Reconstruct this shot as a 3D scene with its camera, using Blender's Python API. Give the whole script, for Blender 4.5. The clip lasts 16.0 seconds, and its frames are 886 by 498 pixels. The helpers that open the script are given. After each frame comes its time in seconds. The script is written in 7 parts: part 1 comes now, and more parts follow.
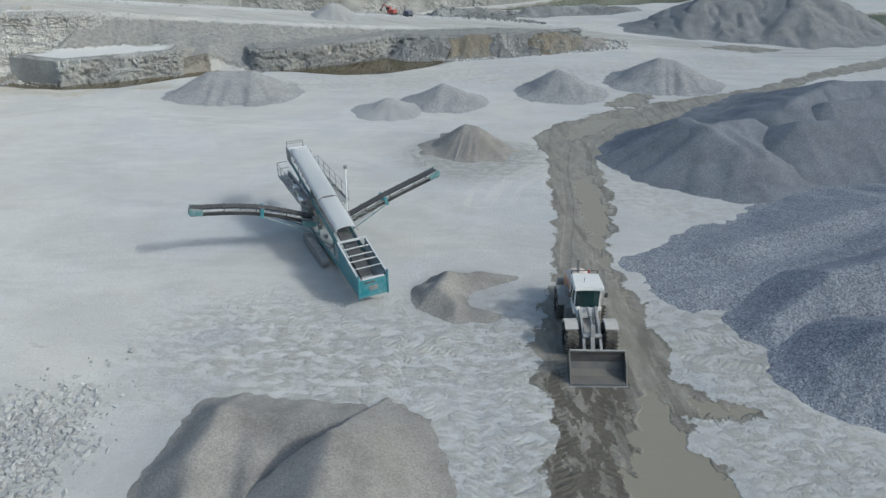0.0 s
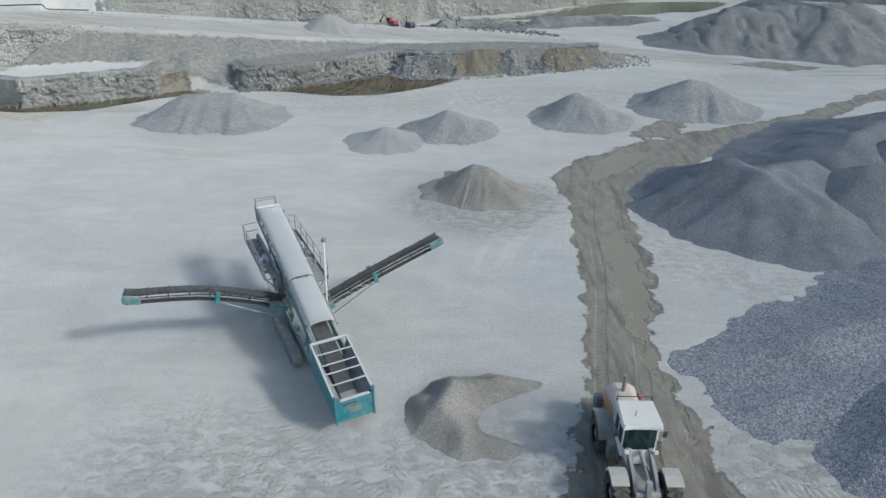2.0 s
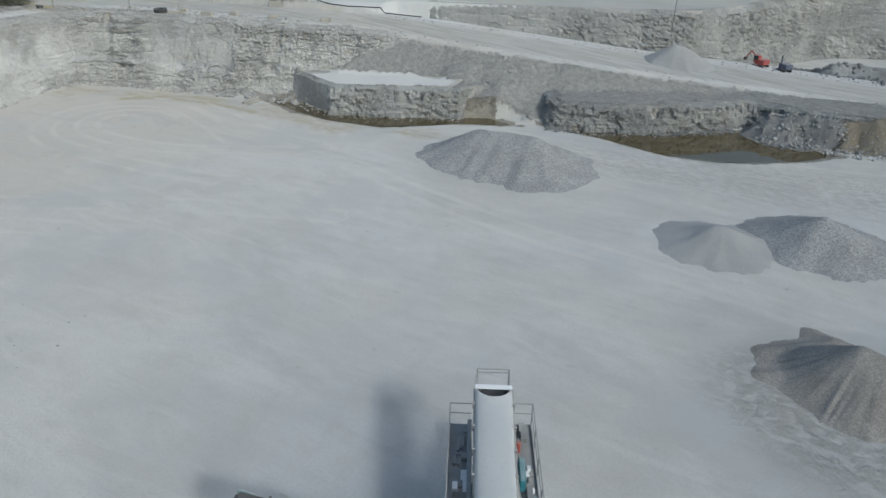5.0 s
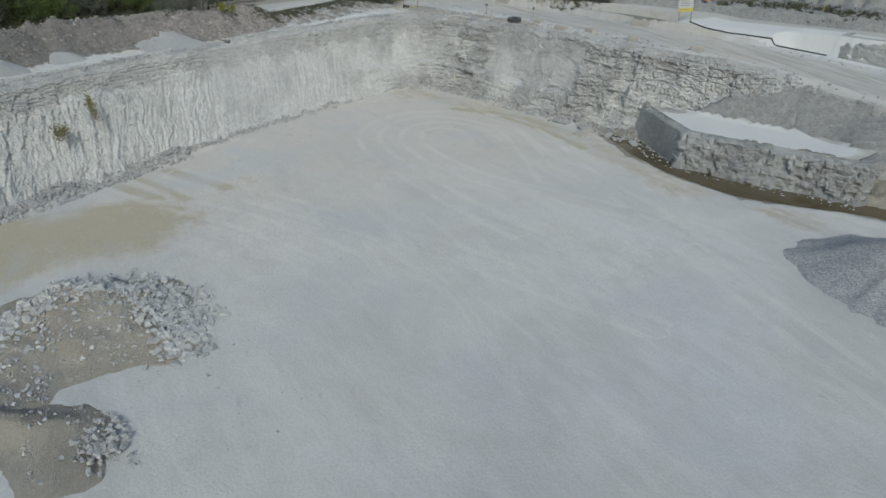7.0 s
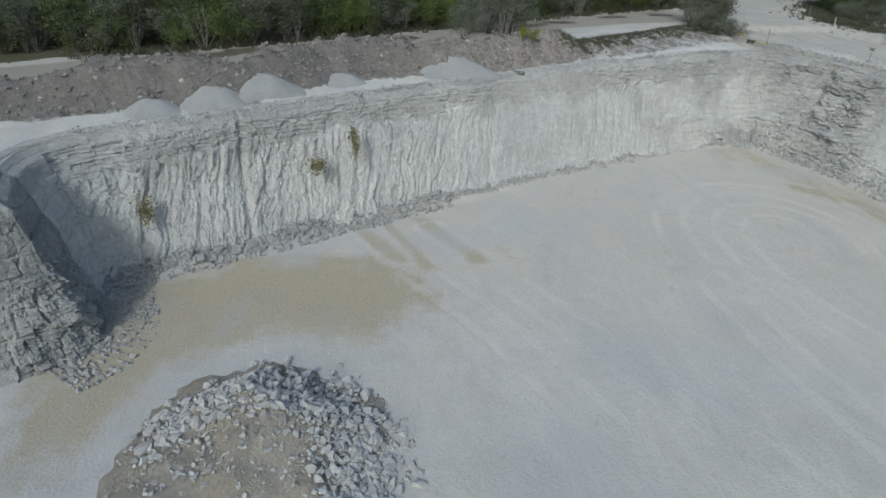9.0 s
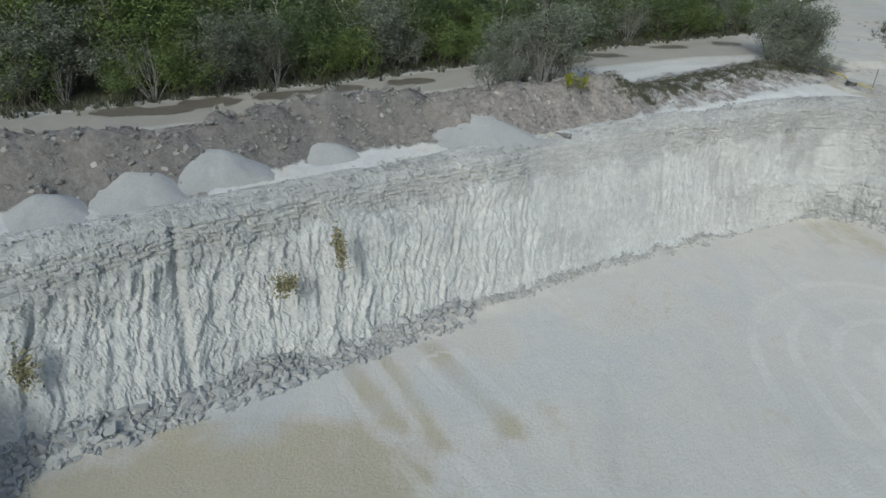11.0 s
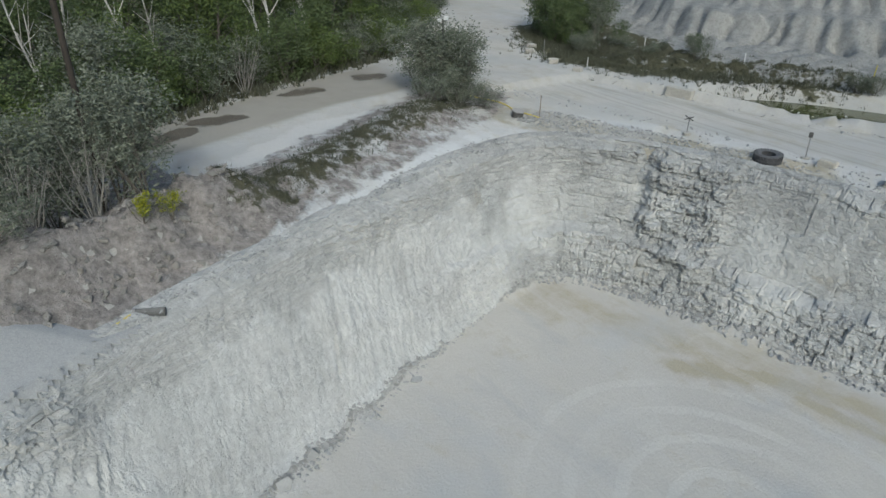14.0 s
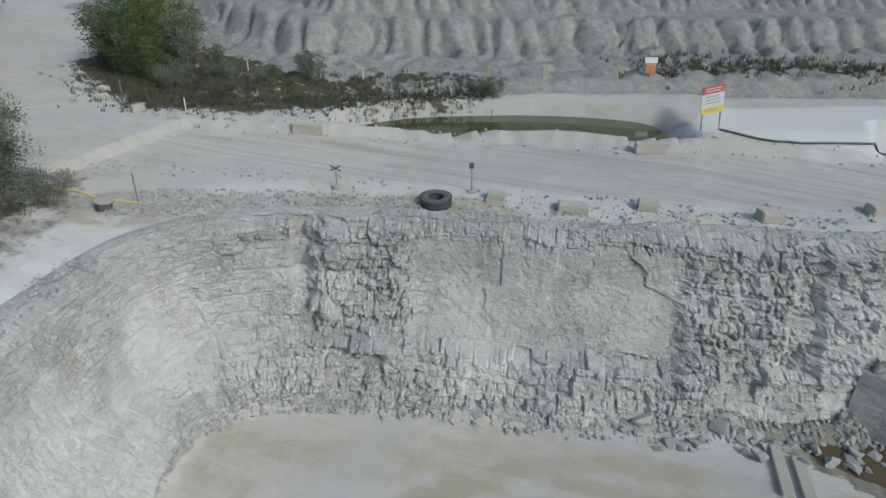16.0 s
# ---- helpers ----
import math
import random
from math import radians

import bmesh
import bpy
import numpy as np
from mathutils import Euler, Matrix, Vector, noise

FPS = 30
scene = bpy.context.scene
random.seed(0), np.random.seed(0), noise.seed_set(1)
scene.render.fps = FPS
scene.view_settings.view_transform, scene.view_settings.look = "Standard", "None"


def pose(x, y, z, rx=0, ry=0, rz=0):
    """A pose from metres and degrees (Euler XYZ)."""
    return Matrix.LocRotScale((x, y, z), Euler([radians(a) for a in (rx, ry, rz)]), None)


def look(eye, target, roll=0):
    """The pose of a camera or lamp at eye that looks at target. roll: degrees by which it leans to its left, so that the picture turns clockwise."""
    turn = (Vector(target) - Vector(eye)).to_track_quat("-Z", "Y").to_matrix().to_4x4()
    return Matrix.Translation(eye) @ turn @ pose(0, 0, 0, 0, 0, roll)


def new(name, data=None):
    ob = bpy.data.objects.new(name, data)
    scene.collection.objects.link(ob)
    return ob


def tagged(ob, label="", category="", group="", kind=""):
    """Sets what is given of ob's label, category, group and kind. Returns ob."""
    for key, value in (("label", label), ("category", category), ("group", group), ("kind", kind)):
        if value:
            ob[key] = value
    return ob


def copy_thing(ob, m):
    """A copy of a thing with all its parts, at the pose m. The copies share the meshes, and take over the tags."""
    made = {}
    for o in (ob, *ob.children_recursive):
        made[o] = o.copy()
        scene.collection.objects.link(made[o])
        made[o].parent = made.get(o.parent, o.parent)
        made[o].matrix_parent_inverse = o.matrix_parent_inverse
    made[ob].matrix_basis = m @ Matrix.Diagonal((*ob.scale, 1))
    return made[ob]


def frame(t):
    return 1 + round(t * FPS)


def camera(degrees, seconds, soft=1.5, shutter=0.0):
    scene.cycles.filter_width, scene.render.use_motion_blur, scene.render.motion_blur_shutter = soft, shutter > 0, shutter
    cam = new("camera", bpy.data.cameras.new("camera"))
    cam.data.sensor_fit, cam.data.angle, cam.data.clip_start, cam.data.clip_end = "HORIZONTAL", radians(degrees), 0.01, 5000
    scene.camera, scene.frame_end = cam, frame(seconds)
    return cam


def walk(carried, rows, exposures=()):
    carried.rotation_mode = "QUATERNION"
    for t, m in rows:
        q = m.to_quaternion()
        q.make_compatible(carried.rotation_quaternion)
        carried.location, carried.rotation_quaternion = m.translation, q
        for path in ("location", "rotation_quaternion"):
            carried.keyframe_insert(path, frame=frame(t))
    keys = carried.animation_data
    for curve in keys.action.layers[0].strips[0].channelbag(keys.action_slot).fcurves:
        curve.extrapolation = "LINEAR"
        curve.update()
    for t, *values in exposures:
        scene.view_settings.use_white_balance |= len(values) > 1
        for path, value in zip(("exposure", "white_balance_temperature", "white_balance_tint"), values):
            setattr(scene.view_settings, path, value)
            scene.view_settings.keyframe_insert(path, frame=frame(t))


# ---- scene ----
cam = camera(68.9, 16.0)
PATH = [
    (0.0, 0.000, 0.000, 22.300, 61.600, -0.000, 0.000),
    (0.5, -0.096, 1.460, 22.301, 61.610, -0.031, 0.005),
    (1.0, -0.118, 3.955, 22.303, 61.640, -0.071, 0.016),
    (1.5, -0.053, 7.270, 22.359, 61.680, -0.107, 0.012),
    (2.0, -0.021, 10.592, 22.339, 61.740, -0.152, 0.434),
    (2.5, -0.043, 13.774, 22.285, 61.783, -0.173, 1.026),
    (3.0, -0.139, 16.946, 22.236, 61.861, -0.227, 1.873),
    (3.5, -0.396, 20.090, 22.178, 61.931, -0.334, 5.190),
    (4.0, -0.963, 23.204, 22.088, 62.025, -0.449, 13.001),
    (4.5, -2.012, 26.209, 22.044, 62.029, -0.576, 21.447),
    (5.2, -4.088, 30.293, 21.946, 62.034, -0.742, 32.621),
    (6.0, -7.741, 34.502, 21.724, 62.046, -1.116, 44.359),
    (6.8, -12.417, 37.963, 21.600, 62.020, -1.080, 55.950),
    (7.0, -13.514, 38.906, 21.590, 61.996, -1.100, 59.077),
    (7.5, -16.852, 40.586, 21.593, 61.968, -1.093, 66.228),
    (8.0, -20.405, 41.825, 21.568, 61.999, -1.103, 72.849),
    (8.5, -24.086, 42.728, 21.640, 61.934, -1.116, 78.975),
    (8.7, -25.529, 43.070, 21.680, 61.900, -1.120, 81.350),
    (9.1, -28.570, 43.576, 21.730, 61.881, -1.123, 86.276),
    (9.5, -31.769, 43.783, 21.852, 61.835, -1.130, 90.719),
    (9.9, -35.027, 43.855, 22.000, 61.779, -1.138, 93.750),
    (10.3, -38.242, 43.958, 22.131, 61.729, -1.146, 94.442),
    (10.8, -42.050, 44.380, 22.200, 61.700, -1.150, 90.600),
    (11.0, -43.602, 44.509, 22.234, 61.794, -1.168, 86.510),
    (11.5, -47.133, 45.335, 22.188, 62.208, -0.831, 69.438),
    (12.0, -50.236, 46.426, 22.000, 62.482, -0.659, 61.357),
    (12.5, -53.639, 48.193, 22.006, 62.581, -0.630, 60.103),
    (13.0, -56.817, 50.162, 22.072, 62.639, -0.630, 59.915),
    (13.5, -59.235, 51.640, 22.015, 62.681, -0.630, 59.275),
    (14.0, -61.471, 53.097, 22.054, 62.727, -0.468, 56.553),
    (14.5, -63.644, 54.802, 22.081, 62.741, -0.274, 51.994),
    (15.0, -65.891, 56.854, 22.164, 62.728, -0.127, 46.498),
    (15.5, -67.966, 59.273, 22.206, 62.728, 0.065, 36.063),
    (16.0, -69.678, 62.161, 22.238, 62.695, 0.193, 22.580),
]
walk(cam, [(t, pose(x, y, z, rx, ry, rz)) for t, x, y, z, rx, ry, rz in PATH], [(0.0, -0.06, 6030, 3.0), (3.0, -0.13, 6030, 3.0), (4.5, -0.28, 6010, 3.0), (7.0, -0.45, 5980, 2.0), (8.5, -0.44, 5950, 2.5), (11.0, -0.22, 5950, 1.5), (13.5, -0.24, 5950, 2.0), (16.0, -0.22, 5980, 4.0)])

# ---- light ----
SUN_DIR = Vector((0.91, -0.41, 0.0)).normalized()
SUN_ELEV = radians(36)
world = bpy.data.worlds.new("sky")
scene.world = world
world.use_nodes = True
wn = world.node_tree.nodes
sky = wn.new("ShaderNodeTexSky")
sky.sky_type, sky.sun_disc = "NISHITA", False
sky.sun_elevation, sky.sun_rotation = SUN_ELEV, math.atan2(SUN_DIR.x, SUN_DIR.y)
sky.dust_density, sky.air_density = 3.0, 1.3
world.node_tree.links.new(sky.outputs[0], wn["Background"].inputs[0])
wn["Background"].inputs[1].default_value = 0.138
sun = new("sun", bpy.data.lights.new("sun", "SUN"))
sun.data.energy, sun.data.angle, sun.data.color = 1.60, radians(6.5), (1.0, 0.97, 0.93)
sun.matrix_world = look((0, 0, 60), Vector((0, 0, 60)) - SUN_DIR * math.cos(SUN_ELEV) - Vector((0, 0, math.sin(SUN_ELEV))))


# ---- noise and plan helpers ----
TABLE = np.random.RandomState(7).rand(512, 512)


def vnoise(x, y, seed=0):
    """Smooth value noise, 0 to 1, one unit a cell."""
    x, y = np.asarray(x, float) + seed * 17.31, np.asarray(y, float) + seed * 41.77
    i, j = np.floor(x).astype(int), np.floor(y).astype(int)
    f, g = x - i, y - j
    f, g = f * f * (3 - 2 * f), g * g * (3 - 2 * g)
    a, b = TABLE[i % 512, j % 512], TABLE[(i + 1) % 512, j % 512]
    c, d = TABLE[i % 512, (j + 1) % 512], TABLE[(i + 1) % 512, (j + 1) % 512]
    return (a * (1 - f) + b * f) * (1 - g) + (c * (1 - f) + d * f) * g


def fbm(x, y, seed=0, octaves=4):
    total, amp, norm = 0.0, 1.0, 0.0
    for k in range(octaves):
        total = total + amp * vnoise(np.asarray(x) * 2 ** k, np.asarray(y) * 2 ** k, seed + k * 3)
        norm, amp = norm + amp, amp * 0.5
    return total / norm * 2 - 1


def cellrand(i, j, seed=0):
    """A random number, 0 to 1, for each whole cell (i, j)."""
    return TABLE[(np.asarray(i).astype(int) * 7 + seed * 31) % 512, (np.asarray(j).astype(int) * 13 + seed * 57) % 512]


def smooth(a, b, v):
    s = np.clip((np.asarray(v, float) - a) / (b - a), 0, 1)
    return s * s * (3 - 2 * s)


def line_dist(pts, x, y):
    """Distance from each (x, y) to a polyline."""
    best = np.full(np.shape(x), 1e9)
    for (ax, ay), (bx, by) in zip(pts[:-1], pts[1:]):
        dx, dy = bx - ax, by - ay
        s = np.clip(((x - ax) * dx + (y - ay) * dy) / (dx * dx + dy * dy + 1e-9), 0, 1)
        best = np.minimum(best, np.hypot(x - ax - s * dx, y - ay - s * dy))
    return best


def line_run(lines, x, y):
    """Distance from each (x, y) to the nearest of several driven lines, and how far along it."""
    best, run = np.full(np.shape(x), 9.0), np.zeros(np.shape(x))
    for pts in lines:
        p, u = resample(pts, 1.2, rounds=3)
        lo, hi = p.min(0) - 4, p.max(0) + 4
        near = np.where((x > lo[0]) & (x < hi[0]) & (y > lo[1]) & (y < hi[1]))
        qx, qy = x[near], y[near]
        d0, s0 = np.full(qx.shape, 9.0), np.zeros(qx.shape)
        for k in range(len(p) - 1):
            dx, dy = p[k + 1] - p[k]
            raw = ((qx - p[k][0]) * dx + (qy - p[k][1]) * dy) / (dx * dx + dy * dy + 1e-9)
            s = np.clip(raw, 0, 1)
            d = np.hypot(qx - p[k][0] - s * dx, qy - p[k][1] - s * dy)
            if k == 0 or k == len(p) - 2:
                d = np.where((raw < 0) & (k == 0) | (raw > 1) & (k == len(p) - 2), 9.0, d)
            s0, d0 = np.where(d < d0, u[k] + s * (u[k + 1] - u[k]), s0), np.minimum(d, d0)
        run[near] = np.where(d0 < best[near], s0, run[near])
        best[near] = np.minimum(best[near], d0)
    return best, run


def signed(poly, x, y):
    """Signed distance to a closed outline, positive inside."""
    ring = list(poly) + [poly[0]]
    d, odd = line_dist(ring, x, y), np.zeros(np.shape(x), bool)
    for (ax, ay), (bx, by) in zip(ring[:-1], ring[1:]):
        if ay != by:
            odd ^= ((ay > y) != (by > y)) & (x < (bx - ax) * (y - ay) / (by - ay) + ax)
    return np.where(odd, d, -d)


def resample(pts, step, closed=False, rounds=2):
    """Points along a polyline at even steps, corners rounded a little."""
    p = np.array(list(pts) + ([pts[0]] if closed else []), float)
    for _ in range(rounds):
        q = [p[0]]
        for a, b in zip(p[:-1], p[1:]):
            q += [a * 0.78 + b * 0.22, a * 0.22 + b * 0.78]
        p = np.array(q + [p[-1]])
    s = np.r_[0, np.cumsum(np.hypot(*np.diff(p, axis=0)[:, :2].T))]
    u = np.linspace(0, s[-1], max(3, int(s[-1] / step)))
    return np.stack([np.interp(u, s, p[:, k]) for k in range(p.shape[1])], 1), u


# ---- mesh helpers ----
def mesh_from(name, verts, faces, material, smoothed=False):
    me = bpy.data.meshes.new(name)
    me.from_pydata([tuple(v) for v in verts], [], [tuple(f) for f in faces])
    me.materials.append(material)
    if smoothed:
        me.polygons.foreach_set("use_smooth", [True] * len(me.polygons))
    me.update()
    return me


def grid_faces(nu, nv, keep=None):
    i, j = np.meshgrid(np.arange(nu - 1), np.arange(nv - 1), indexing="ij")
    a = (i * nv + j).ravel()
    f = np.stack([a, a + nv, a + nv + 1, a + 1], 1)
    return f if keep is None else f[keep.ravel()]


def structure(name, me, label, category):
    return tagged(new(name, me), label, category, kind="structure")


def part(name, bm, material, parent, label=""):
    """Links a bmesh as one mesh object under a thing or a part."""
    me = bpy.data.meshes.new(name)
    bm.to_mesh(me)
    bm.free()
    me.materials.append(material)
    ob = new(name, me)
    ob.parent = parent
    return tagged(ob, label) if label else ob


def thing(name, m, label, category, group=""):
    ob = new(name)
    ob.matrix_world = m
    return tagged(ob, label, category, group)


def box(bm, lo, hi, bevel=0.0, m=None):
    """A box from corner lo to corner hi, its edges bevelled, added to bm."""
    size = [b - a for a, b in zip(lo, hi)]
    mid = [(a + b) / 2 for a, b in zip(lo, hi)]
    g = bmesh.ops.create_cube(bm, size=1.0, matrix=(m or Matrix()) @ Matrix.Translation(mid) @ Matrix.Diagonal((*size, 1)))
    if bevel:
        edges = list({e for v in g["verts"] for e in v.link_edges})
        bmesh.ops.bevel(bm, geom=edges, offset=bevel, segments=1, affect="EDGES", profile=0.5)
    return bm


def tube(bm, a, b, r, r2=None, n=10):
    """A capped rod from a to b."""
    a, b = Vector(a), Vector(b)
    turn = (b - a).to_track_quat("Z", "Y").to_matrix().to_4x4()
    bmesh.ops.create_cone(bm, cap_ends=True, segments=n, radius1=r, radius2=r if r2 is None else r2, depth=(b - a).length,
                          matrix=Matrix.Translation((a + b) / 2) @ turn)
    return bm


def prism(bm, pts, lo, hi, axis="x"):
    """A plate: a side outline of (forward, up) points, pushed from lo to hi across."""
    def at(w, p):
        return (w, p[0], p[1]) if axis == "x" else (p[0], w, p[1]) if axis == "y" else (p[0], p[1], w)
    a, b = [bm.verts.new(at(lo, p)) for p in pts], [bm.verts.new(at(hi, p)) for p in pts]
    n = len(pts)
    bm.faces.new(a[::-1])
    bm.faces.new(b)
    for k in range(n):
        bm.faces.new((a[k], a[(k + 1) % n], b[(k + 1) % n], b[k]))
    bmesh.ops.recalc_face_normals(bm, faces=bm.faces)
    return bm


# ---- materials ----
class Nodes:
    """A short way to write node materials."""

    def __init__(self, name):
        self.mat = bpy.data.materials.new(name)
        self.mat.use_nodes = True
        self.tree = self.mat.node_tree
        self.bsdf = self.tree.nodes["Principled BSDF"]

    def put(self, socket, value):
        if isinstance(value, bpy.types.NodeSocket):
            self.tree.links.new(value, socket)
        elif hasattr(socket.default_value, "__len__") and len(socket.default_value) == 4 and len(value) == 3:
            socket.default_value = (*value, 1)
        else:
            socket.default_value = value

    def add(self, kind, **ins):
        node = self.tree.nodes.new("ShaderNode" + kind)
        for key, value in ins.items():
            self.put(node.inputs[int(key[1:]) if key[0] == "i" and key[1:].isdigit() else key], value)
        return node

    def coords(self, sx=1, sy=1, sz=1):
        c = self.add("TexCoord").outputs["Object"]
        m = self.add("Mapping", Vector=c)
        m.inputs["Scale"].default_value = (sx, sy, sz)
        return m.outputs[0]

    def noise(self, scale, detail=4, rough=0.55, vec=None, warp=0.0):
        n = self.add("TexNoise", Vector=vec or self.coords())
        n.inputs["Scale"].default_value, n.inputs["Detail"].default_value = scale, detail
        n.inputs["Roughness"].default_value, n.inputs["Distortion"].default_value = rough, warp
        return n.outputs["Fac"]

    def cells(self, scale, vec=None, feature="F1", out="Distance"):
        n = self.add("TexVoronoi", Vector=vec or self.coords())
        n.feature = feature
        n.inputs["Scale"].default_value = scale
        return n.outputs[out]

    def span(self, value, a, b, lo=0.0, hi=1.0):
        n = self.add("MapRange", Value=value)
        for k, v in zip(("From Min", "From Max", "To Min", "To Max"), (a, b, lo, hi)):
            n.inputs[k].default_value = v
        return n.outputs[0]

    def math(self, op, a, b=0.0):
        n = self.add("Math", i0=a, i1=b)
        n.operation = op
        return n.outputs[0]

    def mix(self, fac, a, b, blend="MIX"):
        n = self.tree.nodes.new("ShaderNodeMix")
        n.data_type, n.blend_type = "RGBA", blend
        self.put(n.inputs[0], fac)
        self.put(n.inputs[6], a)
        self.put(n.inputs[7], b)
        return n.outputs[2]

    def attr(self, name):
        n = self.add("Attribute")
        n.attribute_name = name
        return n.outputs["Fac"]

    def bump(self, height, strength, distance=0.1, normal=None):
        n = self.add("Bump", Height=height)
        n.inputs["Strength"].default_value, n.inputs["Distance"].default_value = strength, distance
        if normal:
            self.put(n.inputs["Normal"], normal)
        return n.outputs[0]

    def done(self, color=None, rough=None, normal=None, metal=None, spec=None):
        self.bsdf.inputs["Diffuse Roughness"].default_value = 0.35 if rough is None or not isinstance(rough, float) or rough > 0.85 else 0.0
        for key, value in (("Base Color", color), ("Roughness", rough), ("Normal", normal), ("Metallic", metal), ("Specular IOR Level", spec)):
            if value is not None:
                self.put(self.bsdf.inputs[key], value)
        return self.mat


def rocky(name, light, dark, scale=1.0, rough=0.92, bump=0.5, dist=0.08, streak=None, stain=None, stain_amount=0.45, joints=0.0, north=None, single=0.0, cap=None):
    """Broken stone or earth: two colours at two scales, fine grain, and stains.
    north: the (light, dark, streak) that the rock changes to towards the north face."""
    g = Nodes(name)
    big, fine = g.noise(0.16 * scale, 5), g.noise(2.6 * scale, 6, 0.65)
    fac = None
    if north:
        where = g.add("SeparateXYZ", Vector=g.coords()).outputs[1]
        fac = g.span(g.math("ADD", where, g.span(g.noise(0.3, 4), 0.3, 0.7, -7, 7)), 70, 82)
        shades = [g.mix(fac, p, q) for p, q in zip((light, dark, streak), north)]
        light_c, dark_c, streak_c = shades
    else:
        light_c, dark_c, streak_c = light, dark, streak
    col = g.mix(g.span(big, 0.3, 0.7), light_c, dark_c)
    col = g.mix(g.span(fine, 0.35, 0.75, 0, 0.6), col, [c * 0.62 for c in light])
    if streak:
        s = g.noise(1.0, 4, 0.6, g.coords(1.3 * scale, 1.3 * scale, 0.12 * scale))
        col = g.mix(g.span(s, 0.5, 0.72, 0, 0.6), col, streak_c)
    if cap:
        level = g.math("ADD", g.add("SeparateXYZ", Vector=g.coords()).outputs[2], g.span(g.noise(0.35, 5, 0.6), 0.3, 0.7, -1.3, 1.3))
        beds = g.noise(1.0, 5, 0.65, g.coords(1.2, 1.2, 5.5))
        col = g.mix(g.math("MULTIPLY", g.span(level, 6.3, 6.8), g.span(beds, 0.36, 0.58, 0.25, 0.85)), col, cap)
    if stain:
        s = g.noise(0.35 * scale, 4, 0.6, None, 0.6)
        amount = g.span(s, 1 - stain_amount, 1.1 - stain_amount, 0, 0.7)
        col = g.mix(g.math("MULTIPLY", amount, fac) if north else amount, col, stain)
    if single:
        r = g.add("NewGeometry").outputs["Random Per Island"]
        col = g.mix(g.math("MULTIPLY", r, single), col, [c * 0.55 for c in dark])
    grain = g.math("ADD", g.noise(5.5 * scale, 6, 0.7), g.math("MULTIPLY", g.noise(22 * scale, 3), 0.4))
    if joints:
        v = g.coords(1.1, 1.1, 2.6)
        w = g.add("VectorMath", i0=v, i1=g.add("TexNoise", Vector=g.coords(0.8, 0.8, 0.8)).outputs["Color"])
        crack = g.cells(1.0, w.outputs[0], "DISTANCE_TO_EDGE")
        step = g.add("SeparateColor", Color=g.cells(1.0, w.outputs[0], "F1", "Color")).outputs[0]
        fine_crack = g.cells(2.7, w.outputs[0], "DISTANCE_TO_EDGE")
        where = g.span(g.noise(0.22, 4), 0.42, 0.58)
        line = g.math("MULTIPLY", g.math("MAXIMUM", g.span(crack, 0.05, 0.0), g.span(fine_crack, 0.06, 0.0, 0, 0.7)), where)
        amount = g.span(fac, 0, 1, joints * 0.35, joints) if north else joints
        col = g.mix(g.math("MULTIPLY", line, amount), col, [c * 0.35 for c in dark])
        col = g.mix(g.math("MULTIPLY", step, 0.25), col, [c * 0.62 for c in dark])
        grain = g.math("ADD", grain, g.math("MULTIPLY", g.math("SUBTRACT", g.math("MULTIPLY", step, 1.2), line), g.math("MULTIPLY", amount, 1.6)))
    return g.done(col, rough, g.bump(grain, bump, dist), spec=0.1)


def gravel(name, light, dark, size=0.06, rough=0.95, bump=0.8, bands=0.25, spark=0.3):
    """Heaped aggregate: single grains in many greys, with slide marks at a larger scale."""
    g = Nodes(name)
    v = g.coords()
    grain = g.add("TexVoronoi", Vector=v)
    grain.inputs["Scale"].default_value = 1 / size
    c = g.add("SeparateColor", Color=grain.outputs["Color"]).outputs[0]
    col = g.mix(c, dark, light)
    col = g.mix(g.span(g.noise(0.45, 5), 0.35, 0.7, 0, bands * 2), col, [x * 0.7 for x in dark])
    col = g.mix(g.span(g.noise(7.0, 4), 0.5, 0.7, 0, 0.35), col, light)
    pick = g.add("SeparateColor", Color=grain.outputs["Color"]).outputs[1]
    col = g.mix(g.span(pick, 0.80, 0.9, 0, spark), col, [min(0.62, x * 1.45) for x in light])
    col = g.mix(g.span(pick, 0.2, 0.1, 0, spark), col, [x * 0.5 for x in dark])
    h = g.math("ADD", g.math("MULTIPLY", grain.outputs["Distance"], -0.8), g.noise(3.0, 7, 0.75))
    return g.done(col, rough, g.bump(h, bump, 0.08), spec=0.2)


def paint(name, color, rough=0.45, dust=0.35, dust_color=(0.55, 0.54, 0.5), metal=0.0, scale=1.0):
    """Painted or bare metal under quarry dust, thicker on upward faces and in patches."""
    g = Nodes(name)
    up = g.add("SeparateXYZ", Vector=g.add("NewGeometry").outputs["Normal"]).outputs[2]
    patch = g.noise(2.2 * scale, 6, 0.65)
    amount = g.math("ADD", g.span(patch, 0.35, 0.75, 0, dust), g.span(up, 0.2, 1.0, 0, dust * 0.9))
    fleck = g.span(g.noise(16 * scale, 3), 0.62, 0.7, 0, 0.5)
    col = g.mix(fleck, color, [c * 0.6 for c in color])
    col = g.mix(amount, col, dust_color)
    r = g.span(amount, 0, 1, rough, 0.95)
    return g.done(col, r, g.bump(g.noise(30 * scale, 3), 0.08, 0.02), metal)


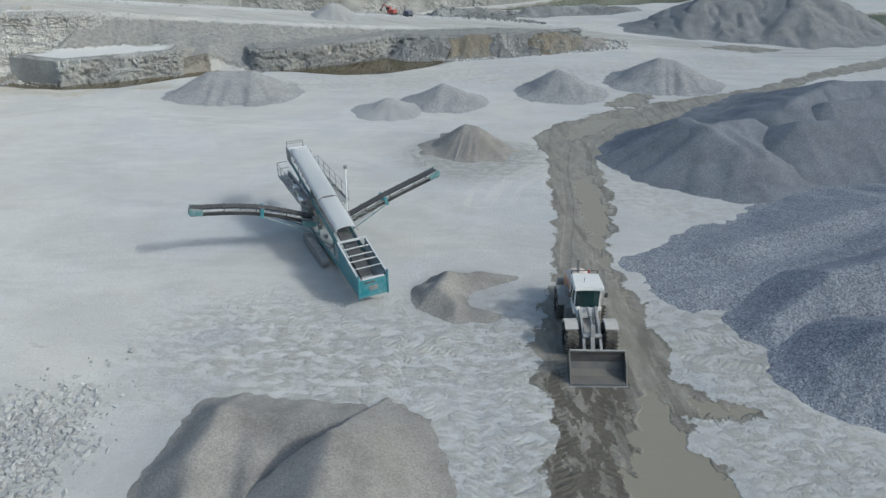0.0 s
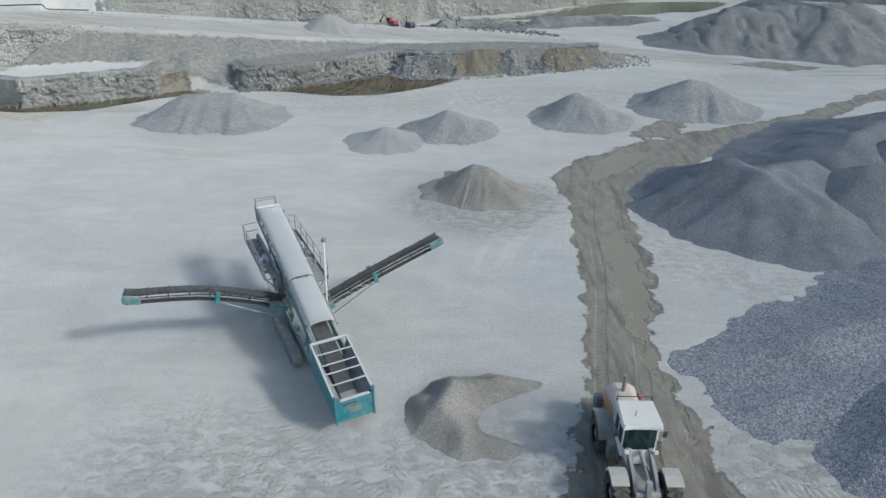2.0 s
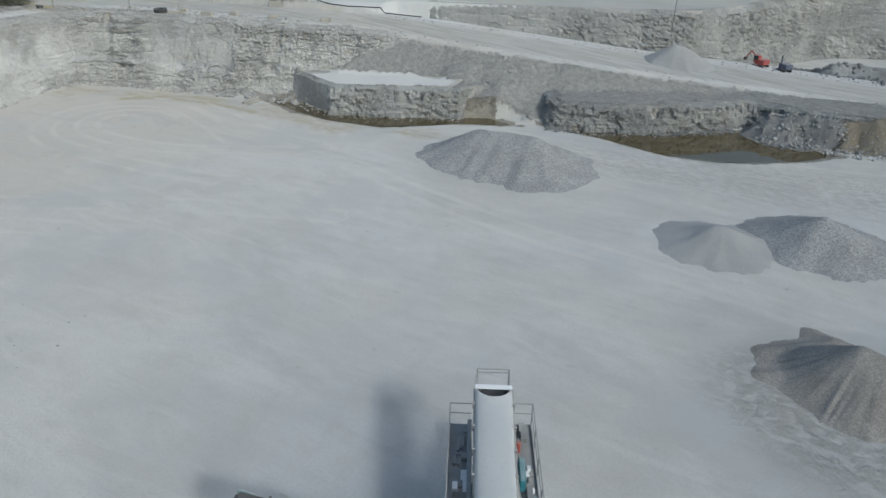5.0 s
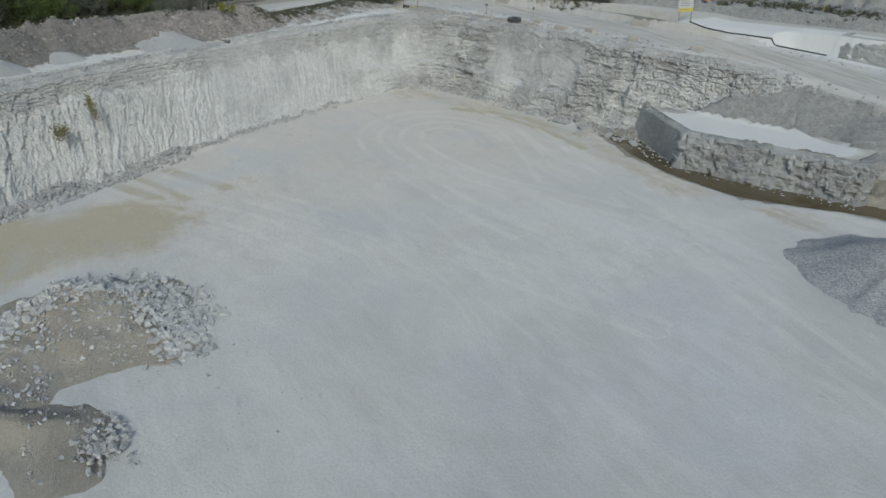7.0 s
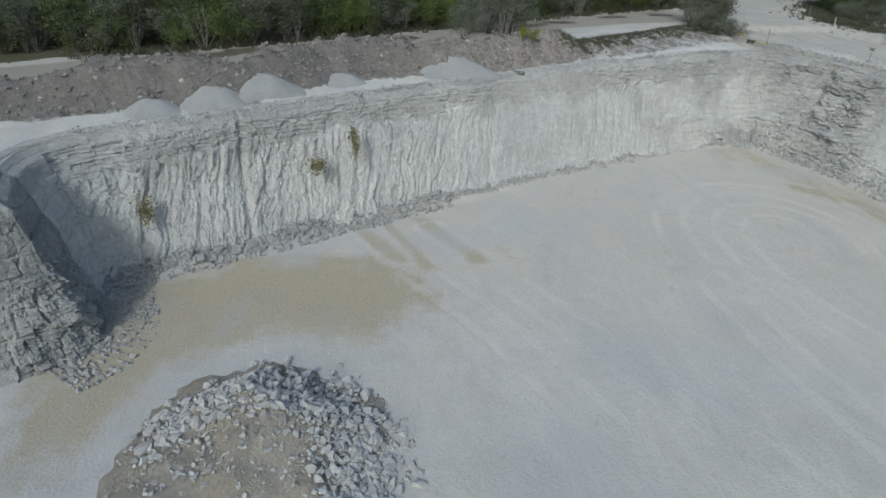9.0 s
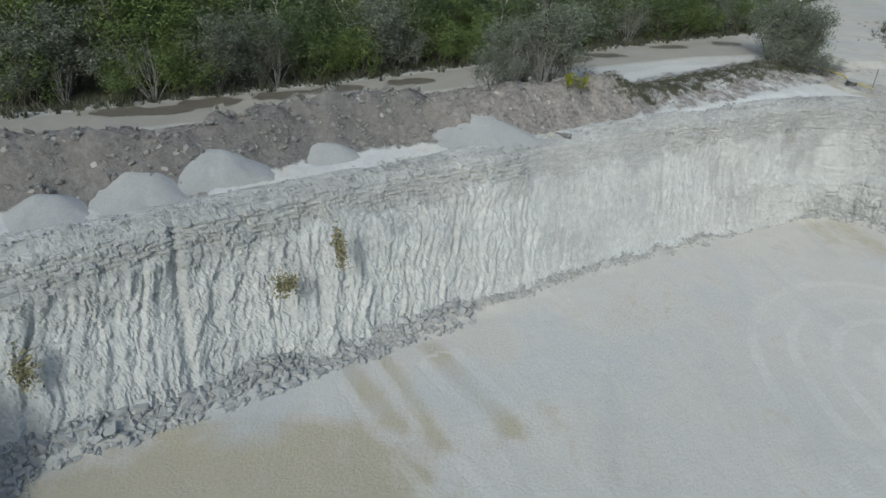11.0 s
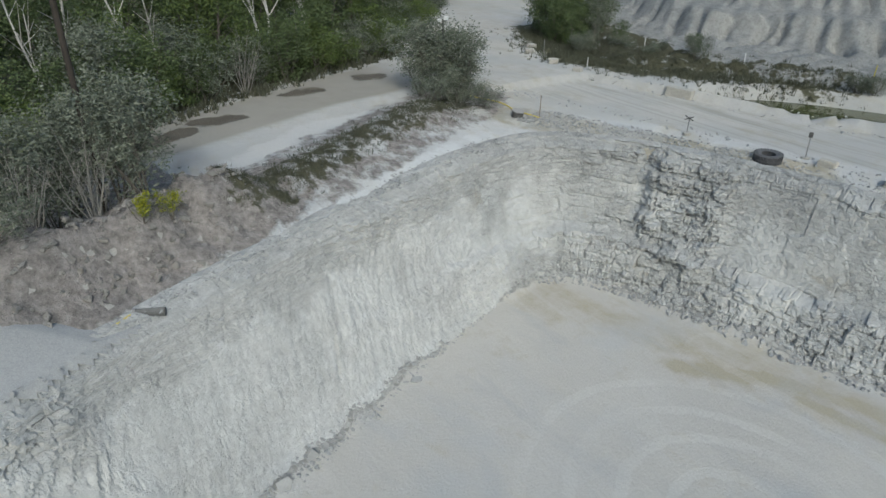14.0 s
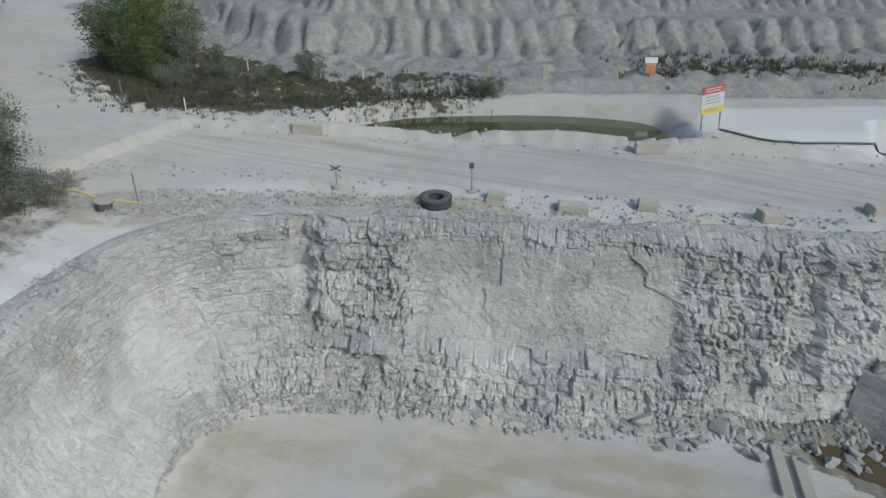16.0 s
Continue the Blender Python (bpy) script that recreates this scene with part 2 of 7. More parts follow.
# ground: limestone dust, with wet mud, ochre stains, soil and turf where the plan puts them
def ground_material():
    g = Nodes("quarry_ground")
    warp = g.span(g.noise(0.8, 6, 0.65), 0.3, 0.7, -1.0, 1.0)
    big, mid, fine = g.noise(0.055, 5, 0.6, None, 0.4), g.noise(0.45, 6, 0.62, None, 0.5), g.noise(6.0, 5, 0.65)
    swept = g.add("Mapping", Vector=g.add("TexCoord").outputs["Object"])
    swept.inputs["Rotation"].default_value, swept.inputs["Scale"].default_value = (0, 0, 0.35), (0.16, 1.0, 1.0)
    crossed = g.add("Mapping", Vector=g.add("TexCoord").outputs["Object"])
    crossed.inputs["Rotation"].default_value, crossed.inputs["Scale"].default_value = (0, 0, -0.75), (0.25, 1.0, 1.0)
    one, two = g.noise(0.5, 7, 0.62, swept.outputs[0], 1.2), g.noise(0.42, 7, 0.62, crossed.outputs[0], 1.4)
    turn = g.span(g.noise(0.035, 3), 0.42, 0.58)
    streaks = g.math("ADD", one, g.math("MULTIPLY", g.math("SUBTRACT", two, one), turn))
    col = g.mix(g.span(big, 0.35, 0.65), (0.605, 0.59, 0.55), (0.55, 0.56, 0.57))
    drift = g.noise(0.09, 6, 0.62, g.coords(0.6, 1.0, 1.0), 1.2)
    col = g.mix(g.span(drift, 0.40, 0.58, 0.7, 0), col, (0.485, 0.485, 0.47))
    col = g.mix(g.span(mid, 0.48, 0.72, 0, 0.4), col, (0.45, 0.44, 0.41))
    col = g.mix(g.span(streaks, 0.50, 0.68, 0, 0.6), col, (0.63, 0.63, 0.61))
    col = g.mix(g.span(streaks, 0.46, 0.32, 0, 0.35), col, (0.46, 0.46, 0.45))
    col = g.mix(g.span(fine, 0.45, 0.75, 0, 0.4), col, (0.44, 0.43, 0.40))
    grit = g.noise(15.0, 4, 0.7)
    col = g.mix(g.span(grit, 0.52, 0.72, 0, 0.4), col, (0.42, 0.41, 0.39))
    smudge = g.noise(0.75, 5, 0.6, g.coords(0.6, 1.3, 1.0), 0.6)
    col = g.mix(g.span(smudge, 0.66, 0.72, 0, 0.6), col, (0.40, 0.395, 0.37))
    # the damper, yellower floor of the deep corner
    col = g.mix(g.math("MULTIPLY", g.attr("warm"), 0.5), col, (0.53, 0.50, 0.44))
    # ochre stains
    tan = g.span(g.math("ADD", g.attr("tan"), g.math("ADD", g.math("MULTIPLY", warp, 0.2), g.span(streaks, 0.35, 0.65, -0.2, 0.2))), 0.3, 0.75, 0, 0.9)
    col = g.mix(tan, col, g.mix(fine, (0.46, 0.415, 0.315), (0.37, 0.335, 0.25)))
    # aggregate dust blown and driven off the heaps
    ash = g.span(g.math("ADD", g.attr("ash"), g.span(streaks, 0.3, 0.7, -0.35, 0.35)), 0.25, 0.9, 0, 0.7)
    col = g.mix(ash, col, g.mix(fine, (0.40, 0.40, 0.385), (0.31, 0.31, 0.30)))
    # churned and driven-over ground
    ruts = g.noise(1.5, 7, 0.66, g.coords(0.75, 1.2, 1.0), 0.15)
    churn = g.math("MULTIPLY", g.attr("churn"), g.span(ruts, 0.46, 0.60))
    col = g.mix(g.math("MULTIPLY", g.attr("churn"), g.span(ruts, 0.52, 0.36, 0, 0.5)), col, (0.66, 0.66, 0.64))
    col = g.mix(g.math("MULTIPLY", churn, 0.55), col, g.mix(fine, (0.40, 0.38, 0.325), (0.31, 0.295, 0.25)))
    # wheel tracks: two treads on either side of each driven line, with lug prints

    def treads(across, along, gauge, wide):
        off = g.math("SUBTRACT", g.math("ADD", across, g.math("MULTIPLY", warp, 0.10)), gauge)
        band = g.span(g.math("ABSOLUTE", off), wide, wide * 0.7)
        chevron = g.math("SINE", g.math("ADD", g.math("MULTIPLY", along, 17.0), g.math("MULTIPLY", off, 9.0)))
        return band, g.math("MULTIPLY", band, g.span(chevron, -0.2, 0.5))
    band_a, lugs_a = treads(g.attr("track_a"), g.attr("along_a"), 1.08, 0.36)
    band_b, lugs_b = treads(g.attr("track_b"), g.attr("along_b"), 1.08, 0.36)
    faint = g.span(g.noise(0.16, 4, 0.6), 0.40, 0.56, 0.12, 1.0)
    fresh = g.math("MULTIPLY", faint, g.span(g.attr("churn"), 0.1, 0.7, 0.10, 1.0))
    bands, lugs = g.math("MULTIPLY", g.math("MAXIMUM", band_a, band_b), faint), g.math("MULTIPLY", g.math("MAXIMUM", lugs_a, lugs_b), fresh)
    col = g.mix(g.math("MULTIPLY", bands, 0.4), col, (0.64, 0.63, 0.59))
    col = g.mix(g.math("MULTIPLY", lugs, 0.5), col, (0.42, 0.405, 0.365))
    tracks = g.math("ADD", g.math("MULTIPLY", bands, -0.35), g.math("MULTIPLY", lugs, 0.8))
    # scraped dark patches and bluish damp
    patch = g.noise(0.23, 5, 0.6, g.coords(0.45, 1.0, 1.0), 0.7)
    col = g.mix(g.span(patch, 0.57, 0.68, 0, 0.45), col, (0.43, 0.435, 0.43))
    damp = g.noise(0.12, 4, 0.55)
    col = g.mix(g.span(damp, 0.52, 0.66, 0, 0.6), col, (0.475, 0.49, 0.495))
    # fresh pale dust
    pale = g.span(g.math("ADD", g.attr("pale"), g.math("MULTIPLY", warp, 0.3)), 0.4, 0.65)
    col = g.mix(g.math("MULTIPLY", pale, 0.8), col, g.mix(fine, (0.66, 0.665, 0.66), (0.55, 0.56, 0.56)))
    # broken stone against the faces
    talus = g.span(g.math("ADD", g.attr("talus"), g.math("MULTIPLY", warp, 0.35)), 0.45, 0.6)
    chips = g.cells(3.5, None, "F1", "Color")
    chip = g.add("SeparateColor", Color=chips).outputs[0]
    col = g.mix(talus, col, g.mix(chip, (0.30, 0.295, 0.28), (0.47, 0.465, 0.44)))
    # packed road
    road = g.span(g.attr("road"), 0.2, 0.8, 0, 0.85)
    col = g.mix(road, col, g.mix(mid, (0.33, 0.305, 0.26), (0.25, 0.235, 0.20)))
    # ruts along the ramp
    turned = g.add("Mapping", Vector=g.add("TexCoord").outputs["Object"])
    turned.inputs["Rotation"].default_value, turned.inputs["Scale"].default_value = (0, 0, -0.27), (0.035, 1.0, 1.0)
    rut = g.math("MULTIPLY", g.span(g.noise(1.3, 6, 0.65, turned.outputs[0], 0.15), 0.46, 0.64), g.attr("rut"))
    col = g.mix(g.math("MULTIPLY", rut, 0.6), col, (0.30, 0.29, 0.255))
    # reddish soil
    soil = g.span(g.math("ADD", g.attr("soil"), g.math("MULTIPLY", warp, 0.3)), 0.4, 0.6)
    lumps = g.noise(2.5, 8, 0.75)
    col = g.mix(soil, col, g.mix(g.span(lumps, 0.35, 0.7), (0.17, 0.158, 0.148), g.mix(g.span(g.math("ADD", g.add("SeparateXYZ", Vector=g.coords()).outputs[1], g.span(g.noise(0.3, 4), 0.3, 0.7, -6, 6)), 44, 52), (0.30, 0.283, 0.27), (0.45, 0.412, 0.385))))
    col = g.mix(g.math("MULTIPLY", soil, g.span(g.cells(4.2, None, "F1", "Color"), 0.86, 0.92)), col, (0.47, 0.45, 0.42))
    # grey spoil clay
    spoil = g.span(g.math("ADD", g.attr("spoil"), g.math("MULTIPLY", warp, 0.2)), 0.4, 0.6)
    clay = g.noise(1.6, 8, 0.75, None, 0.4)
    crumbs = g.noise(5.5, 8, 0.8)
    clay_col = g.mix(g.span(clay, 0.35, 0.68), (0.44, 0.44, 0.425), (0.27, 0.27, 0.255))
    clay_col = g.mix(g.span(crumbs, 0.52, 0.62, 0, 0.55), clay_col, (0.20, 0.20, 0.185))
    col = g.mix(spoil, col, clay_col)
    # turf
    turf = g.span(g.math("ADD", g.attr("grass"), g.math("MULTIPLY", warp, 0.4)), 0.45, 0.6)
    col = g.mix(turf, col, g.mix(g.noise(4.0, 6, 0.7), (0.058, 0.066, 0.038), (0.15, 0.138, 0.10)))
    # wet mud
    edge = g.math("ADD", g.attr("wet"), g.math("ADD", g.span(g.noise(0.42, 5, 0.6), 0.3, 0.7, -0.7, 0.7), g.math("ADD", g.math("MULTIPLY", warp, 0.16), g.span(fine, 0.3, 0.7, -0.07, 0.07))))
    wet = g.span(edge, -0.04, 0.06)
    pool = g.span(g.math("ADD", g.attr("pool"), g.span(g.noise(0.7, 5, 0.6), 0.3, 0.7, -0.7, 0.7)), -0.05, 0.1)
    mud = g.mix(g.span(g.noise(1.4, 6, 0.65, g.coords(1.0, 0.35, 1.0)), 0.4, 0.68), (0.25, 0.23, 0.19), (0.36, 0.335, 0.285))
    lane = g.noise(0.9, 5, 0.6, g.coords(1.1, 0.16, 1.0), 0.3)
    mud = g.mix(g.span(lane, 0.52, 0.62, 0, 0.55), mud, (0.12, 0.108, 0.088))
    rim = g.math("MULTIPLY", g.span(edge, 0.55, 0.12), g.span(mid, 0.4, 0.6))
    mud = g.mix(g.math("MULTIPLY", rim, 0.7), mud, (0.13, 0.118, 0.095))
    band_w, lugs_w = treads(g.attr("track_w"), g.attr("along_w"), 1.1, 0.40)
    mud = g.mix(g.math("MULTIPLY", g.math("ADD", g.math("MULTIPLY", band_w, 0.3), g.math("MULTIPLY", lugs_w, 0.35)), g.math("MULTIPLY", g.span(mid, 0.38, 0.55), g.span(g.attr("mire"), -4.0, 0.5, 0.3, 1.0))), mud, (0.10, 0.09, 0.072))
    mire = g.span(g.math("ADD", g.attr("mire"), g.span(g.noise(0.9, 6, 0.62, g.coords(1.4, 0.7, 1.0)), 0.3, 0.7, -1.0, 1.0)), 0.0, 0.12)
    mud = g.mix(g.math("MULTIPLY", mire, 0.85), mud, g.mix(fine, (0.075, 0.062, 0.046), (0.15, 0.13, 0.10)))
    mud = g.mix(pool, mud, (0.295, 0.265, 0.205))
    col = g.mix(wet, col, mud)
    rough = g.math("MULTIPLY_ADD", wet, -0.42)
    rough.node.inputs[2].default_value = 0.95
    rough = g.math("SUBTRACT", rough, g.math("MULTIPLY", pool, g.math("MULTIPLY", wet, 0.22)))
    relief = g.math("ADD", g.math("ADD", g.math("MULTIPLY", fine, 0.7), g.math("MULTIPLY", grit, 0.3)), g.math("MULTIPLY", mid, 1.0))
    relief = g.math("ADD", relief, g.math("MULTIPLY", soil, g.math("MULTIPLY", lumps, 3.0)))
    ripple = g.add("TexWave", Vector=g.coords(1.0, 1.0, 1.0))
    ripple.inputs["Scale"].default_value, ripple.inputs["Distortion"].default_value, ripple.inputs["Detail Scale"].default_value = 1.5, 14.0, 2.0
    ripple = g.math("MULTIPLY", ripple.outputs["Fac"], g.span(g.noise(0.09, 3), 0.5, 0.66, 0, 0.02))
    relief = g.math("ADD", relief, ripple)
    relief = g.math("ADD", relief, g.math("MULTIPLY", churn, g.math("MULTIPLY", ruts, 1.6)))
    relief = g.math("ADD", relief, g.math("MULTIPLY", spoil, g.math("ADD", g.math("MULTIPLY", clay, 4.5), g.math("MULTIPLY", crumbs, 2.5))))
    relief = g.math("ADD", relief, g.math("MULTIPLY", tracks, 0.5))
    relief = g.math("ADD", relief, g.math("MULTIPLY", talus, g.math("MULTIPLY", chip, 2.0)))
    relief = g.math("ADD", relief, g.math("MULTIPLY", wet, g.math("SUBTRACT", g.math("MULTIPLY", g.math("MULTIPLY", lugs_w, 0.7), g.span(g.attr("mire"), -4.0, 0.5, 0.15, 1.0)), g.math("MULTIPLY", g.math("ADD", band_w, mire), 0.5))))
    relief = g.math("MULTIPLY", relief, g.span(g.math("MULTIPLY", pool, wet), 0, 1, 1.0, 0.12))
    return g.done(col, rough, g.bump(relief, 0.7, 0.12), spec=g.span(wet, 0, 1, 0.04, 0.5))


M_GROUND = ground_material()
M_PIT = rocky("limestone_face", (0.72, 0.72, 0.70), (0.63, 0.64, 0.63), 1.1, 0.95, 0.8, 0.12, (0.46, 0.465, 0.455), (0.45, 0.41, 0.33), 0.36, 0.65,
              ((0.68, 0.68, 0.655), (0.56, 0.57, 0.565), (0.45, 0.45, 0.435)), cap=(0.43, 0.43, 0.415))
M_NORTH = rocky("limestone_grey", (0.54, 0.545, 0.525), (0.43, 0.44, 0.435), 1.2, 0.93, 0.8, 0.15, (0.34, 0.345, 0.335), (0.40, 0.365, 0.29), 0.36, 0.7)
M_DARK = rocky("limestone_dark", (0.40, 0.41, 0.41), (0.25, 0.26, 0.265), 1.2, 0.92, 0.7, 0.15, (0.22, 0.22, 0.215), None, 0.4, 0.8)
M_TALUS = rocky("broken_limestone", (0.52, 0.52, 0.51), (0.38, 0.385, 0.38), 2.0, 0.92, 0.5, 0.05, single=0.5)
M_CRUST = rocky("tipped_limestone", (0.62, 0.62, 0.61), (0.50, 0.505, 0.50), 2.0, 0.92, 0.5, 0.05, single=0.6)
M_RUBBLE = rocky("brown_grey_rubble", (0.36, 0.34, 0.31), (0.38, 0.375, 0.36), 1.6, 0.95, 0.9, 0.15)
M_BROWN = rocky("brown_overburden", (0.25, 0.215, 0.16), (0.33, 0.315, 0.28), 1.6, 0.95, 0.9, 0.15)
M_PILE_GREY = gravel("grey_aggregate", (0.47, 0.475, 0.475), (0.27, 0.275, 0.28), 0.09)
M_PILE_BLUE = gravel("blue_grey_aggregate", (0.42, 0.44, 0.485), (0.165, 0.177, 0.207), 0.085, bands=0.16, spark=0.4)
M_PILE_FINE = gravel("fine_blue_grit", (0.285, 0.305, 0.34), (0.165, 0.18, 0.205), 0.07, 0.95, 0.7, 0.3, 0.25)
M_PILE_SAND = gravel("brown_sand", (0.42, 0.40, 0.37), (0.25, 0.24, 0.225), 0.055, 0.95, 0.4, 0.35, 0.12)
M_PILE_DUST = gravel("pale_dust", (0.42, 0.425, 0.425), (0.33, 0.335, 0.335), 0.03, 0.96, 0.2, 0.15, 0.1)
M_PILE_DARK = gravel("dark_aggregate", (0.33, 0.34, 0.345), (0.20, 0.207, 0.212), 0.10)
M_BENCH = rocky("limestone_bench", (0.47, 0.475, 0.46), (0.34, 0.35, 0.35), 1.2, 0.93, 0.8, 0.15, (0.25, 0.255, 0.25), (0.36, 0.33, 0.26), 0.36, 0.8)
M_TIPPED = rocky("tipped_grey_stone", (0.40, 0.40, 0.39), (0.24, 0.243, 0.243), 2.0, 0.93, 0.9, 0.2)
M_EARTH = rocky("tan_earth", (0.46, 0.42, 0.345), (0.50, 0.475, 0.42), 2.4, 0.95, 0.9, 0.15)

# ---- the plan ----
# foot of the west face, from the south bay to the corner, and of the north face on to the sawn block
FOOT_SOUTH = [(-40, -60), (-45, -10), (-50, 12), (-53.5, 21), (-55.8, 26), (-58.3, 28.0), (-61.5, 26.6), (-65.0, 25.4)]
FOOT_WEST = [(-65.0, 25.4), (-66.4, 28.5), (-68.6, 33.0), (-72.3, 39.3), (-77.0, 48.3), (-83.0, 60.0), (-89.4, 75.0), (-90.5, 80.0)]
FOOT_NORTH = [(-90.5, 80.0), (-89.6, 82.3), (-86.0, 84.3), (-79.0, 86.4), (-73.0, 87.4), (-67.0, 89.6), (-61.5, 91.4), (-57.5, 94.3), (-52.0, 97.6), (-46.5, 100.6)]
UPPER = FOOT_SOUTH + FOOT_WEST[1:] + FOOT_NORTH[1:] + [(-46.0, 101.6), (-52, 103.5), (-56, 106.5), (-56, 330), (-420, 330), (-420, -60)]
# ramp: x, near edge y, far edge y, height
RAMP = np.array([(-150, 84, 96, 9.3), (-103, 87.0, 94.6, 9.3), (-95, 90.2, 96.5, 9.2), (-88, 91.7, 98.6, 9.1), (-80, 93.1, 100.6, 9.0), (-70, 95.4, 103.4, 8.9),
                 (-60, 99.5, 107.6, 8.3), (-52, 102, 110.6, 7.6), (-40, 104.7, 114.2, 6.4), (-25, 109, 118.6, 4.9), (-9.5, 115, 125, 3.4),
                 (9.5, 119, 129, 2.0), (22, 118, 127.5, 1.1), (38, 112.5, 121, 0.3), (54, 106, 115, 0.0), (90, 100, 108, 0.0), (400, 100, 108, 0.0)])
BLOCK = [(-61.0, 92.0), (-52.0, 88.6), (-46.0, 91.3), (-38.5, 95.2), (-36, 100), (-50, 99), (-60, 97)]
BENCH = [(-28.0, 96.9), (-24.0, 98.0), (-17, 101.2), (-10, 107.4), (-7.6, 109.8), (-3, 107.8), (5, 108.2), (14, 111.6), (24, 115.5), (9.5, 118), (-9.5, 115), (-25, 109), (-30, 103)]
TERRACE = [(-61, 110.2), (-43, 116.6), (-28, 121.2), (-17, 127.2), (-13, 134), (-8, 148), (2, 163), (2, 330), (-68, 330), (-68, 118)]
POND_NORTH = [(-93.5, 100.4), (-85.2, 101.4), (-78.3, 104.6), (-73.8, 104.6), (-71.2, 105.8), (-73.3, 110.4), (-81.2, 109.4), (-90.4, 105.0)]
POND_BLOCK = [(-65.6, 90.6), (-62.0, 88.7), (-56.5, 87.0), (-51.6, 86.4), (-44.3, 87.3), (-37.6, 92.6), (-31, 96.0), (-36, 97.5), (-45, 93.5), (-52, 89.6), (-60, 92), (-64, 92)]
POND_BENCH = [(-29, 97.6), (-21.5, 96.6), (-14.4, 94.6), (-8.5, 95.6), (-2.8, 99.4), (1.0, 103.6), (-4, 105.5), (-8.6, 107.5), (-16, 101.4), (-24, 98.6)]
POND_FAR = [(14, 157), (24, 158), (42, 165), (60, 172), (75, 190), (40, 186), (22, 166), (8, 156)]
POND_EAST = [(84, 146), (84, 129), (110, 120), (150, 118), (170, 150), (120, 162)]
DIRT_NEAR = [(-70, 0), (-80, 22), (-84.3, 33.5), (-93.0, 49.8), (-98.5, 58.5), (-104.5, 72.5), (-105.5, 79.0)]
DIRT_FAR = [(-74, -2), (-84.5, 20), (-93.8, 39.5), (-101, 53.0), (-108, 64), (-113.3, 74.8), (-117.5, 85.2)]
DIRT = DIRT_NEAR + [(-104, 87), (-103, 94.6), (-109, 94.8), (-118.4, 99.5), (-128.8, 110.5), (-150, 137.5), (-162, 134), (-140, 106), (-122, 92)] + DIRT_FAR[::-1]
BERM = [(-70, 12), (-75.2, 25), (-76.8, 31.8), (-81.3, 37.0), (-84.8, 43.0), (-86.2, 50), (-88.7, 55), (-92.0, 61)]
SPOIL_FOOT = [(-165, 140), (-140, 122), (-120, 108), (-108, 101.5), (-103, 100), (-95.4, 106), (-86.9, 109.6), (-74.6, 115.0), (-57.3, 121.5), (-45, 127), (-30, 140), (-10, 170), (-10, 330)]
SPOIL = SPOIL_FOOT + [(-165, 330)]
WET_ROAD = [(14.0, 72.0), (9.8, 66.9), (10.1, 58.5), (8.9, 47.1), (8.1, 40.5), (7.2, 36.6), (6.2, 32.6), (4.6, 29.9), (5.7, 28.3), (4.7, 26.4), (5.7, 24.7),
            (5.0, 21.7), (4.3, 19.0), (3, 8), (2, -20), (14, -20), (13, 8), (12.8, 19.0), (12.6, 20.3), (11.6, 21.7), (11.8, 23.9), (14.4, 23.5), (16.0, 24.3), (15.0, 24.9),
            (12.9, 25.5), (12.4, 27.8), (12.6, 32.6), (12.0, 35.9), (12.2, 42.2), (14.2, 48.2), (15.0, 58.5), (17.6, 64.5), (25.6, 71.6), (38.8, 80.2), (53.3, 91.9), (66.9, 98.9),
            (110, 112), (110, 118), (73.1, 106.5), (57.8, 98.0), (41.7, 86.6), (28.1, 80.2), (20.9, 76.5)]
WET_SPOTS = [[(24, 53), (28.5, 46.5), (35, 50.5), (33, 53)], [(44, 113), (52, 109), (58, 112), (50, 116)], [(20, 78), (24, 77), (28, 84), (23, 83)]]

# lines that the machines have driven, dry and wet
DRIVEN_A = [[(3.0, 48.5), (3.8, 52.5), (6.0, 56.2), (10.0, 60.2)], [(-0.5, 32.4), (-1.4, 29.3), (-1.9, 25.5), (-1.4, 20)], [(11.4, 23.2), (19.2, 19.7), (30, 15)], [(5.4, 27), (4.0, 23.1), (2.6, 18.5), (1, 10)],
            [(-47, 66.5), (-55.4, 65.3), (-61.7, 64.9), (-67.6, 64.8), (-73.4, 65.8), (-77.5, 69.5), (-78.7, 74.5), (-76, 79), (-71, 81), (-64, 79.5), (-54, 75)], [(-73.5, 41.0), (-66.8, 44.1), (-58, 50), (-44, 56)],
            [(-24, 94.5), (1.3, 97), (19.1, 102.7), (44.7, 104), (70, 108)], [(-40, 76), (-22, 71), (-2, 69.5), (9, 66)], [(24, 106), (34, 110), (46, 108), (58, 104)]]
DRIVEN_B = [[(6.5, 29.2), (3.0, 27.6), (-2.6, 28.3), (-6, 30.3), (-12, 37)], [(10.6, 20.6), (16, 18.4), (27, 13.5)], [(-46, 76.5), (-51.5, 73.6), (-57.6, 69.9), (-64.9, 68.8), (-70, 69.3), (-73.6, 71.5), (-74, 75), (-71, 77.5), (-66, 77)],
            [(-79.5, 83.0), (-71.3, 83.8), (-64, 82), (-55, 79), (-44, 78)], [(-72.5, 46.3), (-64.4, 50.7), (-52, 57.6), (-44, 62), (-33, 66)], [(2.4, 32), (2.2, 28.3), (2.6, 23), (2, 16)],
            [(-30, 92), (-10, 93), (10, 97), (28, 100), (52, 104)], [(13.5, 29.8), (16, 28.8), (19, 28.4)], [(4.6, 49.2), (6.0, 53.2), (9.6, 57.6)]]
DRIVEN_WET = [[(6.4, -10), (6.0, 16), (6.9, 25), (8.2, 31), (9.8, 40), (11.6, 48), (12.5, 58), (15, 67), (24, 75.5), (40, 84), (60, 96.5), (110, 115)]]
